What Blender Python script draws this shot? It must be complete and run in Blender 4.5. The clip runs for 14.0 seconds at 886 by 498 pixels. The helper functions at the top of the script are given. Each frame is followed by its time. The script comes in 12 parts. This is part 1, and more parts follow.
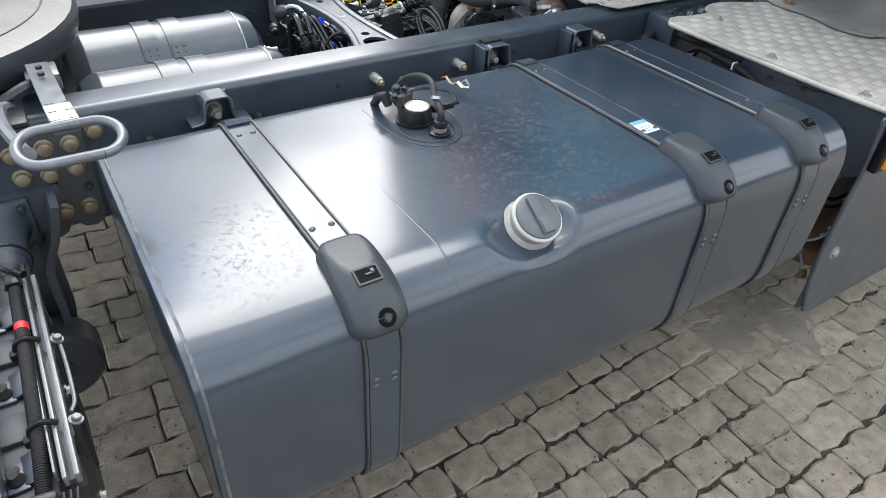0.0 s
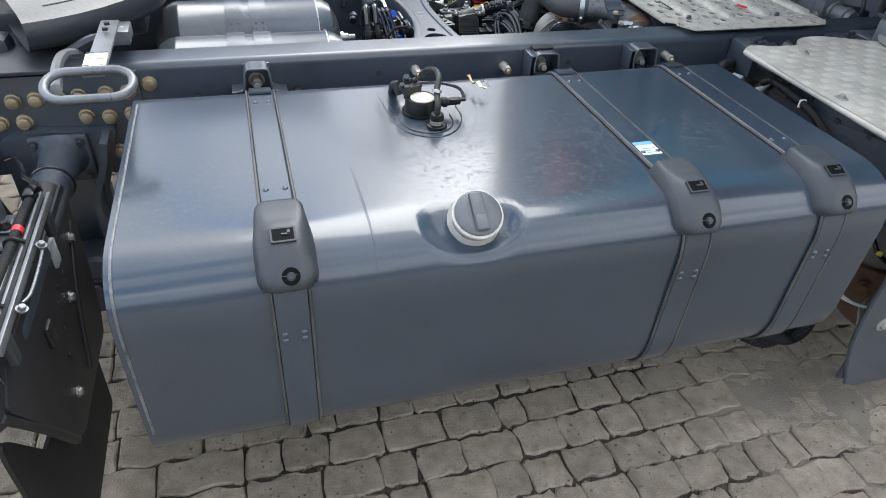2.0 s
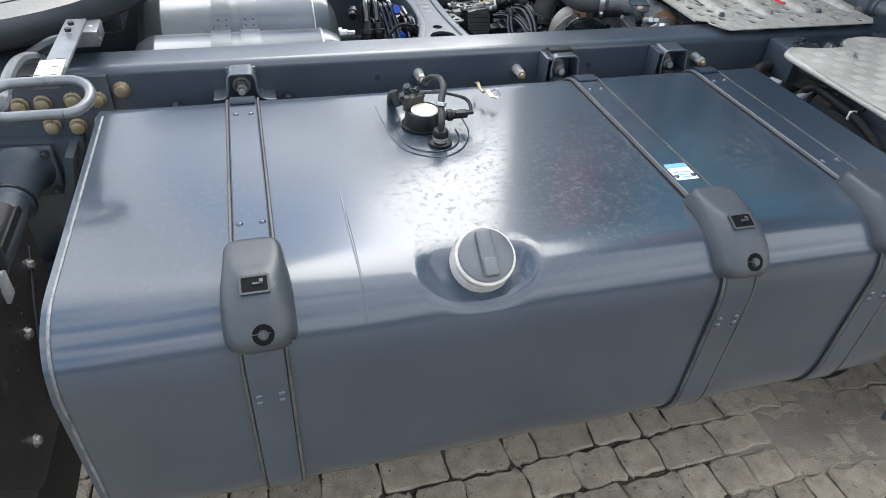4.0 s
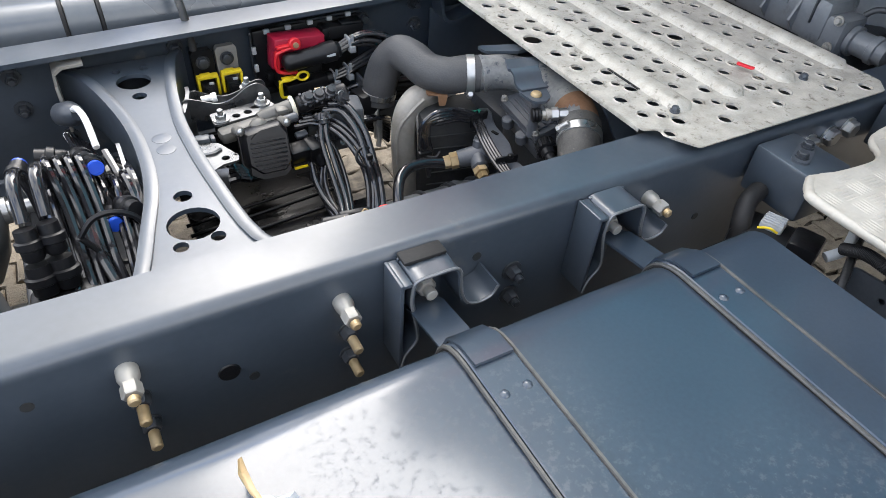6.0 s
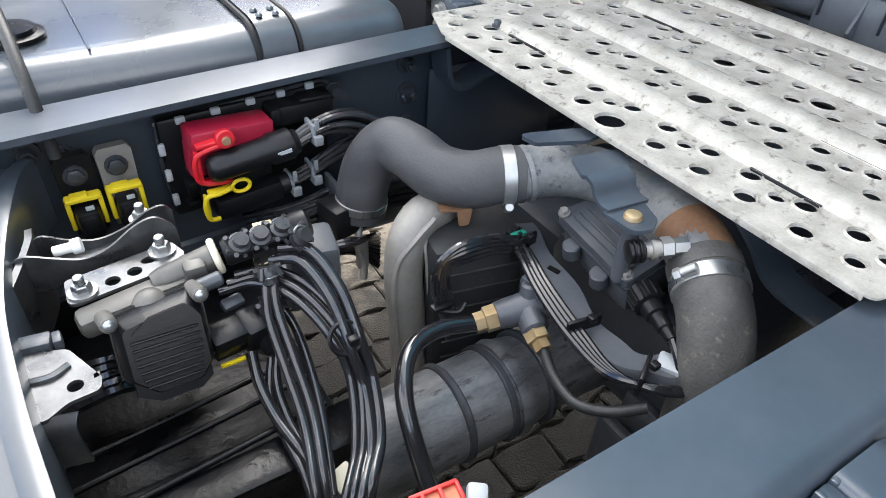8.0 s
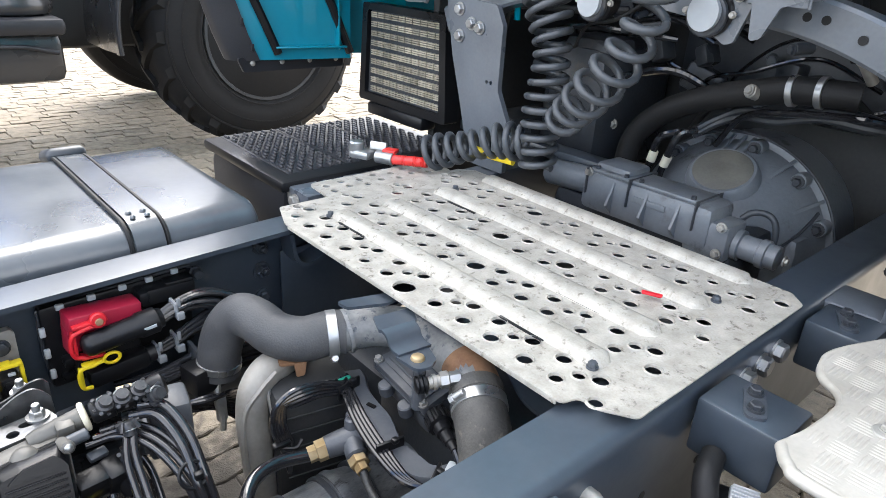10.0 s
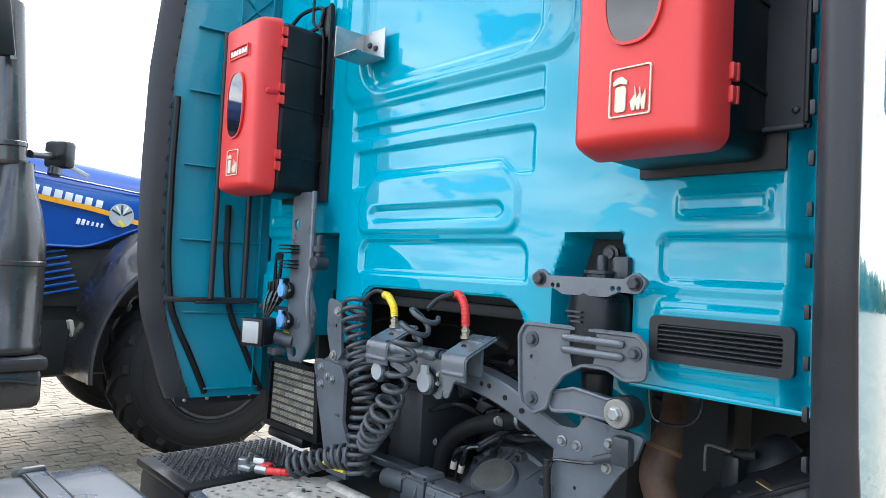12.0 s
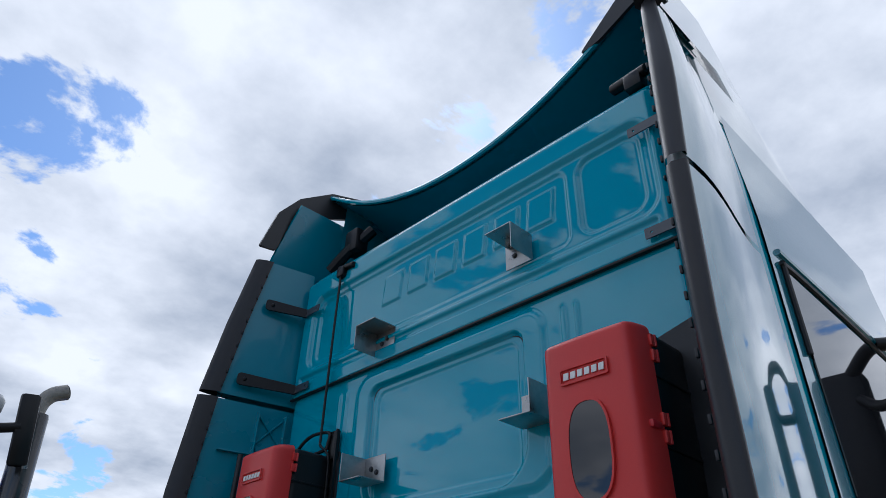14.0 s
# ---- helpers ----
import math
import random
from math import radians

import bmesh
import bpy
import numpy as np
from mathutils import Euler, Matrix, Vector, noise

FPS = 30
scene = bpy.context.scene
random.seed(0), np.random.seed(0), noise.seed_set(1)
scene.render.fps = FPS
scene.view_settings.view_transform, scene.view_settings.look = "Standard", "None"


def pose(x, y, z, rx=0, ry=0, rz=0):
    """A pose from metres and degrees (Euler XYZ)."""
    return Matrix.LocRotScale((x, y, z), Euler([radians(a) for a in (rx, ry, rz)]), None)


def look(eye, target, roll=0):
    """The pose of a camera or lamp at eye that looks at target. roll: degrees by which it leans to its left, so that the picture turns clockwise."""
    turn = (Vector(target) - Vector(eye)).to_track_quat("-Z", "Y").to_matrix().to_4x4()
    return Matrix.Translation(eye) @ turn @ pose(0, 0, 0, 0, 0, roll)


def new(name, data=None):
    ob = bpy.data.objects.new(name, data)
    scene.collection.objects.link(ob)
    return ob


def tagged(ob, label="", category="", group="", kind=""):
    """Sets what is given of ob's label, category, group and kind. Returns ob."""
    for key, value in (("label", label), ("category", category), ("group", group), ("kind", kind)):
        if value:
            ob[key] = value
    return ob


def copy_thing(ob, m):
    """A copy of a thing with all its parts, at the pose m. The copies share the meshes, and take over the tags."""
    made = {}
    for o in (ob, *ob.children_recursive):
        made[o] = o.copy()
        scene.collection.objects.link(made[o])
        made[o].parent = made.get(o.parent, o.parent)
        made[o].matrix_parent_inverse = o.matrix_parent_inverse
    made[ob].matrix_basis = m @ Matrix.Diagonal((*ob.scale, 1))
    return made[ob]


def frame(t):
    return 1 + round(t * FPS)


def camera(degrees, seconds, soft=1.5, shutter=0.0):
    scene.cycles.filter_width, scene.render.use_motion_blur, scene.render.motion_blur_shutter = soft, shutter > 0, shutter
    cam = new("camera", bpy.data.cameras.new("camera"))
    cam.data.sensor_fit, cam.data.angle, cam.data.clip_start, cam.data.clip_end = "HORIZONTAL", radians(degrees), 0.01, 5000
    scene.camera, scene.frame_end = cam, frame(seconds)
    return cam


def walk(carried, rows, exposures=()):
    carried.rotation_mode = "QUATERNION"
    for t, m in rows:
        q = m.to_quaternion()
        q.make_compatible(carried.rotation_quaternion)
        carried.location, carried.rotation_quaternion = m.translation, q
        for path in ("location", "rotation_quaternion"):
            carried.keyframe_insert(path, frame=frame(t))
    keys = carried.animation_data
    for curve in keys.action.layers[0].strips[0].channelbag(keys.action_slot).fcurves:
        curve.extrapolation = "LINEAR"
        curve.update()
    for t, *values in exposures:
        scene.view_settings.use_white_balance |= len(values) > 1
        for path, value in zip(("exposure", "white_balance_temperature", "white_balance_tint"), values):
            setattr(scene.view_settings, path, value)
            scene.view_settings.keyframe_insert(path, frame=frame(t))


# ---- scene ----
# ---------------------------------------------------------------- camera
cam = camera(68.0, 14.0, soft=0.7)
PATH = [
    (0, (-1.385, -1.851, 1.495), (-0.485, -0.549, 0.272), 3.9),
    (0.5, (-1.293, -1.987, 1.487), (-0.6, -0.583, 0.243), 3.9),
    (1, (-1.154, -2.044, 1.496), (-0.5, -0.618, 0.257), 4.2),
    (1.5, (-1.103, -2.044, 1.5), (-0.55, -0.568, 0.268), 4.3),
    (2, (-1.081, -2.05, 1.509), (-0.578, -0.553, 0.282), 4.2),
    (2.2, (-1.074, -2.049, 1.512), (-0.59, -0.541, 0.29), 4.2),
    (4.3, (-0.987, -1.773, 1.478), (-0.516, -0.296, 0.214), 4.2),
    (4.5, (-0.923, -1.684, 1.484), (-0.386, -0.224, 0.227), 4.2),
    (5, (-0.769, -1.447, 1.463), (-0.125, -0.001, 0.241), 4.6),
    (5.5, (-0.68, -1.16, 1.445), (0.035, 0.258, 0.229), 4.5),
    (6, (-0.596, -0.968, 1.405), (0.197, 0.299, 0.076), 4.7),
    (6.5, (-0.474, -0.73, 1.341), (0.311, 0.538, 0.007), 5.1),
    (7, (-0.395, -0.544, 1.26), (0.395, 0.79, -0.004), 5.0),
    (7.2, (-0.385, -0.49, 1.231), (0.421, 0.852, -0.015), 4.7),
    (9.3, (-0.41, -0.507, 1.227), (0.652, 0.714, 0.052), 4.5),
    (9.5, (-0.42, -0.561, 1.266), (0.693, 0.719, 0.206), 4.1),
    (10, (-0.41, -0.724, 1.365), (0.82, 0.618, 0.537), 3.6),
    (10.5, (-0.448, -0.97, 1.433), (0.856, 0.395, 0.771), 3.5),
    (11, (-0.468, -1.209, 1.519), (0.878, 0.203, 1.077), 3.4),
    (11.5, (-0.533, -1.416, 1.571), (0.833, 0.029, 1.352), 3.3),
    (12, (-0.645, -1.563, 1.616), (0.733, -0.115, 1.686), 3.0),
    (12.5, (-0.796, -1.667, 1.647), (0.541, -0.274, 2.17), 2.6),
    (13, (-0.9, -1.751, 1.698), (0.344, -0.449, 2.568), 2.4),
    (13.5, (-0.921, -1.796, 1.714), (0.249, -0.567, 2.774), 2.2),
    (14, (-0.931, -1.813, 1.719), (0.221, -0.6, 2.815), 1.6),
]
EXPOSURES = [(0.0, 1.4, 6300, 10), (2.0, 1.37, 6200, 10), (4.5, 1.58, 6300, 10), (5.0, 1.68, 6350, 11), (6.0, 1.95, 6550, 12), (7.0, 2.05, 6450, 11), (9.5, 2.35, 6450, 12), (10.5, 2.25, 6400, 12), (11.5, 2.12, 6150, 9), (12.0, 1.86, 6100, 9), (12.5, 1.24, 5950, 10), (13.0, 0.1, 5800, 13), (13.5, -0.24, 5750, 13), (14.0, -0.28, 5700, 12)]
walk(cam, [(t, look(eye, target, roll)) for t, eye, target, roll in PATH], EXPOSURES)

# ---------------------------------------------------------------- sky and sun
SUN_TO = Vector((0.42, 0.55, 0.80)).normalized()
SUN_EL = math.asin(SUN_TO.z)
SUN_AZ = math.atan2(SUN_TO.x, SUN_TO.y)
world = bpy.data.worlds.new("sky")
scene.world = world
world.use_nodes = True
wn, wl = world.node_tree.nodes, world.node_tree.links
wn.clear()
sky = wn.new("ShaderNodeTexSky")
sky.sky_type, sky.sun_disc = "NISHITA", False
sky.sun_elevation, sky.sun_rotation = SUN_EL, SUN_AZ
sky.air_density, sky.dust_density, sky.ozone_density = 1.0, 0.6, 1.6
tc = wn.new("ShaderNodeTexCoord")
# clouds lie on a flat layer: the view direction is divided by its height
sep = wn.new("ShaderNodeSeparateXYZ")
wl.new(tc.outputs["Generated"], sep.inputs[0])
hgt = wn.new("ShaderNodeMath"); hgt.operation = "MAXIMUM"; hgt.inputs[1].default_value = 0.0
wl.new(sep.outputs["Z"], hgt.inputs[0])
lift = wn.new("ShaderNodeMath"); lift.operation = "ADD"; lift.inputs[1].default_value = 0.22
wl.new(hgt.outputs[0], lift.inputs[0])
div = wn.new("ShaderNodeVectorMath"); div.operation = "DIVIDE"
wl.new(tc.outputs["Generated"], div.inputs[0]); wl.new(lift.outputs[0], div.inputs[1])
flat = wn.new("ShaderNodeVectorMath"); flat.operation = "MULTIPLY"; flat.inputs[1].default_value = (1, 1, 0.35)
wl.new(div.outputs[0], flat.inputs[0])
cn = wn.new("ShaderNodeTexNoise")
cn.inputs["Scale"].default_value, cn.inputs["Detail"].default_value, cn.inputs["Roughness"].default_value, cn.inputs["Distortion"].default_value = 2.6, 10.0, 0.58, 0.25
wl.new(flat.outputs[0], cn.inputs["Vector"])
cover = wn.new("ShaderNodeMapRange"); cover.interpolation_type = "SMOOTHSTEP"
cover.inputs["From Min"].default_value, cover.inputs["From Max"].default_value = 0.405, 0.450
lean = wn.new("ShaderNodeMath"); lean.operation = "MULTIPLY_ADD"; lean.inputs[1].default_value = 0.04
wl.new(sep.outputs["X"], lean.inputs[0])
lean2 = wn.new("ShaderNodeMath"); lean2.operation = "MULTIPLY_ADD"; lean2.inputs[1].default_value = 0.02
wl.new(sep.outputs["Y"], lean2.inputs[0]); wl.new(cn.outputs["Fac"], lean2.inputs[2]); wl.new(lean2.outputs[0], lean.inputs[2])
wl.new(lean.outputs[0], cover.inputs["Value"])
cn2 = wn.new("ShaderNodeTexNoise")
cn2.inputs["Scale"].default_value, cn2.inputs["Detail"].default_value, cn2.inputs["Roughness"].default_value = 2.1, 10.0, 0.55
off = wn.new("ShaderNodeVectorMath"); off.operation = "ADD"; off.inputs[1].default_value = (5.3, 2.9, 4.1)
wl.new(flat.outputs[0], off.inputs[0]); wl.new(off.outputs[0], cn2.inputs["Vector"])
shade = wn.new("ShaderNodeValToRGB")
shade.color_ramp.elements[0].position, shade.color_ramp.elements[0].color = 0.36, (6.6, 7.2, 8.0, 1)
shade.color_ramp.elements[1].position, shade.color_ramp.elements[1].color = 0.64, (14.6, 14.6, 14.4, 1)
wl.new(cn2.outputs["Fac"], shade.inputs["Fac"])
mixc = wn.new("ShaderNodeMix"); mixc.data_type = "RGBA"
wl.new(cover.outputs["Result"], mixc.inputs["Factor"])
air = wn.new("ShaderNodeVectorMath"); air.operation = "MULTIPLY"; air.inputs[1].default_value = (1.36, 1.70, 2.0)
wl.new(sky.outputs[0], air.inputs[0])
wl.new(air.outputs[0], mixc.inputs["A"]); wl.new(shade.outputs["Color"], mixc.inputs["B"])
bg = wn.new("ShaderNodeBackground"); bg.inputs["Strength"].default_value = 0.080
wl.new(mixc.outputs["Result"], bg.inputs["Color"])
wo = wn.new("ShaderNodeOutputWorld"); wl.new(bg.outputs[0], wo.inputs[0])
sun = new("sun", bpy.data.lights.new("sun", "SUN"))
sun.data.energy, sun.data.angle, sun.data.color = 1.8, radians(50), (1.0, 0.96, 0.9)
sun.matrix_world = look((0, 0, 0), -SUN_TO)

# ---------------------------------------------------------------- materials
MATS = {}


def mat(name, c1, c2=None, rough=0.5, metal=0.0, big=4.0, fine=90.0, bump=0.08, coat=0.0, coat_ior=1.5, spec=0.5, rvar=0.12, dirt=None, dirt_amount=0.0, vary=0.0, dist=0.002, dirt_scale=9.0, stretch=(1, 1, 1), coat_rough=0.04, blotch=(), shade_pools=()):
    """Painted, metal or rubber surface: broad and fine mottling, optional dirt patches, painted shade pools, fine
    relief.
    """
    m = bpy.data.materials.new(name)
    m.use_nodes = True
    n, l = m.node_tree.nodes, m.node_tree.links
    b = n["Principled BSDF"]
    c2 = c2 or tuple(min(1, c * 1.25 + 0.004) for c in c1)
    geo = n.new("ShaderNodeNewGeometry")
    pos = n.new("ShaderNodeVectorMath"); pos.operation = "MULTIPLY"; pos.inputs[1].default_value = stretch
    l.new(geo.outputs["Position"], pos.inputs[0])
    n1, n2 = n.new("ShaderNodeTexNoise"), n.new("ShaderNodeTexNoise")
    n1.inputs["Scale"].default_value, n1.inputs["Detail"].default_value = big, 5
    n2.inputs["Scale"].default_value, n2.inputs["Detail"].default_value = fine, 3
    for k in (n1, n2):
        l.new(pos.outputs[0], k.inputs["Vector"])
    ad = n.new("ShaderNodeMath"); ad.operation = "MULTIPLY_ADD"; ad.inputs[1].default_value = 0.35
    l.new(n2.outputs["Fac"], ad.inputs[0]); l.new(n1.outputs["Fac"], ad.inputs[2])
    ramp = n.new("ShaderNodeMapRange"); ramp.inputs["From Min"].default_value, ramp.inputs["From Max"].default_value = 0.45, 0.9
    l.new(ad.outputs[0], ramp.inputs["Value"])
    mix = n.new("ShaderNodeMix"); mix.data_type = "RGBA"
    mix.inputs["A"].default_value, mix.inputs["B"].default_value = (*c1, 1), (*c2, 1)
    l.new(ramp.outputs["Result"], mix.inputs["Factor"])
    col = mix.outputs["Result"]
    rmap = n.new("ShaderNodeMapRange")
    rmap.inputs["To Min"].default_value, rmap.inputs["To Max"].default_value = max(0.02, rough - rvar), min(1, rough + rvar)
    rmap.inputs["From Min"].default_value, rmap.inputs["From Max"].default_value = 0.3, 0.7
    l.new(n1.outputs["Fac"], rmap.inputs["Value"])
    rgh = rmap.outputs["Result"]
    if dirt:
        n3 = n.new("ShaderNodeTexNoise"); n3.inputs["Scale"].default_value, n3.inputs["Detail"].default_value, n3.inputs["Roughness"].default_value = dirt_scale, 8, 0.68
        l.new(pos.outputs[0], n3.inputs["Vector"])
        dm = n.new("ShaderNodeMapRange"); dm.interpolation_type = "SMOOTHSTEP"
        dm.inputs["From Min"].default_value, dm.inputs["From Max"].default_value = 0.68 - 0.3 * dirt_amount, 0.82 - 0.3 * dirt_amount
        dm.inputs["To Max"].default_value = 0.85
        l.new(n3.outputs["Fac"], dm.inputs["Value"])
        dirt_fac = dm.outputs["Result"]
        if blotch:
            total = None
            for bx, by, bz, br in blotch:
                away = n.new("ShaderNodeVectorMath"); away.operation = "DISTANCE"; away.inputs[1].default_value = (bx, by, bz)
                l.new(geo.outputs["Position"], away.inputs[0])
                wob = n.new("ShaderNodeMath"); wob.operation = "MULTIPLY_ADD"; wob.inputs[1].default_value = -br * 0.9
                l.new(n1.outputs["Fac"], wob.inputs[0]); l.new(away.outputs["Value"], wob.inputs[2])
                fall = n.new("ShaderNodeMapRange"); fall.interpolation_type = "SMOOTHSTEP"
                fall.inputs["From Min"].default_value, fall.inputs["From Max"].default_value = br * 0.6, -br * 0.1
                l.new(wob.outputs[0], fall.inputs["Value"])
                if total is None:
                    total = fall.outputs["Result"]
                else:
                    mx_ = n.new("ShaderNodeMath"); mx_.operation = "MAXIMUM"
                    l.new(total, mx_.inputs[0]); l.new(fall.outputs["Result"], mx_.inputs[1])
                    total = mx_.outputs[0]
            both = n.new("ShaderNodeMath"); both.operation = "MULTIPLY"
            l.new(dirt_fac, both.inputs[0]); l.new(total, both.inputs[1])
            dirt_fac = both.outputs[0]
        mx = n.new("ShaderNodeMix"); mx.data_type = "RGBA"; mx.inputs["B"].default_value = (*dirt, 1)
        l.new(dirt_fac, mx.inputs["Factor"]); l.new(col, mx.inputs["A"])
        col = mx.outputs["Result"]
        rx = n.new("ShaderNodeMix"); rx.data_type = "FLOAT"; rx.inputs["B"].default_value = 0.8
        l.new(dirt_fac, rx.inputs["Factor"]); l.new(rgh, rx.inputs["A"])
        rgh = rx.outputs["Result"]
    # dark pools round given ground points, shade put into the base colour
    for ox, oy, pool_r in shade_pools:
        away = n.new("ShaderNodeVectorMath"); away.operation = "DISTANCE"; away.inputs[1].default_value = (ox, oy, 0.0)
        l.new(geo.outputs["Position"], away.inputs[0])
        wob = n.new("ShaderNodeMath"); wob.operation = "MULTIPLY_ADD"; wob.inputs[1].default_value = -pool_r * 0.9
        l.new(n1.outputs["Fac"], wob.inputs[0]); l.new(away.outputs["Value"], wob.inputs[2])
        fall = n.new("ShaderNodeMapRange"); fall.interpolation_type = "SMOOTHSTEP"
        fall.inputs["From Min"].default_value, fall.inputs["From Max"].default_value, fall.inputs["To Max"].default_value = pool_r * 0.65, pool_r * 0.2, 0.72
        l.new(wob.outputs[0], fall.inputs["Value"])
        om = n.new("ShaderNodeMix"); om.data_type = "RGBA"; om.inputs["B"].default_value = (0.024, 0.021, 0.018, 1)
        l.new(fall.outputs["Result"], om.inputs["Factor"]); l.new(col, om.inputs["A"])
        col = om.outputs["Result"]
    if vary:
        oi = n.new("ShaderNodeObjectInfo")
        vm = n.new("ShaderNodeMapRange"); vm.inputs["To Min"].default_value, vm.inputs["To Max"].default_value = 1 - vary, 1 + vary
        l.new(oi.outputs["Random"], vm.inputs["Value"])
        vv = n.new("ShaderNodeVectorMath"); vv.operation = "SCALE"
        l.new(col, vv.inputs[0]); l.new(vm.outputs["Result"], vv.inputs["Scale"])
        col = vv.outputs[0]
    l.new(col, b.inputs["Base Color"]); l.new(rgh, b.inputs["Roughness"])
    b.inputs["Metallic"].default_value = metal
    b.inputs["Coat Weight"].default_value, b.inputs["Coat Roughness"].default_value, b.inputs["Coat IOR"].default_value = coat, coat_rough, coat_ior
    if blotch:
        # flaked lacquer shines less
        dull = n.new("ShaderNodeMath"); dull.operation = "MULTIPLY_ADD"
        dull.inputs[1].default_value, dull.inputs[2].default_value = -0.75 * coat, coat
        l.new(dirt_fac, dull.inputs[0]); l.new(dull.outputs[0], b.inputs["Coat Weight"])
    b.inputs["Specular IOR Level"].default_value = spec
    if bump:
        bp = n.new("ShaderNodeBump"); bp.inputs["Strength"].default_value, bp.inputs["Distance"].default_value = bump, dist
        l.new(n2.outputs["Fac"], bp.inputs["Height"]); l.new(bp.outputs[0], b.inputs["Normal"])
    MATS[name] = m
    return m


CHASSIS = mat("chassis_paint", (0.033, 0.043, 0.056), (0.049, 0.061, 0.077), 0.40, coat=0.6, coat_rough=0.24, big=7, dirt=(0.11, 0.11, 0.105), dirt_amount=0.2, bump=0.05)
CABST = mat("cab_steel_paint", (0.082, 0.093, 0.108), (0.115, 0.128, 0.144), 0.34, coat=0.45, coat_rough=0.16, big=9, fine=150, dirt=(0.16, 0.155, 0.14), dirt_amount=0.22, bump=0.08)
TANK = mat("tank_paint", (0.024, 0.035, 0.051), (0.036, 0.051, 0.071), 0.36, spec=0.3, coat=0.95, coat_ior=1.52, coat_rough=0.15, rvar=0.08, big=3, fine=190, bump=0.03, dirt=(0.085, 0.094, 0.104), dirt_amount=0.58, dirt_scale=105, blotch=((-0.60, -0.92, 0.90, 0.36), (-0.42, -0.82, 0.90, 0.28), (-1.20, -0.98, 0.92, 0.24), (-0.15, -0.95, 0.92, 0.20)))
COVER = mat("grey_cover_plastic", (0.030, 0.035, 0.041), (0.044, 0.050, 0.057), 0.46, fine=300, bump=0.15)
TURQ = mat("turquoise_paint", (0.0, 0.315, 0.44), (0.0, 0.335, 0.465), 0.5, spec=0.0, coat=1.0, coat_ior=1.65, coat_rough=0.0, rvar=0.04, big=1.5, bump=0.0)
# inner mouldings: the turquoise darkened, their shade put into the colour
TURQ_IN = mat("shaded_turquoise_moulding", (0.0, 0.205, 0.290), (0.0, 0.23, 0.32), 0.34, coat=0.3, big=2, bump=0.03)
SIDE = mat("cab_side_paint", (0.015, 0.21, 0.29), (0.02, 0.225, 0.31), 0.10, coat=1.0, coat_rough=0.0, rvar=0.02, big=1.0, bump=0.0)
BLACK = mat("black_plastic", (0.005, 0.005, 0.006), (0.010, 0.010, 0.011), 0.36, spec=0.3, fine=250, bump=0.12)
TRIM = mat("dark_grey_plastic", (0.018, 0.018, 0.021), (0.030, 0.030, 0.033), 0.40, spec=0.35, fine=300, bump=0.15)
RUBBER = mat("black_rubber", (0.010, 0.010, 0.011), (0.021, 0.020, 0.019), 0.62, spec=0.3, fine=180, bump=0.2)
HOSE = mat("hose_rubber", (0.020, 0.021, 0.022), (0.038, 0.038, 0.037), 0.5, spec=0.35, fine=260, bump=0.3, dirt=(0.12, 0.11, 0.09), dirt_amount=0.25, dirt_scale=30)
CABLE = mat("cable_sheath", (0.010, 0.010, 0.012), (0.020, 0.020, 0.022), 0.16, coat=0.4, fine=150, bump=0.03)
CAST = mat("cast_grey", (0.042, 0.049, 0.060), (0.066, 0.073, 0.083), 0.42, fine=140, bump=0.3, dirt=(0.13, 0.12, 0.10), dirt_amount=0.35)
GEARP = mat("gearbox_paint", (0.115, 0.126, 0.140), (0.165, 0.178, 0.192), 0.4, big=7, fine=120, bump=0.3, dirt=(0.06, 0.06, 0.055), dirt_amount=0.4)
CASTD = mat("dark_cast", (0.024, 0.027, 0.032), (0.046, 0.050, 0.056), 0.36, spec=0.4, fine=140, bump=0.3, dirt=(0.10, 0.09, 0.075), dirt_amount=0.3)
STEEL = mat("galvanised_steel", (0.30, 0.305, 0.305), (0.46, 0.46, 0.45), 0.36, metal=0.85, big=14, bump=0.06)
ZINC = mat("dull_zinc", (0.25, 0.24, 0.22), (0.40, 0.385, 0.35), 0.5, metal=0.45, big=20, bump=0.1, dirt=(0.2, 0.16, 0.1), dirt_amount=0.3)
SILVER = mat("silver_paint", (0.22, 0.235, 0.25), (0.34, 0.355, 0.37), 0.28, metal=0.6, big=12, bump=0.06)
ALU = mat("worn_aluminium", (0.31, 0.288, 0.246), (0.49, 0.460, 0.402), 0.58, metal=0.15, big=38, fine=280, bump=0.25, dirt=(0.15, 0.135, 0.11), dirt_amount=0.44, dirt_scale=60)
CHEQ = mat("tread_aluminium", (0.37, 0.343, 0.295), (0.52, 0.487, 0.428), 0.5, metal=0.1, big=8, fine=140, bump=0.1, dirt=(0.40, 0.36, 0.30), dirt_amount=0.35)
HEATS = mat("heat_shield", (0.36, 0.35, 0.32), (0.48, 0.46, 0.42), 0.55, metal=0.5, big=7, fine=200, bump=0.3, dirt=(0.26, 0.23, 0.18), dirt_amount=0.4)
AIRT = mat("air_tank_paint", (0.055, 0.065, 0.076), (0.085, 0.096, 0.108), 0.34, coat=0.5, coat_rough=0.16, metal=0.1, big=4, fine=60, bump=0.05)
RED = mat("red_plastic", (0.60, 0.028, 0.024), (0.66, 0.036, 0.03), 0.42, fine=260, bump=0.08, big=3)
REDC = mat("red_connector", (0.55, 0.012, 0.02), (0.62, 0.02, 0.03), 0.4, bump=0.05)
YEL = mat("yellow_plastic", (0.75, 0.55, 0.01), (0.8, 0.6, 0.02), 0.45, bump=0.05)
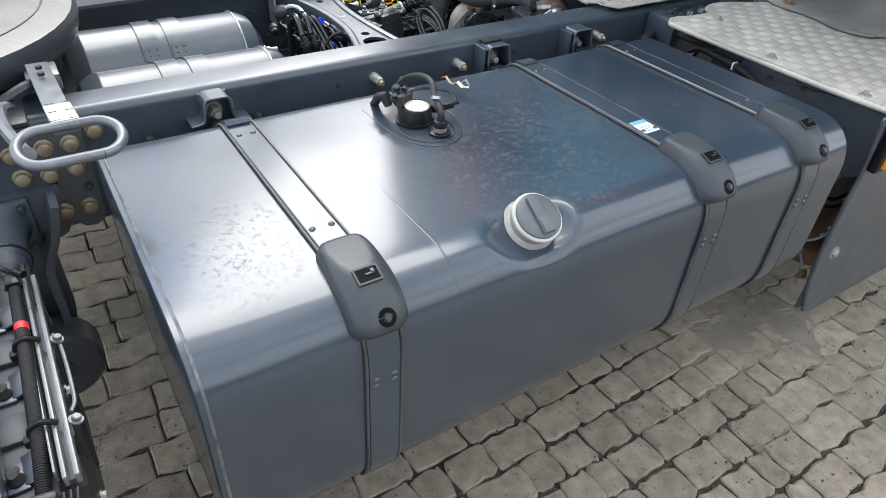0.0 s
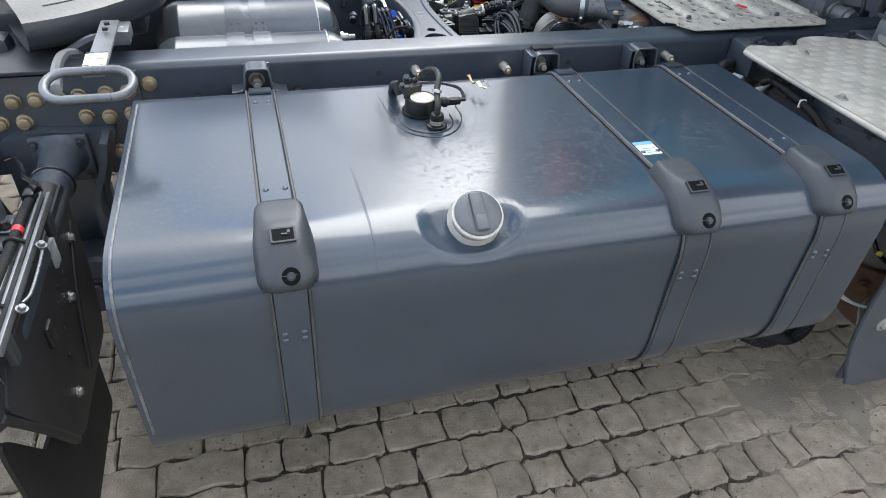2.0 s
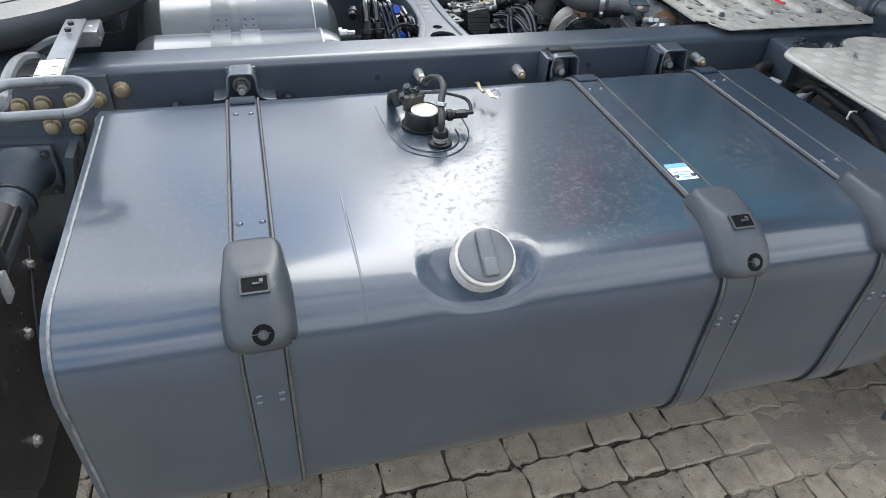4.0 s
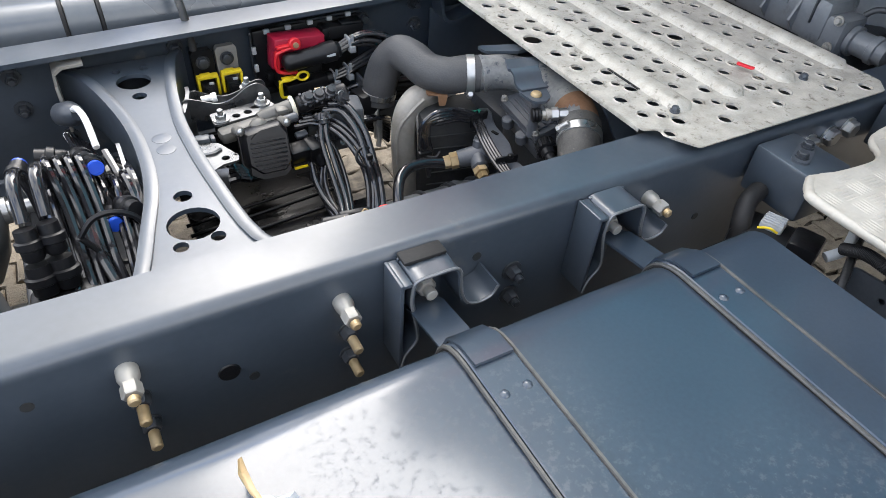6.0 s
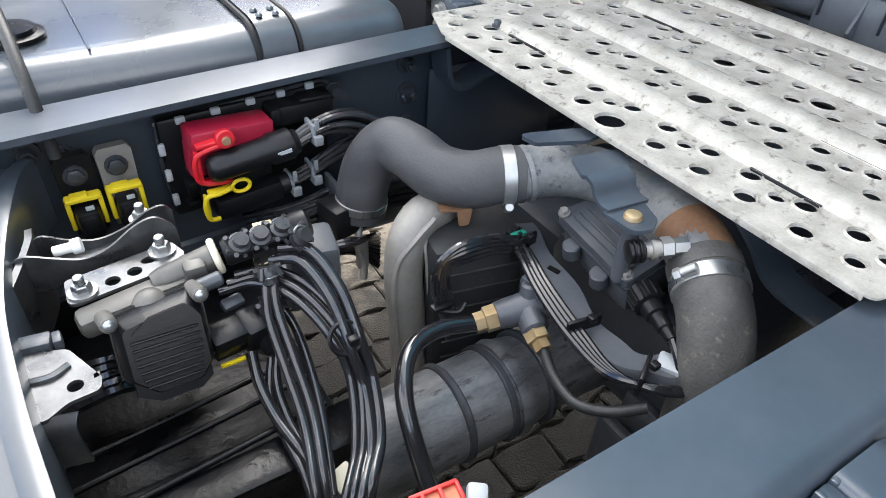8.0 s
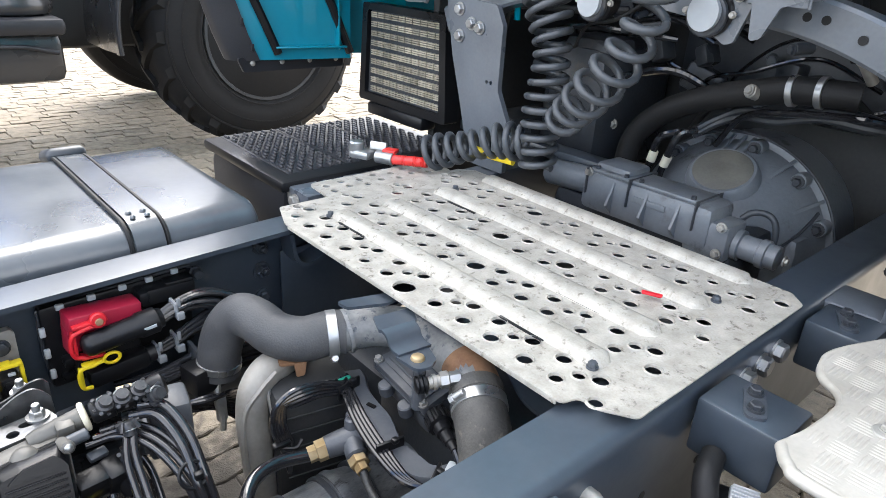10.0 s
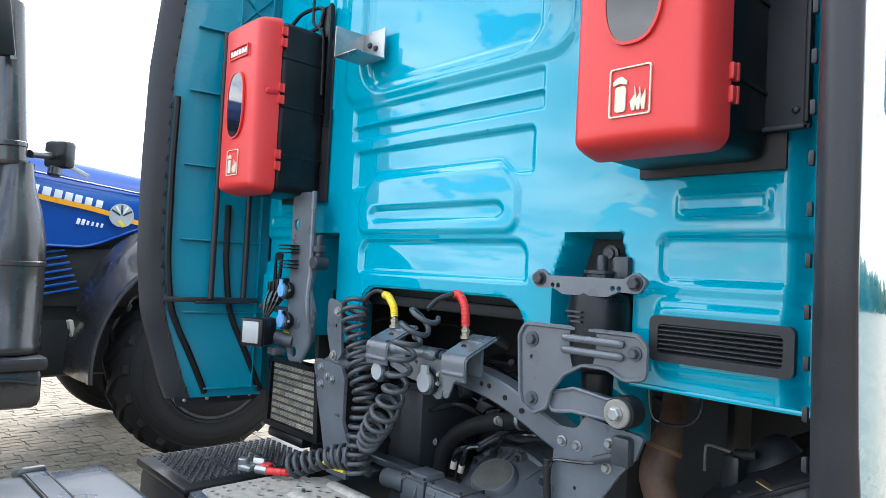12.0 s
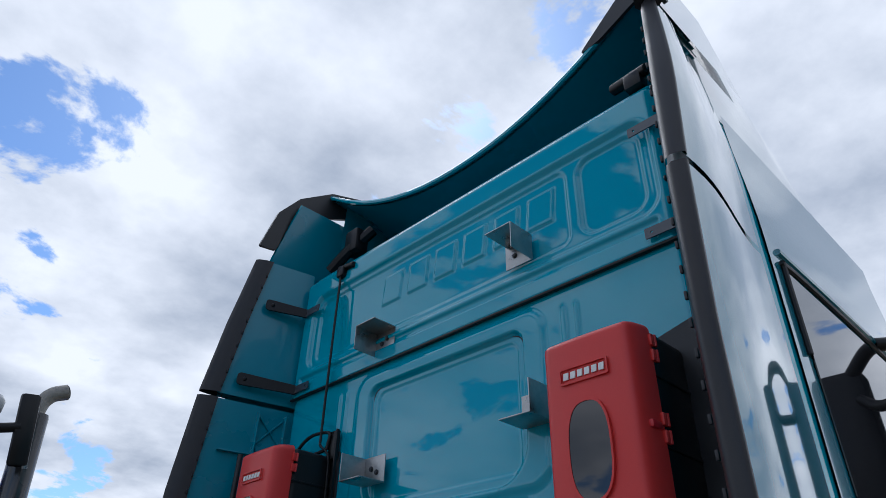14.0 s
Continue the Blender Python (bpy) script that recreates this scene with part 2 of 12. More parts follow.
ORANGE = mat("amber_lens", (0.75, 0.22, 0.01), (0.85, 0.3, 0.02), 0.2, coat=0.6, fine=320, bump=0.4)
BRASS = mat("brass", (0.36, 0.25, 0.12), (0.50, 0.39, 0.24), 0.45, metal=0.55, big=30, bump=0.1)
YZINC = mat("yellow_zinc_bolt", (0.25, 0.19, 0.105), (0.34, 0.285, 0.19), 0.5, metal=0.4, big=40, bump=0.2, vary=0.25)
RUST = mat("rusty_steel", (0.16, 0.075, 0.035), (0.27, 0.15, 0.08), 0.8, big=18, fine=160, bump=0.5, dirt=(0.33, 0.3, 0.27), dirt_amount=0.25)
PIPE = mat("dusty_pipe", (0.23, 0.215, 0.19), (0.34, 0.32, 0.285), 0.6, metal=0.3, big=14, fine=140, bump=0.2, dirt=(0.26, 0.13, 0.06), dirt_amount=0.18)
EXH = mat("exhaust_brown", (0.095, 0.050, 0.034), (0.21, 0.125, 0.085), 0.6, metal=0.3, big=9, bump=0.1)
CREAM = mat("cream_plastic", (0.62, 0.57, 0.42), (0.72, 0.68, 0.55), 0.5, bump=0.05)
CAPG = mat("grey_flap", (0.27, 0.285, 0.295), (0.34, 0.355, 0.365), 0.45, bump=0.05)
RAILM = mat("dull_rail", (0.13, 0.137, 0.145), (0.20, 0.208, 0.215), 0.38, metal=0.4, big=20, bump=0.05)
PALEG = mat("pale_grey_plastic", (0.36, 0.38, 0.39), (0.44, 0.46, 0.47), 0.5, bump=0.05)
WHITE = mat("white_plastic", (0.72, 0.72, 0.70), (0.8, 0.8, 0.78), 0.45, bump=0.05)
BLUE = mat("blue_cap", (0.12, 0.33, 0.62), (0.16, 0.38, 0.68), 0.45, bump=0.05)
BLUEC = mat("blue_collar", (0.01, 0.06, 0.5), (0.02, 0.1, 0.6), 0.35, bump=0.0)
GREEN = mat("green_tape", (0.01, 0.25, 0.15), (0.02, 0.3, 0.2), 0.5, bump=0.0)
BLUEP = mat("tractor_blue", (0.003, 0.065, 0.33), (0.005, 0.08, 0.38), 0.2, coat=0.8, rvar=0.05, big=1.5, bump=0.0)
TYRE = mat("tyre", (0.008, 0.008, 0.009), (0.018, 0.017, 0.017), 0.65, spec=0.2, fine=60, bump=0.3, dirt=(0.08, 0.074, 0.066), dirt_amount=0.06, dirt_scale=5)
STACK = mat("stack_black", (0.02, 0.02, 0.022), (0.03, 0.03, 0.032), 0.28, coat=0.3, bump=0.02)
PALEB = mat("white_lettering", (0.8, 0.8, 0.8), (0.82, 0.82, 0.82), 0.4, bump=0.0)
# near-black for holes and enclosed spaces, their shade put into the colour
DARKIN = mat("shade_dark_fill", (0.012, 0.013, 0.014), (0.03, 0.03, 0.03), 0.7, bump=0.3)
FINS = mat("cooler_fins", (0.27, 0.245, 0.185), (0.46, 0.42, 0.33), 0.55, metal=0.3, vary=0.3, fine=200, bump=0.4)
# shade under the chassis, painted as dark pools into stones and soil
UNDER_SHADE = ((-0.20, 0.10, 1.0), (0.30, 0.05, 0.9))
PAVER = mat("concrete_paver", (0.185, 0.153, 0.112), (0.345, 0.295, 0.226), 0.85, big=22, fine=210, bump=0.8, dirt=(0.10, 0.085, 0.066), dirt_amount=0.38, dirt_scale=30, vary=0.16, dist=0.006, shade_pools=UNDER_SHADE)
JOINT = mat("joint_soil", (0.026, 0.022, 0.017), (0.090, 0.075, 0.057), 0.95, big=30, fine=260, bump=1.0, dirt=(0.03, 0.026, 0.02), dirt_amount=0.3, dist=0.006, shade_pools=UNDER_SHADE)
LENS = bpy.data.materials.new("clear_lens"); LENS.use_nodes = True
_b = LENS.node_tree.nodes["Principled BSDF"]
_b.inputs["Base Color"].default_value, _b.inputs["Roughness"].default_value, _b.inputs["Transmission Weight"].default_value = (0.9, 0.92, 0.92, 1), 0.12, 0.6
SMOKE = bpy.data.materials.new("dark_window"); SMOKE.use_nodes = True
_b = SMOKE.node_tree.nodes["Principled BSDF"]
_b.inputs["Base Color"].default_value, _b.inputs["Roughness"].default_value, _b.inputs["Coat Weight"].default_value = (0.012, 0.013, 0.016, 1), 0.03, 0.3
_b.inputs["IOR"].default_value = 1.6


# ---------------------------------------------------------------- mesh tools
def thing(name, label, category, group=""):
    e = new(name)
    e.empty_display_size = 0.05
    return tagged(e, label, category, group)


def smooth(me, angle=40):
    me.shade_smooth()
    me.set_sharp_from_angle(angle=radians(angle))


def part(name, bm, material, parent=None, label="", angle=40, flat=False):
    """Links a bmesh as one mesh object under a thing or a part."""
    me = bpy.data.meshes.new(name)
    bmesh.ops.recalc_face_normals(bm, faces=bm.faces)
    bm.to_mesh(me)
    bm.free()
    me.materials.append(material)
    if not flat:
        smooth(me, angle)
    ob = new(name, me)
    if parent is not None:
        ob.parent = parent
    if label:
        ob["label"] = label
    return ob


def solo(name, bm, material, label, category, group="", kind="", angle=40):
    return tagged(part(name, bm, material, None, "", angle), label, category, group, kind)


def B(*items):
    """A new bmesh holding each of the items, which are functions that add to a bmesh."""
    bm = bmesh.new()
    for f in items:
        f(bm)
    return bm


def box(c, s, bevel=0.0, rot=None, seg=2):
    """A box of size s centred at c, with rounded edges; rot: degrees (x, y, z)."""
    def add(bm):
        g = bmesh.ops.create_cube(bm, size=1)
        vs = g["verts"]
        bmesh.ops.scale(bm, vec=s, verts=vs)
        if bevel > 0:
            es = list({e for v in vs for e in v.link_edges})
            r = bmesh.ops.bevel(bm, geom=es, offset=min(bevel, min(s) * 0.49), segments=seg, affect="EDGES", profile=0.5)
            vs = list({v for f in r["faces"] for v in f.verts} | {v for v in vs if v.is_valid})
        m = pose(*c, *(rot or (0, 0, 0)))
        bmesh.ops.transform(bm, matrix=m, verts=vs)
    return add


def frame_to(p0, p1):
    d = Vector(p1) - Vector(p0)
    return Matrix.Translation(p0) @ d.to_track_quat("Z", "Y").to_matrix().to_4x4(), d.length


def lathe(p0, p1, prof, seg=20):
    """A body of revolution along p0-p1; prof: (distance along in metres, radius) pairs; closed at both ends."""
    def add(bm):
        m, _ = frame_to(p0, p1)
        rings = []
        for z, r in prof:
            rings.append([bm.verts.new(m @ Vector((r * math.cos(2 * math.pi * i / seg), r * math.sin(2 * math.pi * i / seg), z))) for i in range(seg)])
        for a, b in zip(rings, rings[1:]):
            for i in range(seg):
                bm.faces.new((a[i], a[(i + 1) % seg], b[(i + 1) % seg], b[i]))
        bm.faces.new(rings[0][::-1])
        bm.faces.new(rings[-1])
    return add


def cyl(p0, p1, r, seg=16, ch=0.0, r2=None):
    L = (Vector(p1) - Vector(p0)).length
    r2 = r if r2 is None else r2
    c = min(ch, L * 0.3, r * 0.5)
    prof = [(0, r - c), (c, r), (L - c, r2), (L, r2 - c)] if c > 0 else [(0, r), (L, r2)]
    return lathe(p0, p1, prof, seg)


def spline(pts, n=8):
    """A smooth curve through the points."""
    P = [Vector(p) for p in pts]
    if len(P) < 3:
        return P
    out = []
    E = [P[0] * 2 - P[1]] + P + [P[-1] * 2 - P[-2]]
    for i in range(1, len(E) - 2):
        a, b, c, d = E[i - 1:i + 3]
        for k in range(n):
            t = k / n
            out.append(0.5 * ((2 * b) + (c - a) * t + (2 * a - 5 * b + 4 * c - d) * t * t + (3 * b - a - 3 * c + d) * t ** 3))
    out.append(P[-1])
    return out


def tube(pts, r, seg=10, n=8, raw=False, ribs=0.0):
    """A round hose or pipe through the points; r: a radius, or a function of 0..1."""
    def add(bm):
        P = [Vector(p) for p in pts] if raw else spline(pts, n)
        T = []
        for i in range(len(P)):
            a, b = P[max(0, i - 1)], P[min(len(P) - 1, i + 1)]
            T.append((b - a).normalized())
        up = Vector((0, 0, 1)) if abs(T[0].z) < 0.9 else Vector((1, 0, 0))
        N = (up - T[0] * up.dot(T[0])).normalized()
        rings = []
        for i, p in enumerate(P):
            N = (N - T[i] * N.dot(T[i])).normalized()
            Bn = T[i].cross(N)
            rr = r(i / (len(P) - 1)) if callable(r) else r
            if ribs and i % 2:
                rr *= 1 + ribs
            rings.append([bm.verts.new(p + (N * math.cos(2 * math.pi * k / seg) + Bn * math.sin(2 * math.pi * k / seg)) * rr) for k in range(seg)])
        for a, b in zip(rings, rings[1:]):
            for k in range(seg):
                bm.faces.new((a[k], a[(k + 1) % seg], b[(k + 1) % seg], b[k]))
        bm.faces.new(rings[0][::-1])
        bm.faces.new(rings[-1])
    return add


def circle(x, y, r, n=14):
    return [(x + r * math.cos(2 * math.pi * i / n), y + r * math.sin(2 * math.pi * i / n)) for i in range(n)]


def rounded(pts, r, n=4):
    """A polygon with its corners rounded; r: a radius, or one for each corner."""
    out, N = [], len(pts)
    for i in range(N):
        p, a, b = Vector(pts[i]), Vector(pts[i - 1]), Vector(pts[(i + 1) % N])
        rr = r[i] if isinstance(r, (list, tuple)) else r
        u, v = (a - p), (b - p)
        lu, lv = u.length, v.length
        if rr <= 0 or lu < 1e-6 or lv < 1e-6:
            out.append(tuple(p))
            continue
        u, v = u / lu, v / lv
        ang = u.angle(v)
        d = min(rr / max(1e-4, math.tan(ang / 2)), lu * 0.49, lv * 0.49)
        for k in range(n + 1):
            t = k / n
            q = (p + u * d) * (1 - t) ** 2 + p * 2 * t * (1 - t) + (p + v * d) * t * t
            out.append(tuple(q))
    return out


def plate(outline, holes, thick, m, lip=0.0):
    """A flat plate with holes: drawn in the x-y plane, thick towards +z, then moved by m."""
    def add(bm):
        vs, es = [], []
        for loop in [outline, *holes]:
            lv = [bm.verts.new((p[0], p[1], 0)) for p in loop]
            vs += lv
            es += [bm.edges.new((lv[i], lv[(i + 1) % len(lv)])) for i in range(len(lv))]
        g = bmesh.ops.triangle_fill(bm, use_beauty=True, use_dissolve=False, edges=es)
        fs = [f for f in g["geom"] if isinstance(f, bmesh.types.BMFace)]
        e = bmesh.ops.extrude_face_region(bm, geom=fs)
        top = [v for v in e["geom"] if isinstance(v, bmesh.types.BMVert)]
        bmesh.ops.translate(bm, vec=(0, 0, thick), verts=top)
        bmesh.ops.transform(bm, matrix=m, verts=vs + top)
    return add


def axes(o, u, v):
    """A matrix that takes x, y, z to o + x u + y v + z (u x v)."""
    u, v = Vector(u), Vector(v)
    w = u.cross(v)
    return Matrix(((u.x, v.x, w.x, o[0]), (u.y, v.y, w.y, o[1]), (u.z, v.z, w.z, o[2]), (0, 0, 0, 1)))


def strip(profile, width_vec, thick):
    """A bent sheet: an open profile of 3D points, swept along width_vec, with thickness."""
    def add(bm):
        P, W = [Vector(p) for p in profile], Vector(width_vec)
        N = []
        for i in range(len(P)):
            t = (P[min(i + 1, len(P) - 1)] - P[max(i - 1, 0)]).normalized()
            N.append(t.cross(W.normalized()).normalized() * thick)
        ring = [[bm.verts.new(q) for q in (p, p + W, p + W + k, p + k)] for p, k in zip(P, N)]
        for a, b in zip(ring, ring[1:]):
            for i in range(4):
                bm.faces.new((a[i], a[(i + 1) % 4], b[(i + 1) % 4], b[i]))
        bm.faces.new(ring[0][::-1]); bm.faces.new(ring[-1])
    return add


def hexbolt(p, n, r=0.013, h=0.010, washer=1.45, stud=0.0):
    """A hexagon head with its washer on a face with the normal n; stud: length of thread beyond."""
    p, n = Vector(p), Vector(n).normalized()
    items = [cyl(p, p + n * 0.003, r * washer, 14)]
    items.append(lathe(p + n * 0.003, p + n * (0.003 + h), [(0, r), (h * 0.8, r), (h, r * 0.82)], 6))
    if stud:
        items.append(cyl(p + n * (0.003 + h), p + n * (0.003 + h + stud), r * 0.55, 10, 0.001))
    return items


def dome(p, n, r, h, seg=10):
    p, n = Vector(p), Vector(n).normalized()
    return lathe(p, p + n, [(0, r), (h * 0.5, r * 0.85), (h * 0.85, r * 0.5), (h, r * 0.1)], seg)


# ---------------------------------------------------------------- ground
def ground_material():
    m = bpy.data.materials.new("far_paving")
    m.use_nodes = True
    n, l = m.node_tree.nodes, m.node_tree.links
    b = n["Principled BSDF"]
    geo, br = n.new("ShaderNodeNewGeometry"), n.new("ShaderNodeTexBrick")
    br.inputs["Scale"].default_value, br.inputs["Mortar Size"].default_value = 1.0, 0.006
    br.inputs["Brick Width"].default_value, br.inputs["Row Height"].default_value = 0.2, 0.105
    br.inputs["Color1"].default_value, br.inputs["Color2"].default_value, br.inputs["Mortar"].default_value = (0.36, 0.312, 0.24, 1), (0.27, 0.232, 0.176, 1), (0.11, 0.092, 0.07, 1)
    nz = n.new("ShaderNodeTexNoise"); nz.inputs["Scale"].default_value, nz.inputs["Detail"].default_value = 0.7, 8
    mx = n.new("ShaderNodeMix"); mx.data_type, mx.blend_type = "RGBA", "MULTIPLY"; mx.inputs["Factor"].default_value = 0.5
    l.new(geo.outputs["Position"], br.inputs["Vector"]); l.new(geo.outputs["Position"], nz.inputs["Vector"])
    l.new(br.outputs["Color"], mx.inputs["A"]); l.new(nz.outputs["Fac"], mx.inputs["B"]); l.new(mx.outputs["Result"], b.inputs["Base Color"])
    b.inputs["Roughness"].default_value = 0.88
    return m


bm = bmesh.new()
bmesh.ops.create_grid(bm, x_segments=2, y_segments=2, size=900)
bmesh.ops.translate(bm, vec=(0, 0, -0.02), verts=bm.verts)
ground = solo("ground", bm, ground_material(), "yard paved with worn grey-brown concrete blocks", "ground", kind="structure")
bm = bmesh.new()
bmesh.ops.create_grid(bm, x_segments=110, y_segments=140, size=1)
for v in bm.verts:
    v.co = Vector((0.6 + v.co.x * 5.3, 2.8 + v.co.y * 6.9, 0))
    v.co.z = -0.0055 + 0.005 * noise.noise(v.co * 7) + 0.003 * noise.noise(v.co * 31)
solo("joint_soil", bm, JOINT, "dark damp soil and grit between the paving stones", "soil", kind="stuff")


# ---------------------------------------------------------------- chassis frame
def far_in(x):
    """Inner edge of the far frame rail, which splays a little towards the cab."""
    return 0.326 + 0.068 * (x - 0.1)


RAIL_TOP, RAIL_BOT, WEB_Y, FL_Y = 0.858, 0.585, -0.424, -0.336


def rail(name, web, inner, label):
    """A pressed channel: web on the outside, flanges turned inwards; web and inner give y at x."""
    bm = bmesh.new()
    xs = [-3.2, -1.6, -1.0, -0.5, 0.0, 0.5, 1.0, 1.6, 2.4]
    rings = []
    for x in xs:
        w, i = web(x), inner(x)
        s = 1 if i > w else -1
        t, r = 0.009, 0.020
        P = [(i, RAIL_TOP)]
        for k in range(7):
            a = math.pi / 2 * k / 6
            P.append((w + s * r - s * r * math.sin(a), RAIL_TOP - r + r * math.cos(a)))
        for k in range(7):
            a = math.pi / 2 * k / 6
            P.append((w + s * r - s * r * math.cos(a), RAIL_BOT + r - r * math.sin(a)))
        P += [(i, RAIL_BOT), (i, RAIL_BOT + t), (w + s * t * 1.6, RAIL_BOT + t), (w + s * t, RAIL_BOT + t * 1.6), (w + s * t, RAIL_TOP - t * 1.6), (w + s * t * 1.6, RAIL_TOP - t), (i, RAIL_TOP - t)]
        rings.append([bm.verts.new((x, y, z)) for y, z in P])
    for a, b in zip(rings, rings[1:]):
        for k in range(len(a)):
            bm.faces.new((a[k], a[(k + 1) % len(a)], b[(k + 1) % len(a)], b[k]))
    bm.faces.new(rings[0]); bm.faces.new(rings[-1][::-1])
    t = thing(name, label, "frame rail", "chassis frame rails")
    part("channel", bm, CHASSIS, t, angle=25)
    return t


NEAR_RAIL = rail("frame_rail", lambda x: WEB_Y, lambda x: FL_Y, "blue-grey painted steel chassis rail beside the fuel tank")
for x, z in ((-1.10, 0.69), (-0.75, 0.80), (-0.52, 0.72), (-0.20, 0.80), (0.25, 0.72), (0.40, 0.70)):
    part("web_hole", B(cyl((x, WEB_Y + 0.001, z), (x, WEB_Y - 0.0012, z), 0.007, 12)), DARKIN, NEAR_RAIL)
FAR_RAIL = rail("frame_rail", lambda x: far_in(x) + 0.088, far_in, "blue-grey painted steel chassis rail carrying the control unit")
for x, z in ((0.125, 0.747), (0.125, 0.69), (-0.395, 0.785), (-0.50, 0.70), (-0.62, 0.785), (-0.62, 0.72)):
    part("web_bolt", B(*hexbolt((x, far_in(x) + 0.0785, z), (0, -1, 0), 0.012, 0.010)), CHASSIS, FAR_RAIL)


# ---------------------------------------------------------------- fuel tank
TX0, TX1 = -1.325, 0.155
TY0, TY1, TZ0, TZ1 = -0.558, -1.242, 0.400, 0.857


def tank_profile():
    """Outline in y and z, from the back foot over the top, down the front and under, with rounded corners."""
    P = rounded([(TY0, TZ0), (TY0, TZ1 - 0.012), (TY1, TZ1), (TY1, TZ0)], [0.10, 0.055, 0.115, 0.13], 14)
    # even spacing
    P = [Vector(p) for p in P]
    L = [0]
    Q = P + [P[0]]
    for a, b in zip(Q, Q[1:]):
        L.append(L[-1] + (b - a).length)
    N, out = 150, []
    for k in range(N):
        s = L[-1] * k / N
        i = max(j for j in range(len(L) - 1) if L[j] <= s)
        f = (s - L[i]) / max(1e-9, L[i + 1] - L[i])
        out.append(Q[i].lerp(Q[i + 1], f))
    return out


PROF = tank_profile()
NP = len(PROF)


def prof_at(k):
    """Point and outward normal on the tank's outline, at a fractional index."""
    i, f = int(math.floor(k)) % NP, k - math.floor(k)
    a, b = PROF[i], PROF[(i + 1) % NP]
    p = a.lerp(b, f)
    t0 = (PROF[(i + 1) % NP] - PROF[i - 1]).normalized()
    t1 = (PROF[(i + 2) % NP] - PROF[i]).normalized()
    t = t0.lerp(t1, f).normalized()
    return p, Vector((-t.y, t.x)) * (-1)


def prof_find(y=None, z=None, front=False):
    """Index on the top (by y) or on the front (by z)."""
    best = None
    for k in range(NP):
        p = PROF[k]
        if y is not None and p.y > 0.72:
            d = abs(p.x - y)
        elif z is not None and p.x < -1.1:
            d = abs(p.y - z)
        else:
            continue
        if best is None or d < best[0]:
            best = (d, k)
    return best[1]


_c = sum(PROF, Vector((0, 0))) / NP
_p, _n = prof_at(30)
SGN = 1 if (_p - _c).dot(_n) > 0 else -1


def on_tank(k, x, h=0.0):
    p, n = prof_at(k)
    q = p + n * SGN * h
    return Vector((x, q.x, q.y))


CAP = Vector((-0.738, -1.172, 0.846))
CAPN = Vector((0, -0.52, 0.854)).normalized()
SENS = Vector((-0.730, -0.795, 0.857))


def sstep(a, b, t):
    t = max(0, min(1, (t - a) / (b - a)))
    return t * t * (3 - 2 * t)


def tank_surface(k, x):
    q = on_tank(k, x)
    # dished seat under the filler cap
    d = q - CAP
    along = d.dot(CAPN)
    lat = (d - CAPN * along)
    e = math.sqrt((lat.x / 0.100) ** 2 + (lat.y ** 2 + lat.z ** 2) / 0.074 ** 2)
    if e < 1 and q.z > 0.6:
        target = -0.012
        w = 1 - sstep(0.62, 1.0, e)
        if along > target:
            q -= CAPN * (along - target) * w
    # shallow seat for the level sender
    flat_ = 1.0
    if q.z > 0.78:
        dx, dy = q.x - SENS.x - 0.018, (q.y - SENS.y + 0.012) * 1.3
        rr = math.hypot(dx, min(0, dy + 0.02))
        half = 0.100 + max(0, dy) * 0.1
        w = (1 - sstep(half - 0.055, half, rr if dy < -0.02 else abs(dx))) * (1 - sstep(0.10, 0.15, dy))
        q.z -= 0.0022 * w
        flat_ = 1 - w
    # slight waviness of the pressed sheet
    q.z += 0.0011 * flat_ * noise.noise(Vector((q.x * 4.5, q.y * 5, q.z * 5)))
    q.y += 0.0009 * noise.noise(Vector((q.x * 4.1 + 9, q.y * 5, q.z * 5)))
    return q


tank = thing("fuel_tank", "large blue-grey painted fuel tank strapped beside the chassis rail", "fuel tank")
bm = bmesh.new()
NX = 190
cols = []
for i in range(NX + 1):
    x = TX0 + (TX1 - TX0) * i / NX
    cols.append([bm.verts.new(tank_surface(k, x)) for k in range(NP)])
for a, b in zip(cols, cols[1:]):
    for k in range(NP):
        bm.faces.new((a[k], a[(k + 1) % NP], b[(k + 1) % NP], b[k]))
for col, s in ((cols[0], -1), (cols[-1], 1)):
    # rolled rim, then a slightly dished end
    prev = col
    cy = Vector((0, (TY0 + TY1) / 2, (TZ0 + TZ1) / 2))
    for dx, f in ((0.004, 1.0), (0.006, 0.985), (0.001, 0.97), (0.006, 0.9), (0.010, 0.5)):
        ring = []
        for v in col:
            q = v.co - Vector((v.co.x, cy.y, cy.z))
            ring.append(bm.verts.new((col[0].co.x + s * dx, cy.y + q.y * f, cy.z + q.z * f)))
        for k in range(NP):
            bm.faces.new((prev[k], prev[(k + 1) % NP], ring[(k + 1) % NP], ring[k]))
        prev = ring
    bm.faces.new(prev)
tank_body = part("body", bm, TANK, tank, angle=50)
WELD = mat("scuffed_weld", (0.05, 0.06, 0.07), (0.22, 0.225, 0.23), 0.4, metal=0.3, big=40, fine=300, bump=0.3)
# weld bead round the rear end and a faint lap seam
part("weld_bead", B(tube([on_tank(k, TX0 + 0.006, 0.0005 + 0.0012 * noise.noise(Vector((k * 0.9, 1, 2)))) for k in range(prof_find(y=-0.62), prof_find(z=0.5))], lambda f: 0.0026 + 0.0014 * noise.noise(Vector((f * 260, 3, 1))), 6, raw=True)), WELD, tank, "rough scuffed weld bead along the end")
part("lap_seam", B(tube([on_tank(k, -0.915, -0.0036) for k in range(prof_find(y=-0.60), prof_find(z=0.70))], 0.0040, 10, raw=True)), TANK, tank)


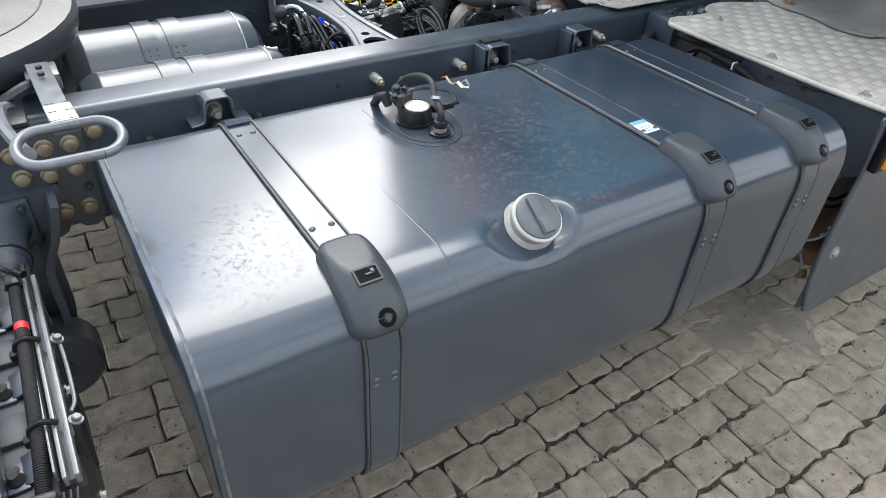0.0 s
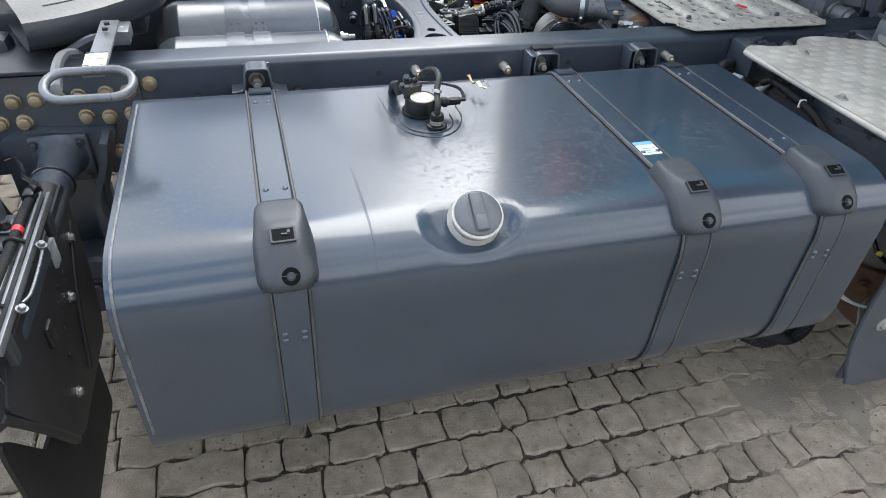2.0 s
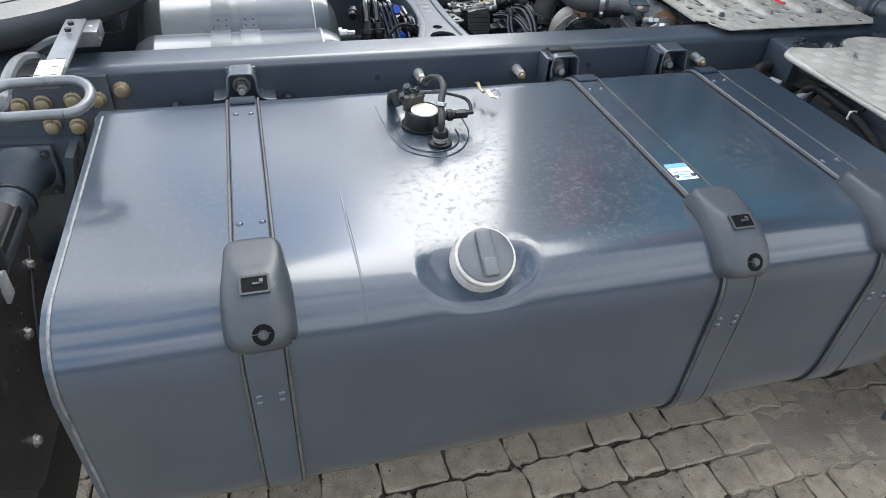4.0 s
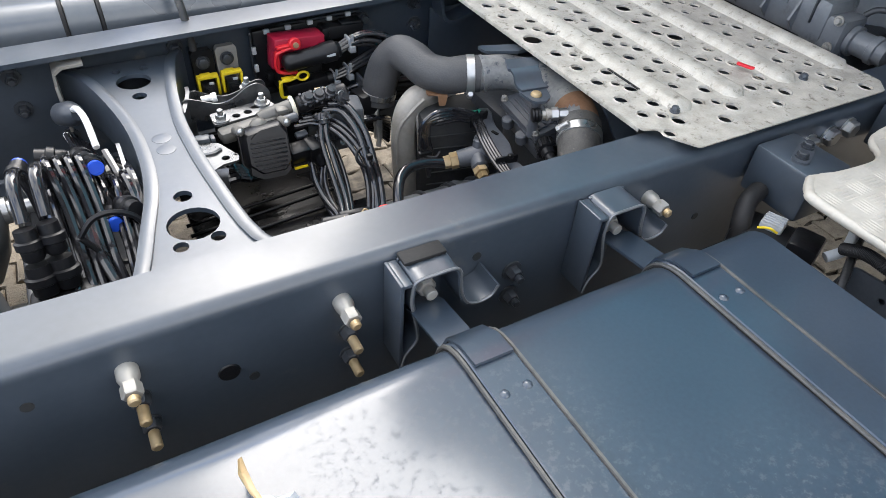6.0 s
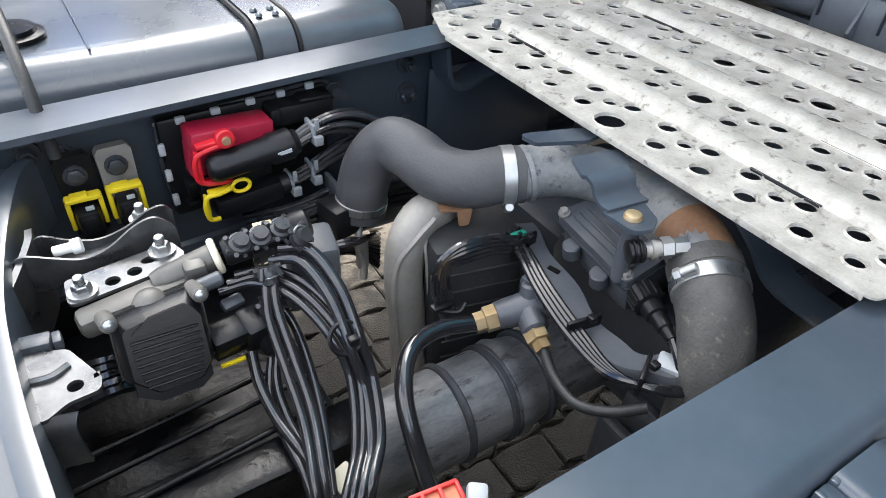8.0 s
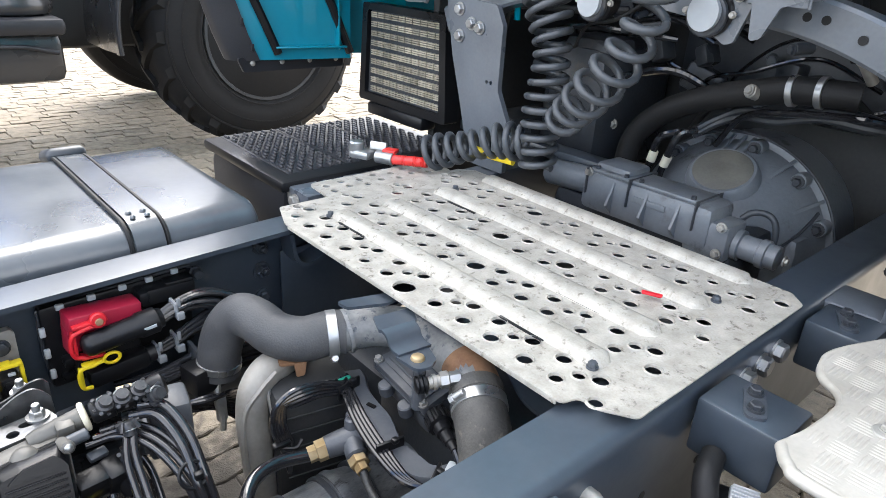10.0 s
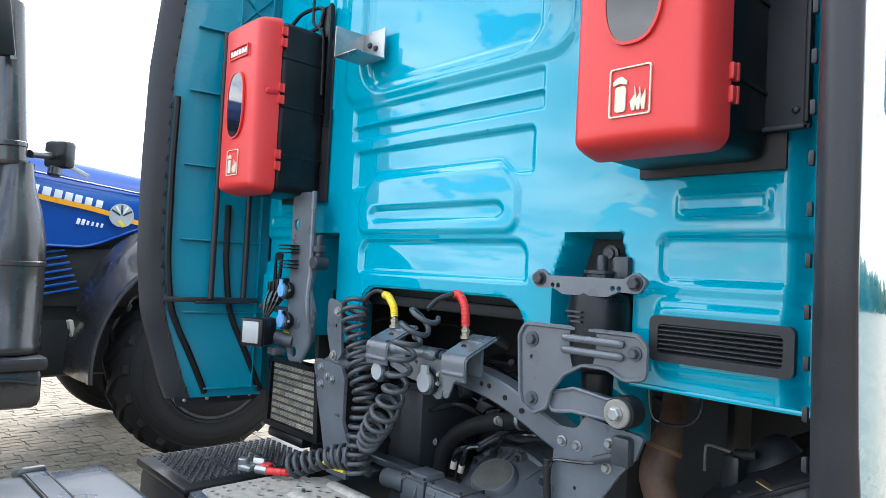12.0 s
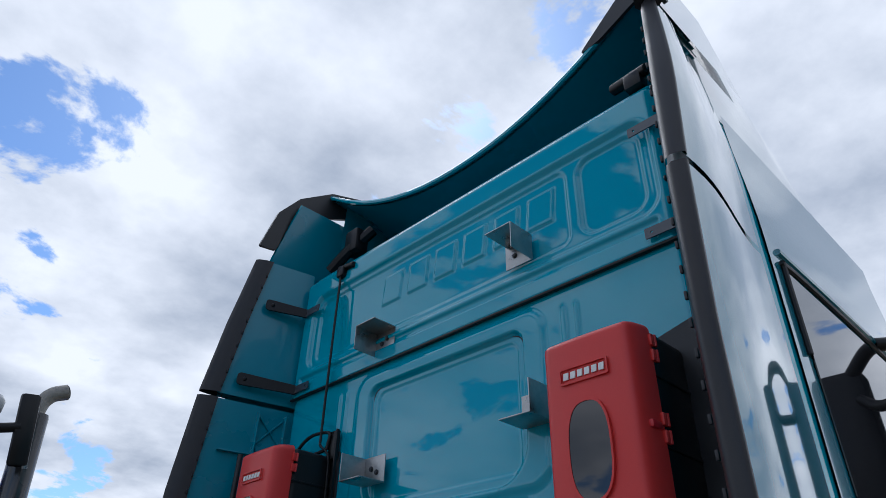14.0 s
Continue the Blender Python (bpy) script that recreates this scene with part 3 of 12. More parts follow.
def wrap(x0, x1, k0, k1, h, material, name, parent, edge=0.0, label=""):
    """A band that follows the tank's outline from index k0 to k1, h proud of it, edges turned down."""
    bm = bmesh.new()
    us = [(x0, -0.002), (x0, h * 0.8), (x0 + 0.002, h), (x1 - 0.002, h), (x1, h * 0.8), (x1, -0.002)]
    prev = None
    for k in range(k0, k1 + 1):
        ring = [bm.verts.new(on_tank(k, x, hh)) for x, hh in us]
        if prev:
            for a in range(len(us) - 1):
                bm.faces.new((prev[a], prev[a + 1], ring[a + 1], ring[a]))
        prev = ring
    return part(name, bm, material, parent, label, angle=16)


K_BACK, K_TOPF, K_FRONT, K_BOT = prof_find(y=-0.60), prof_find(y=-1.06), prof_find(z=0.79), prof_find(z=0.40)


# shade of deep openings put into a flat near-black
PITCH_BLACK = mat("recess_shade_black", (0.002, 0.002, 0.002), (0.004, 0.004, 0.004), 0.6, spec=0.1)


EDGEM = mat("worn_strap_edge", (0.03, 0.032, 0.034), (0.095, 0.092, 0.085), 0.45, big=18, fine=200, bump=0.2)


def strap_set(xc, cover_label, sticker=False):
    st = thing("tank_strap", "grey steel tank strap on dark rubber with a moulded plastic cover", "tank strap", "straps round the fuel tank")
    w = 0.027
    wrap(xc - w - 0.005, xc + w + 0.005, K_BACK - 4, K_BOT + 8, 0.0030, RUBBER, "rubber_strip", st, label="dark rubber strip under the strap")
    band = wrap(xc - w, xc + w, K_BACK - 6, K_BOT + 6, 0.0065, TANK, "band", st)
    # raised edges of the band
    for s in (-1, 1):
        part("edge_bead", B(tube([on_tank(k, xc + s * (w + 0.0035), 0.0042) for k in range(K_BACK - 4, K_BOT + 6)], 0.0028, 6, raw=True)), EDGEM, st)
    # moulded cover over the front edge
    bm = bmesh.new()
    k0, k1 = prof_find(y=-1.082), prof_find(z=0.797)
    nu, nv = 22, 34
    rows = []
    for j in range(nv + 1):
        f = j / nv
        row = []
        half = 0.043 + 0.006 * sstep(0.1, 0.6, f)
        for i in range(nu + 1):
            u = -1 + 2 * i / nu
            v = -1 + 2 * f
            e = (abs(u) ** 5 + abs(v) ** 9)
            hh = 0.026 * (1 - min(1, e) ** 2.2) ** 0.55 + 0.002
            hh -= 0.006 * sstep(0.55, 0.95, abs(u)) * sstep(0.2, 0.5, f)
            hh += 0.004 * sstep(0.35, 0.5, f) * (1 - sstep(0.3, 0.75, abs(u)))
            shrink = 1 - 0.16 * max(0, abs(v) - 0.8) / 0.2 * abs(u)
            row.append(bm.verts.new(on_tank(k0 + (k1 - k0) * f, xc + u * half * shrink, hh if 0 < i < nu and 0 < j < nv else 0.0)))
        rows.append(row)
    for a, b in zip(rows, rows[1:]):
        for i in range(nu):
            bm.faces.new((a[i], a[i + 1], b[i + 1], b[i]))
    cover = part("cover", bm, COVER, st, cover_label, angle=60)
    # window with a white tab, and the bolt hole, on the cover; black surfaces stand for their shaded depth
    for f, r in ((0.56, 0),):
        k = k0 + (k1 - k0) * f
        o, n = on_tank(k, xc, 0.0340), (on_tank(k, xc, 0.1) - on_tank(k, xc, 0)).normalized()
        u, v = Vector((1, 0, 0)), n.cross(Vector((1, 0, 0)))
        ring = plate(rounded([(-0.020, -0.014), (0.020, -0.014), (0.020, 0.014), (-0.020, 0.014)], 0.003), [rounded([(-0.017, -0.011), (0.017, -0.011), (0.017, 0.011), (-0.017, 0.011)], 0.002)], 0.0035, axes(o - n * 0.002, u, v))
        part("window_rim", B(ring), COVER, cover)
        part("window", B(plate(rounded([(-0.017, -0.011), (0.017, -0.011), (0.017, 0.011), (-0.017, 0.011)], 0.002), [], 0.0016, axes(o - n * 0.0005, u, v))), PITCH_BLACK, cover, "dark inset window")
        part("tab", B(box(o + u * 0.004 + n * 0.0012, (0.014, 0.003, 0.003), 0, None), box(o + u * 0.009 + v * 0.004 + n * 0.0012, (0.005, 0.007, 0.003))), COVER, cover)
    k = k0 + (k1 - k0) * 0.86
    o, n = on_tank(k, xc + 0.004, 0.0285), (on_tank(k, xc, 0.1) - on_tank(k, xc, 0)).normalized()
    part("bolt_hole", B(cyl(o - n * 0.006, o + n * 0.0035, 0.0145, 18)), PITCH_BLACK, cover, "round black bolt opening")
    part("bolt", B(*hexbolt(o + n * 0.002, n, 0.006, 0.004, 1.2)), CASTD, cover)
    # rivets
    for kk, dx in ((prof_find(y=-1.035), 0.017), (prof_find(y=-1.035), -0.017), (prof_find(z=0.715), 0.016), (prof_find(z=0.715), -0.016), (prof_find(z=0.695), 0.016), (prof_find(z=0.695), -0.016), (prof_find(y=-0.66), 0.014), (prof_find(y=-0.66), -0.014)):
        p, q = on_tank(kk, xc + dx, 0.006), on_tank(kk, xc + dx, 0.1)
        part("rivet", B(dome(p, q - p, 0.0062, 0.004)), TANK, st)
    # foot of the strap under the tank
    kk = prof_find(z=0.42) + 6
    o = on_tank(kk, xc, 0.006)
    part("foot", B(box(o + Vector((0, 0.02, -0.006)), (0.07, 0.05, 0.018), 0.004)), CASTD, st)
    return st


strap_set(-1.060, "smooth grey moulded cover")
strap_set(-0.303, "smooth grey moulded cover with a pale scuff")
strap_set(0.014, "smooth grey moulded cover beside the checker plate")

# label on the middle strap
lb = thing("warning_label", "small blue and white adhesive label on the tank strap", "label")
kc = prof_find(y=-1.012)
o, n = on_tank(kc, -0.303, 0.0072), Vector((0, 0, 1))
part("backing", B(plate(rounded([(-0.022, -0.026), (0.022, -0.026), (0.022, 0.026), (-0.022, 0.026)], 0.003), [], 0.0006, axes(o, (1, 0, 0), (0, 1, 0)))), WHITE, lb)
part("band", B(plate([(-0.022, 0.012), (0.022, 0.012), (0.022, 0.025), (-0.022, 0.025)], [], 0.0004, axes(o + Vector((0, 0, 0.0008)), (1, 0, 0), (0, 1, 0)))), BLUE, lb, "blue header band")
for i, (a, b) in enumerate(((-0.016, 0.016), (-0.016, 0.006), (-0.010, 0.016))):
    part("print_bar", B(plate([(a, -0.004 - i * 0.008), (b, -0.004 - i * 0.008), (b, -0.001 - i * 0.008), (a, -0.001 - i * 0.008)], [], 0.0003, axes(o + Vector((0, 0, 0.0008)), (1, 0, 0), (0, 1, 0)))), BLUE, lb)

# filler cap
CAPLID = mat("cap_plastic", (0.085, 0.092, 0.10), (0.115, 0.122, 0.13), 0.5, big=12, fine=260, bump=0.1)
RINGM = mat("seal_ring", (0.44, 0.42, 0.38), (0.58, 0.56, 0.52), 0.5, big=40, bump=0.1)
fc = thing("filler_cap", "grey round fuel cap with a pale ring in its neck", "fuel cap")
c0 = CAP - CAPN * 0.014
u = Vector((1, 0, 0))
v = CAPN.cross(u)
part("neck", B(lathe(c0, c0 + CAPN, [(0, 0.062), (0.006, 0.058), (0.012, 0.050), (0.034, 0.049)], 32)), ZINC, fc, "worn metal neck with chipped paint")
part("ring", B(lathe(c0 + CAPN * 0.030, c0 + CAPN, [(0.004, 0.053), (0.005, 0.0562), (0.010, 0.0572), (0.0125, 0.0560), (0.013, 0.0515)], 40)), RINGM, fc, "pale cream seal ring")
part("lid", B(lathe(c0 + CAPN * 0.040, c0 + CAPN, [(0, 0.051), (0.008, 0.051), (0.011, 0.047), (0.012, 0.030)], 40)), CAPLID, fc)
part("grip", B(box((0, 0, 0), (0.030, 0.088, 0.010), 0.004)), CAPLID, fc).matrix_world = axes(c0 + CAPN * 0.055, u, v)
part("flap", B(box((0, 0, 0), (0.026, 0.034, 0.008), 0.003)), CAPLID, fc).matrix_world = axes(c0 + CAPN * 0.0585 - v * 0.026, u, v)

fc.matrix_world = Matrix.Translation(CAP + Vector((0.008, 0.004, -0.002))) @ Matrix.Scale(0.82, 4) @ Matrix.Translation(-CAP)

# pressed edges of the sender's seat and of its half-round pad
def seat_edge(outline, r):
    P_ = spline([(SENS.x + 0.013 + a, SENS.y + b, 0) for a, b in outline], 8)
    part("seat_edge", B(tube([(p.x, p.y, on_tank(prof_find(y=p.y), p.x, -0.0006).z) for p in P_], r, 6, raw=True)), TANK, tank)


seat_edge([(-0.082, 0.138), (-0.079, 0.07), (-0.074, 0.0), (-0.052, -0.055), (0.0, -0.083), (0.048, -0.058), (0.078, 0.0), (0.082, 0.06)], 0.0013)
seat_edge([(-0.058, 0.03), (-0.056, -0.01), (-0.040, -0.045), (0.0, -0.062), (0.036, -0.048), (0.054, -0.015), (0.056, 0.02)], 0.0012)

# level sender with its hoses
ls = thing("level_sender", "black fuel sender with a cream top, hoses and plug", "fuel sender")
z0 = TZ1 - 0.008
part("housing", B(lathe((-0.745, -0.735, z0), (-0.745, -0.735, 1), [(0, 0.056), (0.004, 0.056), (0.006, 0.050), (0.044, 0.047), (0.050, 0.044)], 28)), BLACK, ls)
part("top_disc", B(lathe((-0.743, -0.742, z0 + 0.049), (-0.743, -0.742, 1), [(0, 0.036), (0.004, 0.036), (0.006, 0.032)], 24)), CREAM, ls, "cream plastic top disc")
part("valve_block", B(box((-0.765, -0.700, z0 + 0.060), (0.055, 0.030, 0.035), 0.006, (0, 0, 20)), cyl((-0.795, -0.705, z0 + 0.055), (-0.735, -0.690, z0 + 0.075), 0.011, 12, 0.002), cyl((-0.785, -0.72, z0 + 0.04), (-0.785, -0.72, z0 + 0.085), 0.010, 12, 0.002), cyl((-0.795, -0.67, z0 + 0.03), (-0.810, -0.655, z0 + 0.07), 0.013, 12, 0.002)), HOSE, ls)
part("grommet", B(lathe((-0.724, -0.838, z0 + 0.002), (-0.724, -0.838, 1), [(0, 0.031), (0.005, 0.030), (0.008, 0.022)], 24)), BLACK, ls)
part("return_fitting", B(lathe((-0.724, -0.838, z0 + 0.009), (-0.724, -0.838, 1), [(0, 0.019), (0.005, 0.019), (0.0055, 0.016), (0.009, 0.016), (0.0095, 0.020), (0.015, 0.020)], 20)), PIPE, ls, "dull pipe fitting")
part("fitting_collar", B(lathe((-0.724, -0.838, z0 + 0.024), (-0.724, -0.838, 1), [(0, 0.020), (0.014, 0.020), (0.020, 0.018), (0.022, 0.014)], 18)), BLACK, ls)
_o = Vector((SENS.x, SENS.y - 0.02, z0))
on_ls = lambda x, y, z: (_o.x + (x - _o.x - 0.020) / 0.74, _o.y + (y - _o.y - 0.005) / 0.74, z0 + (z - z0) / 0.66)
part("hose", B(tube([(-0.724, -0.838, z0 + 0.045), (-0.722, -0.834, z0 + 0.075), on_ls(-0.696, -0.785, z0 + 0.064), on_ls(-0.684, -0.755, z0 + 0.078), on_ls(-0.680, -0.712, z0 + 0.076), on_ls(-0.684, -0.665, z0 + 0.058), on_ls(-0.687, -0.640, z0 + 0.040)], 0.0092, 12)), HOSE, ls, "grey-black fuel hose")
part("hose_nut", B(cyl(on_ls(-0.687, -0.642, z0 + 0.044), on_ls(-0.688, -0.628, z0 + 0.028), 0.012, 6, 0.002)), CASTD, ls)
part("hose_clip", B(cyl(on_ls(-0.700, -0.797, z0 + 0.062), on_ls(-0.698, -0.794, z0 + 0.068), 0.014, 14, 0.001)), STEEL, ls)
for p_, r_ in (((-0.790, -0.690, z0 + 0.06), 0.010), ((-0.772, -0.668, z0 + 0.075), 0.012), ((-0.748, -0.676, z0 + 0.07), 0.009)):
    part("valve_ring", B(cyl(p_, (p_[0] - 0.004, p_[1] - 0.010, p_[2] + 0.014), r_ + 0.001, 14, 0.002), cyl((p_[0] - 0.004, p_[1] - 0.010, p_[2] + 0.014), (p_[0] - 0.007, p_[1] - 0.018, p_[2] + 0.026), r_ - 0.002, 12, 0.002)), CASTD, ls)
part("plug", B(cyl((-0.698, -0.752, z0 + 0.034), (-0.630, -0.758, z0 + 0.040), 0.013, 14, 0.003), cyl((-0.685, -0.753, z0 + 0.035), (-0.670, -0.755, z0 + 0.037), 0.017, 14, 0.002), box((-0.640, -0.762, z0 + 0.045), (0.05, 0.014, 0.010), 0.003)), BLACK, ls, "black electrical plug")
part("cable", B(tube([(-0.630, -0.758, z0 + 0.040), (-0.618, -0.75, z0 + 0.05), (-0.630, -0.725, z0 + 0.07), (-0.690, -0.69, z0 + 0.075), (-0.760, -0.66, z0 + 0.06), (-0.790, -0.62, z0 + 0.03), (-0.790, -0.56, z0 - 0.03)], 0.005, 8)), CABLE, ls)
part("wire_loop", B(tube([(-0.765, -0.68, z0 + 0.08), (-0.775, -0.70, z0 + 0.10), (-0.765, -0.715, z0 + 0.105), (-0.752, -0.70, z0 + 0.10), (-0.760, -0.685, z0 + 0.085)], 0.002, 6)), CABLE, ls)
part("pipe_stub", B(tube([(-0.795, -0.66, z0 + 0.06), (-0.805, -0.63, z0 + 0.045), (-0.800, -0.59, z0 + 0.0), (-0.795, -0.55, z0 - 0.05)], 0.013, 10)), HOSE, ls)

_s = Vector((SENS.x, SENS.y - 0.02, z0))
ls.matrix_world = Matrix.Translation(_s + Vector((0.020, 0.005, 0))) @ Matrix.Diagonal((0.74, 0.74, 0.66, 1)) @ Matrix.Translation(-_s)

# torn tag lying on the tank
tag = thing("torn_tag", "crumpled torn yellow and white tag lying on the tank", "scrap")


def scrap(name, pts, w, material):
    bm = bmesh.new()
    prev = None
    for i, (p, q) in enumerate(zip(pts, pts[1:] + pts[-1:])):
        ww = w[i]
        a = [bm.verts.new(Vector(p) + Vector((ww * s, 0.3 * ww * s, 0.004 * abs(s) * (i % 2)))) for s in (-1, -0.3, 0.5, 1)]
        if prev:
            for k in range(3):
                bm.faces.new((prev[k], prev[k + 1], a[k + 1], a[k]))
        prev = a
    ext = bmesh.ops.extrude_face_region(bm, geom=bm.faces[:])
    bmesh.ops.translate(bm, vec=(0, 0, 0.0012), verts=[v for v in ext["geom"] if isinstance(v, bmesh.types.BMVert)])
    return part(name, bm, material, tag)


scrap("cable_tie", [(-0.575, -0.625, z0 + 0.020), (-0.577, -0.645, z0 + 0.026), (-0.574, -0.660, z0 + 0.020), (-0.570, -0.672, z0 + 0.016)], [0.002, 0.004, 0.003, 0.002], BRASS)
scrap("paper", [(-0.572, -0.665, z0 + 0.016), (-0.566, -0.678, z0 + 0.024), (-0.558, -0.690, z0 + 0.018), (-0.550, -0.700, z0 + 0.016)], [0.002, 0.005, 0.006, 0.003], CREAM)
scrap("paper", [(-0.560, -0.676, z0 + 0.020), (-0.548, -0.684, z0 + 0.028), (-0.540, -0.690, z0 + 0.018)], [0.002, 0.004, 0.002], PALEG)


# ---------------------------------------------------------------- catwalk plates
def catwalk():
    t = thing("catwalk_plate", "worn perforated aluminium catwalk plate with pressed ribs across the rails", "catwalk plate")
    x0, x1, y0, y1, z = 0.166, 0.694, -0.424, 0.412, 0.874
    out = rounded([(x0 - 0.022, y0 + 0.075), (x0 - 0.022, 0.33), (x0 + 0.01, y1), (x1 - 0.03, y1), (x1, y1 - 0.03), (x1, y0 + 0.03), (x1 - 0.03, y0), (x0 + 0.03, y0), (x0 + 0.005, y0 + 0.04), (x0 + 0.004, y0 + 0.07)], 0.012, 3)
    ribs = [0.258, 0.385, 0.522, 0.672]
    rnd = random.Random(5)
    holes = []
    for k, xc in enumerate([x0 + 0.012, x0 + 0.055, 0.300, 0.343, 0.430, 0.476, 0.572, 0.618]):
        for j in range(13):
            y = -0.375 + j * 0.0605 + (0.022 if k % 2 else 0) + rnd.uniform(-0.004, 0.004)
            if y > y1 - 0.03:
                continue
            holes.append((xc + rnd.uniform(-0.002, 0.002), y, rnd.choice([0.0116, 0.0114, 0.0098])))
            if k % 2 == 1 and j % 2 == 0:
                holes.append((xc - 0.014, y + 0.024, 0.0088))
    big = [(0.172, -0.004, 0.019), (0.322, -0.012, 0.0165), (0.452, 0.055, 0.0165), (0.600, 0.10, 0.0165), (0.455, -0.10, 0.0165)]
    holes = [h for h in holes if all(math.hypot(h[0] - b[0], h[1] - b[1]) > h[2] + b[2] + 0.006 for b in big)]
    keep = []
    for h in holes:
        if all(math.hypot(h[0] - q[0], h[1] - q[1]) > h[2] + q[2] + 0.004 for q in keep):
            keep.append(h)
    keep.append((0.640, -0.40, 0.012))
    part("sheet", B(plate(out, [circle(a, b, r, 12) for a, b, r in keep + big], 0.0024, Matrix.Translation((0, 0, z - 0.0024)))), ALU, t, angle=30)
    # raised collars round the holes
    bm = bmesh.new()
    for a, b, r in keep + big:
        lo = [bm.verts.new((a + (r + 0.0042) * math.cos(i * math.pi / 6), b + (r + 0.0042) * math.sin(i * math.pi / 6), z - 0.0005)) for i in range(12)]
        hi = [bm.verts.new((a + (r + 0.0008) * math.cos(i * math.pi / 6), b + (r + 0.0008) * math.sin(i * math.pi / 6), z + 0.0016)) for i in range(12)]
        inn = [bm.verts.new((a + (r - 0.0004) * math.cos(i * math.pi / 6), b + (r - 0.0004) * math.sin(i * math.pi / 6), z - 0.0026)) for i in range(12)]
        for i in range(12):
            k = (i + 1) % 12
            bm.faces.new((lo[i], lo[k], hi[k], hi[i])); bm.faces.new((hi[i], hi[k], inn[k], inn[i]))
    tagged(part("hole_collar", bm, ALU, t), kind="stuff")
    for xc in ribs:
        a, b = -0.335, 0.325
        bm = bmesh.new()
        pts = []
        n, mseg = 40, 8
        for i in range(n + 1):
            y = a + (b - a) * i / n
            e = min(1, min(y - a, b - y) / 0.02)
            e = math.sqrt(max(0, 1 - (1 - e) ** 2)) if e < 1 else 1
            pts.append([bm.verts.new((xc + 0.026 * u * (0.35 + 0.65 * e), y, z - 0.001 + 0.0125 * e * (1 - abs(u) ** 3.0) ** 0.8)) for u in [-1 + 2 * q / mseg for q in range(mseg + 1)]])
        for p, q in zip(pts, pts[1:]):
            for i in range(mseg):
                bm.faces.new((p[i], p[i + 1], q[i + 1], q[i]))
        part("rib", bm, ALU, t, angle=60)
    for a, b in ((0.232, -0.200), (0.232, 0.235), (0.490, 0.21), (0.364, -0.20)):
        part("slot", B(box((a, b, z + 0.0006), (0.007, 0.085, 0.0016), 0.0006)), BLACK, t)
    for a, b in ((0.236, -0.325), (0.236, 0.315), (0.555, -0.33), (0.555, 0.30)):
        part("bolt", B(*hexbolt((a, b, z), (0, 0, 1), 0.0065, 0.007, 1.3)), CAST, t)
    part("edge_lip", B(box((x0 - 0.021, -0.01, z - 0.004), (0.003, 0.66, 0.008), 0.001)), ALU, t)
    part("edge_lip", B(box((x1 - 0.002, -0.01, z - 0.012), (0.004, 0.76, 0.022), 0.001)), ALU, t)
    part("support", B(box((0.43, 0.0, z - 0.03), (0.05, 0.66, 0.04), 0.004), box((0.66, 0.0, z - 0.035), (0.05, 0.66, 0.05), 0.004)), CHASSIS, t)
    return t


catwalk()
rc = thing("red_clip", "small red plastic clip lying on the catwalk plate", "clip")
part("clip_body", B(box((0.470, -0.262, 0.884), (0.009, 0.030, 0.005), 0.002, (6, 0, 35)), box((0.476, -0.274, 0.884), (0.010, 0.009, 0.004), 0.002, (0, 0, 20))), REDC, rc)

t2 = thing("catwalk_extension", "narrow perforated aluminium plate beyond the far rail", "catwalk plate")
hs = [circle(0.335 + 0.045 * i, 0.455 + 0.035 * j + 0.01 * (i % 2), 0.009, 10) for i in range(7) for j in range(2)]
part("sheet", B(plate(rounded([(0.30, 0.425), (0.66, 0.425), (0.66, 0.525), (0.31, 0.525)], 0.02), hs, 0.004, Matrix.Translation((0, 0, 0.862)))), ALU, t2)
part("bracket", B(box((0.48, 0.44, 0.848), (0.3, 0.05, 0.026), 0.004)), CHASSIS, t2)


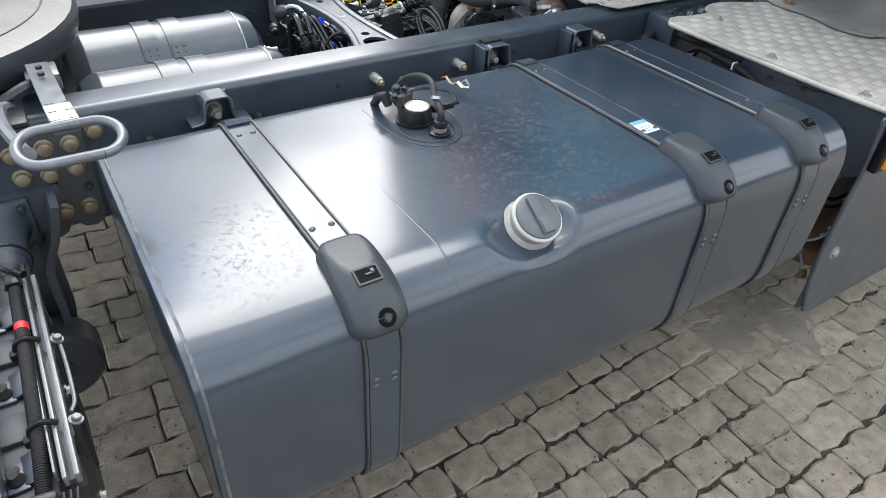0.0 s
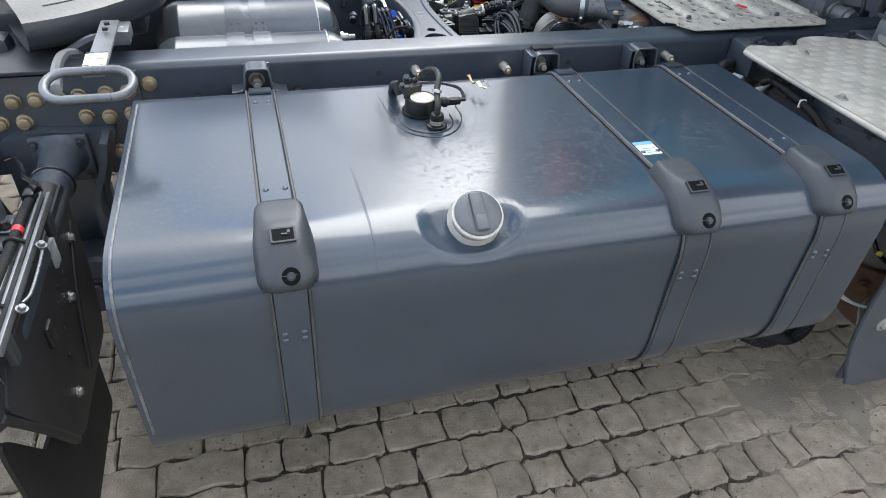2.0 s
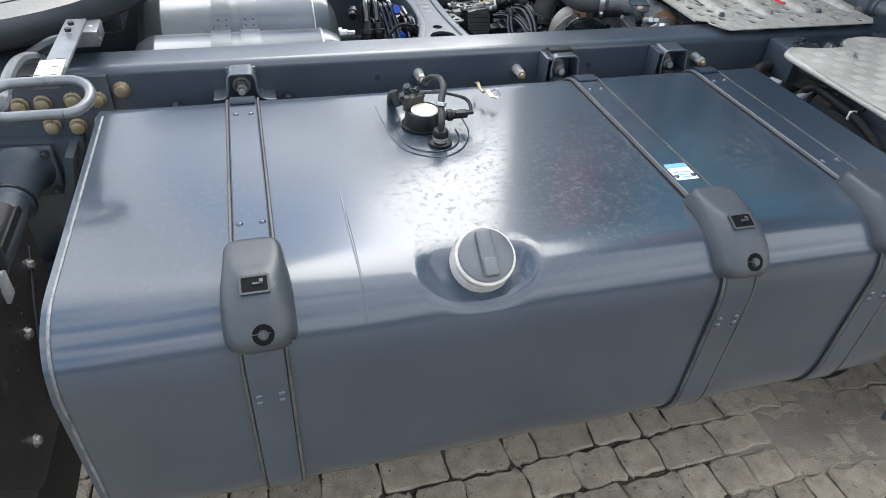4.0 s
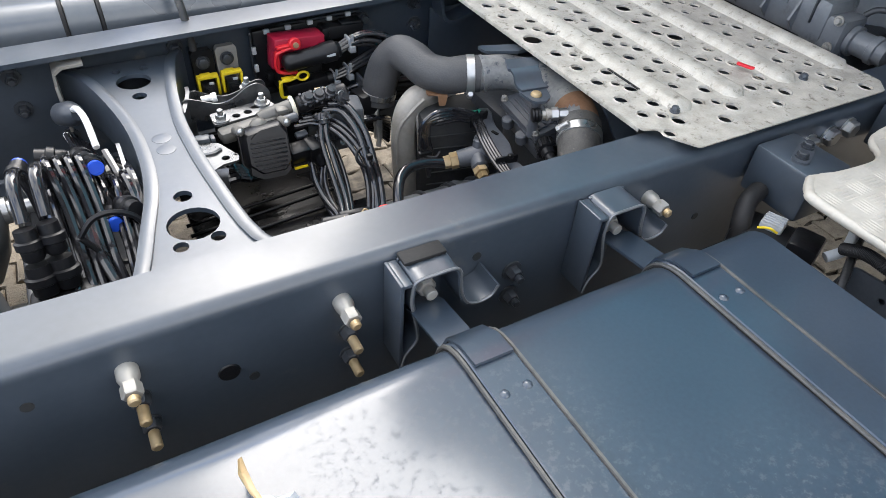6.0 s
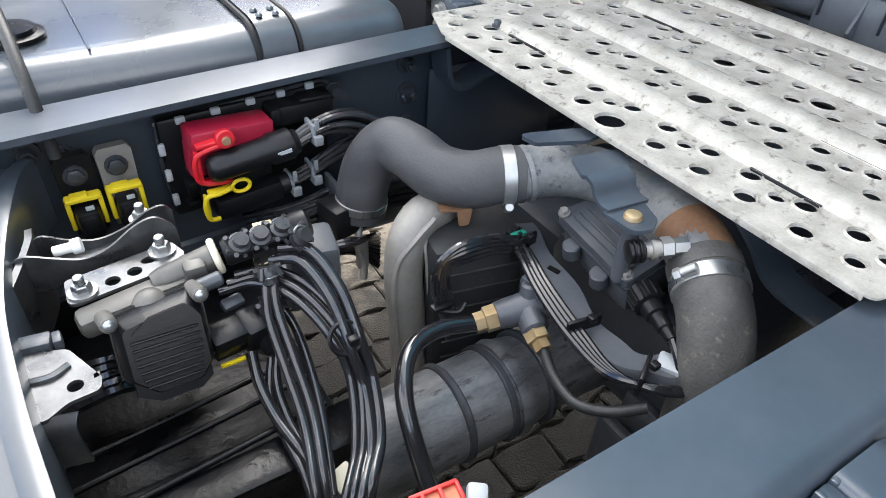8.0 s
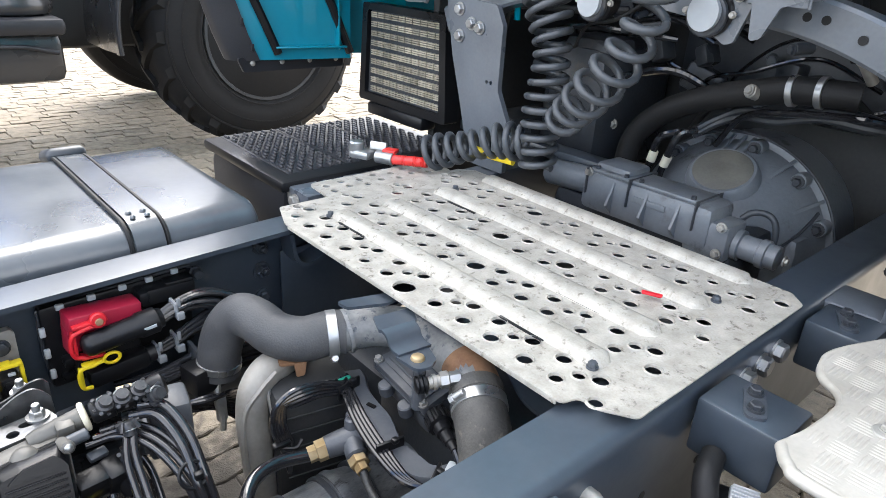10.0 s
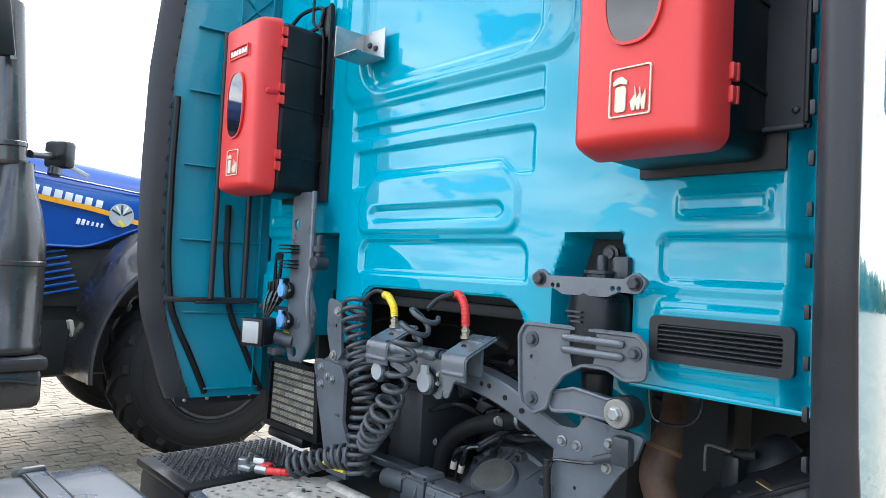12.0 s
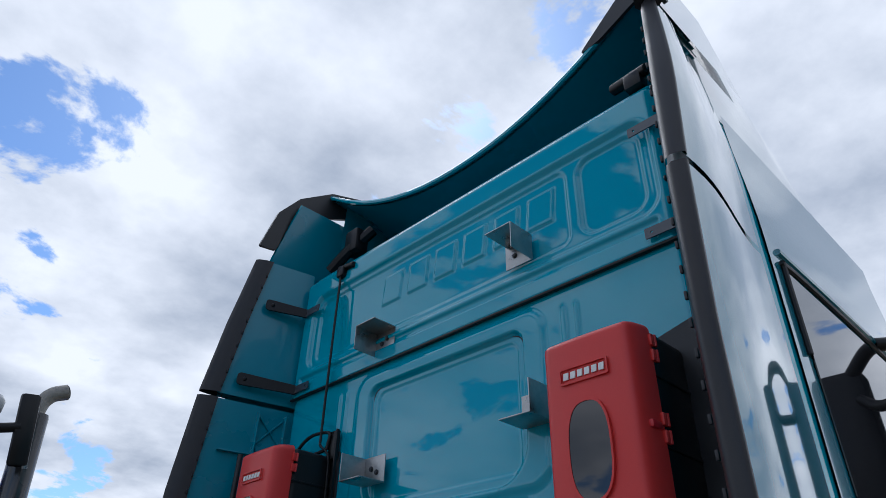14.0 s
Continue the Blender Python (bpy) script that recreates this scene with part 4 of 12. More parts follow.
def checker():
    """The five-bar tread plate over the silencer and its heat shield."""
    t = thing("checker_plate", "bright aluminium checker plate step with curled rounded edge", "step plate")
    z = 0.872
    out = [(0.258, -0.60), (0.275, -0.568), (0.31, -0.548), (0.35, -0.560), (0.43, -0.567), (0.462, -0.555), (0.485, -0.525), (0.52, -0.510), (0.58, -0.512), (0.735, -0.575), (0.735, -0.65), (1.02, -0.88), (1.30, -0.95), (1.30, -1.245), (0.29, -1.245), (0.272, -1.05)]
    out = rounded(out, 0.03, 5)
    part("sheet", B(plate(out, [], 0.004, Matrix.Translation((0, 0, z - 0.004)))), CHEQ, t, angle=30)
    # rolled edge along the tank side
    bm = B(tube([(0.300, -0.550, z - 0.007), (0.272, -0.570, z - 0.007), (0.260, -0.605, z - 0.007), (0.272, -0.8, z - 0.010), (0.274, -1.05, z - 0.010), (0.290, -1.24, z - 0.010)], 0.008, 12))
    part("rolled_edge", bm, CHEQ, t)
    part("rolled_edge", B(tube([(0.30, -0.550, z - 0.007), (0.35, -0.561, z - 0.007), (0.43, -0.566, z - 0.007), (0.465, -0.553, z - 0.007), (0.487, -0.525, z - 0.007), (0.52, -0.512, z - 0.007), (0.58, -0.513, z - 0.007), (0.735, -0.575, z - 0.007)], 0.007, 10)), CHEQ, t)

    def inside(x, y):
        r = False
        for i in range(len(out)):
            (ax, ay), (bx, by) = out[i - 1], out[i]
            if (ay > y) != (by > y) and x < (bx - ax) * (y - ay) / (by - ay) + ax:
                r = not r
        return r
    bm = bmesh.new()
    cell = 0.0335
    ca, sa = math.cos(radians(8)), math.sin(radians(8))
    for i in range(-2, 36):
        for j in range(-2, 30):
            px, py = 0.24 + i * cell, -1.27 + j * cell
            for q in range(5):
                o = (q - 2) * 0.0063
                if (i + j) % 2:
                    cx, cy, dx, dy = px + o, py, 0.0, 1.0
                else:
                    cx, cy, dx, dy = px, py + o, 1.0, 0.0
                L = 0.0172
                if not (inside(cx - dx * L, cy - dy * L) and inside(cx + dx * L, cy + dy * L)):
                    continue
                w, h = 0.0018, 0.0013
                nx, ny = -dy, dx
                A = bm.verts.new((cx - dx * L, cy - dy * L, z)); C = bm.verts.new((cx + dx * L, cy + dy * L, z))
                l0, l1 = (bm.verts.new((cx + nx * w + dx * s, cy + ny * w + dy * s, z)) for s in (-L * 0.5, L * 0.5))
                r0, r1 = (bm.verts.new((cx - nx * w + dx * s, cy - ny * w + dy * s, z)) for s in (-L * 0.5, L * 0.5))
                t0, t1 = (bm.verts.new((cx + dx * s, cy + dy * s, z + h)) for s in (-L * 0.5, L * 0.5))
                for f in ((A, t0, l0), (A, r0, t0), (l0, t0, t1, l1), (t0, r0, r1, t1), (l1, t1, C), (t1, r1, C)):
                    bm.faces.new(f)
    tagged(part("tread_bar", bm, CHEQ, t, angle=80), kind="stuff")
    for p in ((0.418, -0.621, z), (0.300, -0.897, z), (0.30, -1.16, z)):
        part("bolt", B(lathe((p[0], p[1], z - 0.001), (p[0], p[1], 2), [(0, 0.017), (0.003, 0.015), (0.004, 0.011)], 16), *hexbolt((p[0], p[1], z + 0.002), (0, 0, 1), 0.0075, 0.006, 1.2)), ZINC, t)
    part("side_sheet", B(plate(rounded([(-1.235, 0.66), (-0.64, 0.69), (-0.66, 0.782), (-0.82, 0.800), (-1.24, 0.862)], [0.05, 0.03, 0.02, 0.02, 0.01], 5), [circle(-0.72 - 0.12 * i, 0.760, 0.006, 8) for i in range(4)], 0.004, axes((0.306, 0, 0), (0, 1, 0), (0, 0, 1)))), CAST, t, "dull galvanised side sheet with small holes")
    return t


checker()

hsd = thing("heat_shield", "dull stamped metal heat shield round the exhaust pipe", "heat shield")
bm = bmesh.new()
rings = []
for i in range(17):
    f = i / 16
    cx, cy = 1.064 - 0.184 * f, -0.712 - 0.033 * f
    r = 0.058 + 0.150 * f ** 2.2
    cz = 0.878 + 0.082 * (1 - f) ** 1.6
    ring = []
    for k in range(40):
        a = 2 * math.pi * k / 40
        w = 1 + f * f * (0.12 * math.cos(3 * a + 0.6) + 0.06 * math.cos(5 * a))
        ring.append(bm.verts.new((cx + r * w * math.cos(a), cy + r * w * 1.1 * math.sin(a), max(0.878, cz + 0.05 * (1 - f) * math.cos(a) + 0.003 * noise.noise(Vector((3 * math.cos(a), 3 * math.sin(a), f * 3)))))))
    rings.append(ring)
for a, b in zip(rings, rings[1:]):
    for k in range(40):
        bm.faces.new((a[k], a[(k + 1) % 40], b[(k + 1) % 40], b[k]))
part("shell", bm, HEATS, hsd, angle=70)
part("bolt", B(lathe((0.766, -0.626, 0.8775), (0.766, -0.626, 2), [(0, 0.022), (0.002, 0.020), (0.003, 0.012)], 16), *hexbolt((0.766, -0.626, 0.880), (0, 0, 1), 0.007, 0.006, 1.2)), RUST, hsd)
ep = thing("exhaust_pipe", "brown heat-stained exhaust pipe rising to a flange", "exhaust pipe")
part("pipe", B(tube([(1.06, -0.722, 0.90), (1.065, -0.712, 0.965), (1.072, -0.675, 1.04), (1.08, -0.657, 1.09), (1.10, -0.668, 1.16), (1.14, -0.665, 1.22), (1.20, -0.645, 1.30)], lambda f: 0.047 - 0.012 * sstep(0.62, 0.85, f), 22)), EXH, ep)
for p, q in (((1.066, -0.702, 0.985), (1.068, -0.695, 0.999)), ((1.096, -0.666, 1.148), (1.101, -0.668, 1.162))):
    part("clamp", B(cyl(p, q, 0.051, 24, 0.003)), RUST, ep, "rusty band clamp")
part("flange", B(lathe((1.21, -0.63, 1.28), (1.24, -0.62, 1.34), [(0, 0.06), (0.01, 0.075), (0.02, 0.075), (0.03, 0.06)], 26)), CASTD, ep)


def step_block(name, x0, x1, y0, y1, label):
    t = thing(name, label, "mounting block", "mounting blocks on the rail")
    part("housing", B(box(((x0 + x1) / 2, (y0 + y1) / 2, 0.81), (x1 - x0, y1 - y0, 0.085), 0.006)), CHASSIS, t)
    c = ((x0 + x1) / 2, (y0 + y1) / 2 + 0.002)
    part("slotted_tab", B(plate(rounded([(-0.038, -0.014), (0.038, -0.014), (0.038, 0.014), (-0.038, 0.014)], 0.013, 5), [], 0.004, axes((c[0], c[1], 0.8525), (0.9, 0.43, 0), (-0.43, 0.9, 0)))), CAST, t)
    for s in (-1, 1):
        part("bolt", B(*hexbolt((c[0] + 0.017 * s, c[1] + 0.008 * s, 0.8565), (0, 0, 1), 0.009, 0.007, 1.2)), CASTD, t)


step_block("mounting_block", 0.325, 0.42, -0.545, -0.432, "blue-grey steel mounting block bolted to the chassis rail")
step_block("mounting_block", 0.665, 0.765, -0.53, -0.432, "blue-grey steel mounting block beside the cab support")

# ---------------------------------------------------------------- cab: rear wall
CX, CY = 0.826, 0.035


def rbox(y, z, y0, y1, z0, z1, r):
    """Signed distance to a rounded rectangle (negative inside)."""
    cy, cz, hy, hz = (y0 + y1) / 2, (z0 + z1) / 2, (y1 - y0) / 2 - r, (z1 - z0) / 2 - r
    dy, dz = abs(y - cy) - hy, abs(z - cz) - hz
    return math.hypot(max(dy, 0), max(dz, 0)) + min(max(dy, dz), 0) - r


def press(d, soft=0.012):
    """1 inside, 0 outside, with a rounded shoulder."""
    return 1 - sstep(-soft, soft * 0.3, d)


def wall_relief(y, z):
    """How far the pressed rear wall stands back (+) or proud (-) at a place."""
    o = 0.0
    ys = y if y < CY else 2 * CY - y
    # window blank with its wide shoulder
    o -= 0.012 * press(rbox(y, z, -0.52, 0.59, 2.235, 2.90, 0.10), 0.03)
    o += 0.024 * press(rbox(y, z, -0.415, 0.485, 2.265, 2.83, 0.055 if z > 2.5 else 0.15), 0.014)
    o += 0.006 * press(rbox(y, z, -0.375, 0.445, 2.31, 2.80, 0.05), 0.008)
    # step bands under the window
    o += 0.010 * press(rbox(y, z, -0.40, 0.52, 2.155, 2.218, 0.006), 0.006)
    o += 0.016 * press(rbox(y, z, -0.40, 0.52, 2.098, 2.150, 0.006), 0.006)
    # broad panel with the arched rib
    arch = 1.915 + 0.045 * sstep(0.38, 0.30, abs(y - 0.06))
    o += 0.014 * press(max(rbox(y, z, -0.375, 0.50, 1.85, 2.055, 0.02), arch - z), 0.012)
    o -= 0.010 * press(rbox(y, z, -0.33, 0.45, 1.74, arch - 0.012, 0.05), 0.012)
    o += 0.012 * press(rbox(y, z, -0.28, 0.385, 1.785, 1.838, 0.045), 0.009)
    o += 0.014 * press(rbox(y, z, -0.365, 0.435, 1.600, 1.722, 0.05 if z > 1.66 else 0.012), 0.010)
    # side pressings, alike on both sides
    o -= 0.009 * press(rbox(ys, z, -1.032, -0.815, 1.770, 1.835, 0.012), 0.008)
    o += 0.008 * press(rbox(ys, z, -1.018, -0.829, 1.782, 1.823, 0.008), 0.005)
    o += 0.016 * press(rbox(ys, z, -1.30, -0.772, 1.618, 1.734, 0.03), 0.012)
    o -= 0.012 * press(rbox(ys, z, -1.30, -0.772, 1.40, 1.575, 0.03), 0.02)
    for yy, hw in ((-0.60, 0.014), (-0.655, 0.010)):
        o -= 0.008 * press(abs(ys - yy) - hw + max(0, abs(z - 2.55) - 0.30), 0.008)
    # roof panel, lapped over the lower wall
    o -= 0.020 * sstep(2.925, 2.932, z)
    o += 0.012 * press(rbox(y, z, CY - 1.06, CY + 1.06, 3.00, 3.035, 0.01), 0.008)
    o += 0.020 * press(rbox(y, z, CY - 1.085, CY + 1.02, 3.055, 3.50, 0.09), 0.025)
    o += 0.014 * press(rbox(y, z, CY - 1.03, CY - 0.745, 3.10, 3.465, 0.07), 0.016)
    o += 0.010 * press(rbox(y, z, CY - 0.70, CY + 0.97, 3.10, 3.465, 0.05), 0.016)
    # raised emblem shapes, six slanted blocks
    for i in range(6):
        yc = 0.395 - i * 0.184 - 0.10 * (z - 3.325)
        o -= 0.009 * press(max(abs(y - yc) - 0.068, abs(z - 3.328) - 0.080), 0.006)
    o += 0.05 * sstep(3.60, 3.67, z)
    # air spring pockets
    w = 0.118 - 0.035 * sstep(1.60, 1.74, z)
    o += 0.16 * press(max(abs(y + 0.585) - w, z - 1.737), 0.016)
    o += 0.20 * press(max(abs(y - 0.66) - 0.082, z - 1.742), 0.016)
    # turned-in side edges
    o += 0.05 * sstep(1.09, 1.14, abs(y - CY))
    return o


def wall_open(y, z):
    if rbox(y, z, -0.375, 0.425, 1.1, 1.556, 0.10) < 0:
        return True
    low = 1.372 if y < -0.37 else (1.33 if y > 0.42 else 1.1)
    if -0.705 < y < -0.465:
        low = 1.20
    return z < low


cab = thing("truck_cab", "turquoise painted truck cab with pressed rear wall and high roof", "truck cab")
bm = bmesh.new()
NYW, NZW = 330, 360
Y0, Y1, Z0, Z1 = CY - 1.15, CY + 1.15, 1.20, 3.67
grid = [[None] * (NZW + 1) for _ in range(NYW + 1)]
for i in range(NYW):
    for j in range(NZW):
        yc, zc = Y0 + (Y1 - Y0) * (i + 0.5) / NYW, Z0 + (Z1 - Z0) * (j + 0.5) / NZW
        if wall_open(yc, zc):
            continue
        vs = []
        for a, b in ((i, j), (i + 1, j), (i + 1, j + 1), (i, j + 1)):
            if grid[a][b] is None:
                y, z = Y0 + (Y1 - Y0) * a / NYW, Z0 + (Z1 - Z0) * b / NZW
                grid[a][b] = bm.verts.new((CX + wall_relief(y, z), y, z))
            vs.append(grid[a][b])
        bm.faces.new(vs)
part("rear_wall", bm, TURQ, cab, angle=60)
# turned flange round the lower opening and along the bottom edge
pts = [(CX + 0.012, 0.424, 1.22)] + [(CX + 0.012, 0.425 - 0.10 + 0.10 * math.cos(a), 1.456 + 0.10 * math.sin(a)) for a in [math.pi / 2 * k / 6 for k in range(7)]] + [(CX + 0.012, -0.275 - 0.10 * math.sin(a), 1.456 + 0.10 * math.cos(a)) for a in [math.pi / 2 * k / 6 for k in range(7)]] + [(CX + 0.012, -0.375, 1.38)]
part("opening_flange", B(tube(pts, 0.008, 8, raw=True)), TURQ, cab)
part("lower_flange", B(box((CX + 0.03, -0.935, 1.366), (0.07, 0.45, 0.012), 0.004)), TURQ, cab)
part("roof_seam", B(box((CX - 0.012, CY, 2.927), (0.02, 2.24, 0.012), 0.004)), BLACK, cab, "black rubber roof seam")
part("window_seal", B(tube([(CX + 0.014, y, z) for y, z in rounded([(-0.405, 2.30), (-0.405, 2.82), (0.475, 2.82), (0.475, 2.40)], [0, 0.06, 0.06, 0], 6)], 0.0045, 6, raw=True)), TRIM, cab)
# cab body behind the wall
# plain filler block, the interior's darkness is in its colour
bodyparts = B(box((1.72, CY, 2.30), (1.55, 2.42, 1.62), 0.05))
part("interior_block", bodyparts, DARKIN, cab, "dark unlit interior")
for y in (0.204, -0.122):
    part("screw", B(*hexbolt((CX + 0.012, y, 1.578), (-1, 0, 0), 0.008, 0.006, 1.2)), STEEL, cab)
for i in range(9):
    for s in (-1, 1):
        part("rivet", B(dome((CX - 0.010, CY + s * 0.70, 1.96 + i * 0.035), (-1, 0, 0), 0.0035, 0.002, 8)), TURQ, cab)
for i in range(7):
    part("rivet", B(dome((CX - 0.004, -0.30 + i * 0.11, 2.06), (-1, 0, 0), 0.003, 0.002, 8)), TURQ, cab)
# vent in the wall
vent = thing("air_vent", "dark grey slatted air vent set in the cab wall", "vent")
part("bezel", B(plate(rounded([(-0.160, -0.053), (0.160, -0.053), (0.160, 0.053), (-0.160, 0.053)], 0.018, 5), [rounded([(-0.138, -0.034), (0.138, -0.034), (0.138, 0.034), (-0.138, 0.034)], 0.012, 4)], 0.02, axes((CX - 0.022, -0.935, 1.488), (0, 1, 0), (0, 0, 1)) @ Matrix.Translation((0, 0, -0.012)))), TRIM, vent)
part("backing", B(box((CX - 0.0165, -0.935, 1.488), (0.006, 0.28, 0.072))), DARKIN, vent)
for i in range(6):
    part("slat", B(box((CX - 0.026, -0.935, 1.461 + i * 0.0108), (0.016, 0.278, 0.003), 0.001, (0, 28, 0))), TRIM, vent)

# ---------------------------------------------------------------- side deflectors
EDGE = [(1.00, 0.47), (1.10, 0.43), (1.37, 0.345), (1.62, 0.318), (2.0, 0.312), (2.40, 0.318), (2.88, 0.36), (3.30, 0.425), (3.70, 0.50), (3.86, 0.54), (4.06, 0.62)]


def rear_edge(z):
    for (a, xa), (b, xb) in zip(EDGE, EDGE[1:]):
        if z <= b:
            return xa + (xb - xa) * max(0, (z - a)) / (b - a)
    return EDGE[-1][1]


def defl_y(x, z):
    """Distance from the cab's centre line of the inner face of a deflector."""
    return 1.135 + (0.10 * (0.826 - x) / 0.5)


def sheet(fn, us, vs, thick=None):
    def add(bm):
        g = [[bm.verts.new(fn(u, v)) for v in vs] for u in us]
        for a, b in zip(g, g[1:]):
            for j in range(len(vs) - 1):
                bm.faces.new((a[j], a[j + 1], b[j + 1], b[j]))
    return add


def lin(a, b, n):
    return [a + (b - a) * i / n for i in range(n + 1)]


def deflector(s, near):
    edge_x = (lambda z: rear_edge(z) + 0.04) if near else rear_edge
    t = thing("side_deflector", "turquoise side air deflector with black rubber edge strip", "air deflector", "side air deflectors")
    Y = (lambda d: -0.032 - d) if near else (lambda d: CY + d)
    out_w = 0.030 if near else 0.125
    gap, ins = 2.885, 0.038 if near else 0.078
    for z0, z1 in ((1.02, gap - 0.013), (gap + 0.013, 3.715)):
        n = 24
        inner = lambda u, z: Vector((edge_x(z) + ins + (0.850 - edge_x(z) - ins) * u, Y(defl_y(edge_x(z) + ins + (0.850 - edge_x(z) - ins) * u, z)), z))
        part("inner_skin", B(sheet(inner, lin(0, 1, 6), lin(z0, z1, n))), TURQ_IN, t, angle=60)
        outer = lambda u, z: Vector((edge_x(z) + out_w - 0.02 + (1.0 - edge_x(z) - out_w + 0.02) * u, Y(1.268 + 0.012 * math.sin(min(1, u * 1.4) * math.pi / 2) - 0.06 * sstep(3.2, 4.1, z) - 0.065 * sstep(0.1, 1.0, u)), z))
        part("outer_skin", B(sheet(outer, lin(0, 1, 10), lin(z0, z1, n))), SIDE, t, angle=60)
        # rubber strip wraps the rear edge
        prof = ([(0.045, -0.006), (0.028, -0.006), (0.008, 0.004), (0.0, 0.020)] if near else [(0.088, -0.012), (0.05, -0.010), (0.012, 0.004), (0.0, 0.020)]) + [(0.010, 0.034), (out_w * 0.5, 0.040), (out_w, 0.038), (out_w + 0.005, 0.030)]
        bm = bmesh.new()
        prev = None
        for z in lin(z0, z1, n):
            ring = [bm.verts.new((edge_x(z) + a, Y(defl_y(edge_x(z) + a, z) + b) if b < 0.025 else Y(1.236 + b - 0.06 * sstep(3.2, 4.1, z)), z)) for a, b in prof]
            if prev:
                for k in range(len(prof) - 1):
                    bm.faces.new((prev[k], prev[k + 1], ring[k + 1], ring[k]))
            prev = ring
        part("rubber_edge", bm, TRIM, t, "dark grey rubber edge strip", angle=60)
        # clips along the strip
        for k in range(int((z1 - z0) / 0.075)):
            z = z0 + 0.04 + k * 0.075
            x = edge_x(z) + ins + 0.004
            part("clip", B(box((x, Y(defl_y(x, z) - 0.014), z), (0.010, 0.008, 0.022), 0.002)), TRIM, t)
    # stiffening ribs on the inner skin of the far one
    for z in () if near else (1.06, 1.39, 1.70, 2.02, 2.34, 2.62):
        xa = edge_x(z) + 0.15
        part("stiffener", B(box(((xa + 0.83) / 2, Y(defl_y((xa + 0.83) / 2, z) - 0.012), z), (0.83 - xa, 0.028, 0.006), 0.002, (0, 0, -s * 11.3))), TURQ_IN, t)
    for x, za, zb in () if near else ((0.66, 2.36, 2.84), (0.80, 1.05, 2.84)):
        part("stiffener", B(box((x, Y(defl_y(x, 2) - 0.012), (za + zb) / 2), (0.006, 0.026, zb - za), 0.002)), TURQ_IN, t)
    for k in range(0 if near else 3):
        part("brace", B(tube([(0.67, Y(defl_y(0.67, 2) - 0.008), 2.36 + 0.16 * k), (0.795, Y(defl_y(0.795, 2) - 0.008), 2.50 + 0.16 * k)], 0.005, 6), tube([(0.67, Y(defl_y(0.67, 2) - 0.008), 2.50 + 0.16 * k), (0.795, Y(defl_y(0.795, 2) - 0.008), 2.36 + 0.16 * k)], 0.005, 6)), TURQ_IN, t)
    # black channel rails inside the far one
    for dx in () if near else (0.105, 0.34):
        pts = [(edge_x(z) + dx + 0.10 * sstep(1.5, 1.05, z) * 0.5, Y(defl_y(edge_x(z) + dx, z) - 0.018), z) for z in lin(1.04, 2.30 if dx < 0.2 else 1.86, 14)]
        part("channel", B(tube(pts, 0.014, 8)), BLACK, t, "black upright channel")
    for x in () if near else (0.585, 0.735):
        part("guide_rod", B(cyl((x, Y(1.12), 1.45), (x, Y(1.12), 2.6), 0.013, 10)), TRIM, t)
    if not near:
        part("cross_bar", B(box((0.60, Y(1.13), 1.445), (0.40, 0.02, 0.022), 0.004, (0, 0, -s * 8)), box((0.63, Y(1.10), 1.436), (0.24, 0.03, 0.012), 0.004)), TRIM, t)
    # swing arms up to the cab
    for z in (2.97, 3.42):
        pa, pb = Vector((edge_x(z) + 0.17, Y(defl_y(edge_x(z) + 0.17, z) - 0.03), z + 0.01)), Vector((0.80, Y(1.07), z - 0.0))
        part("swing_arm", B(plate(rounded([(-0.035, -0.032), ((pb - pa).length, -0.024), ((pb - pa).length, 0.024), (-0.035, 0.032)], [0.022, 0.004, 0.004, 0.022], 5), [], 0.012, axes(pa, (pb - pa).normalized(), Vector((0, 0, 1))))), BLACK, t)
        part("arm_bolt", B(dome(pa + Vector((0, -s * 0.012, 0)), (0, -s, 0), 0.012, 0.008)), BLACK, t)
        part("wall_tab", B(plate(rounded([(-0.075, -0.02), (0.075, -0.02), (0.075, 0.02), (-0.075, 0.02)], 0.004), [circle(-0.05, 0, 0.005, 8)], 0.005, axes((CX - 0.036, Y(1.02), z + 0.0), (0, s, 0), (0, 0, 1)))), CHASSIS, t)
    # flap below
    part("lower_flap", B(plate(rounded([(0.50, 0.985), (0.86, 0.985), (0.86, 1.03), (0.48, 1.03)], 0.01), [], 0.01, axes((0, Y(1.20), 0), (1, 0, 0), (0, 0, 1)))), TRIM, t)
    for x in lin(0.53, 0.83, 3):
        part("screw", B(dome((x, Y(1.20) - s * 0.012, 1.012), (0, -s, 0), 0.009, 0.005)), ZINC, t)
    return t


deflector(1, False)
deflector(-1, True)

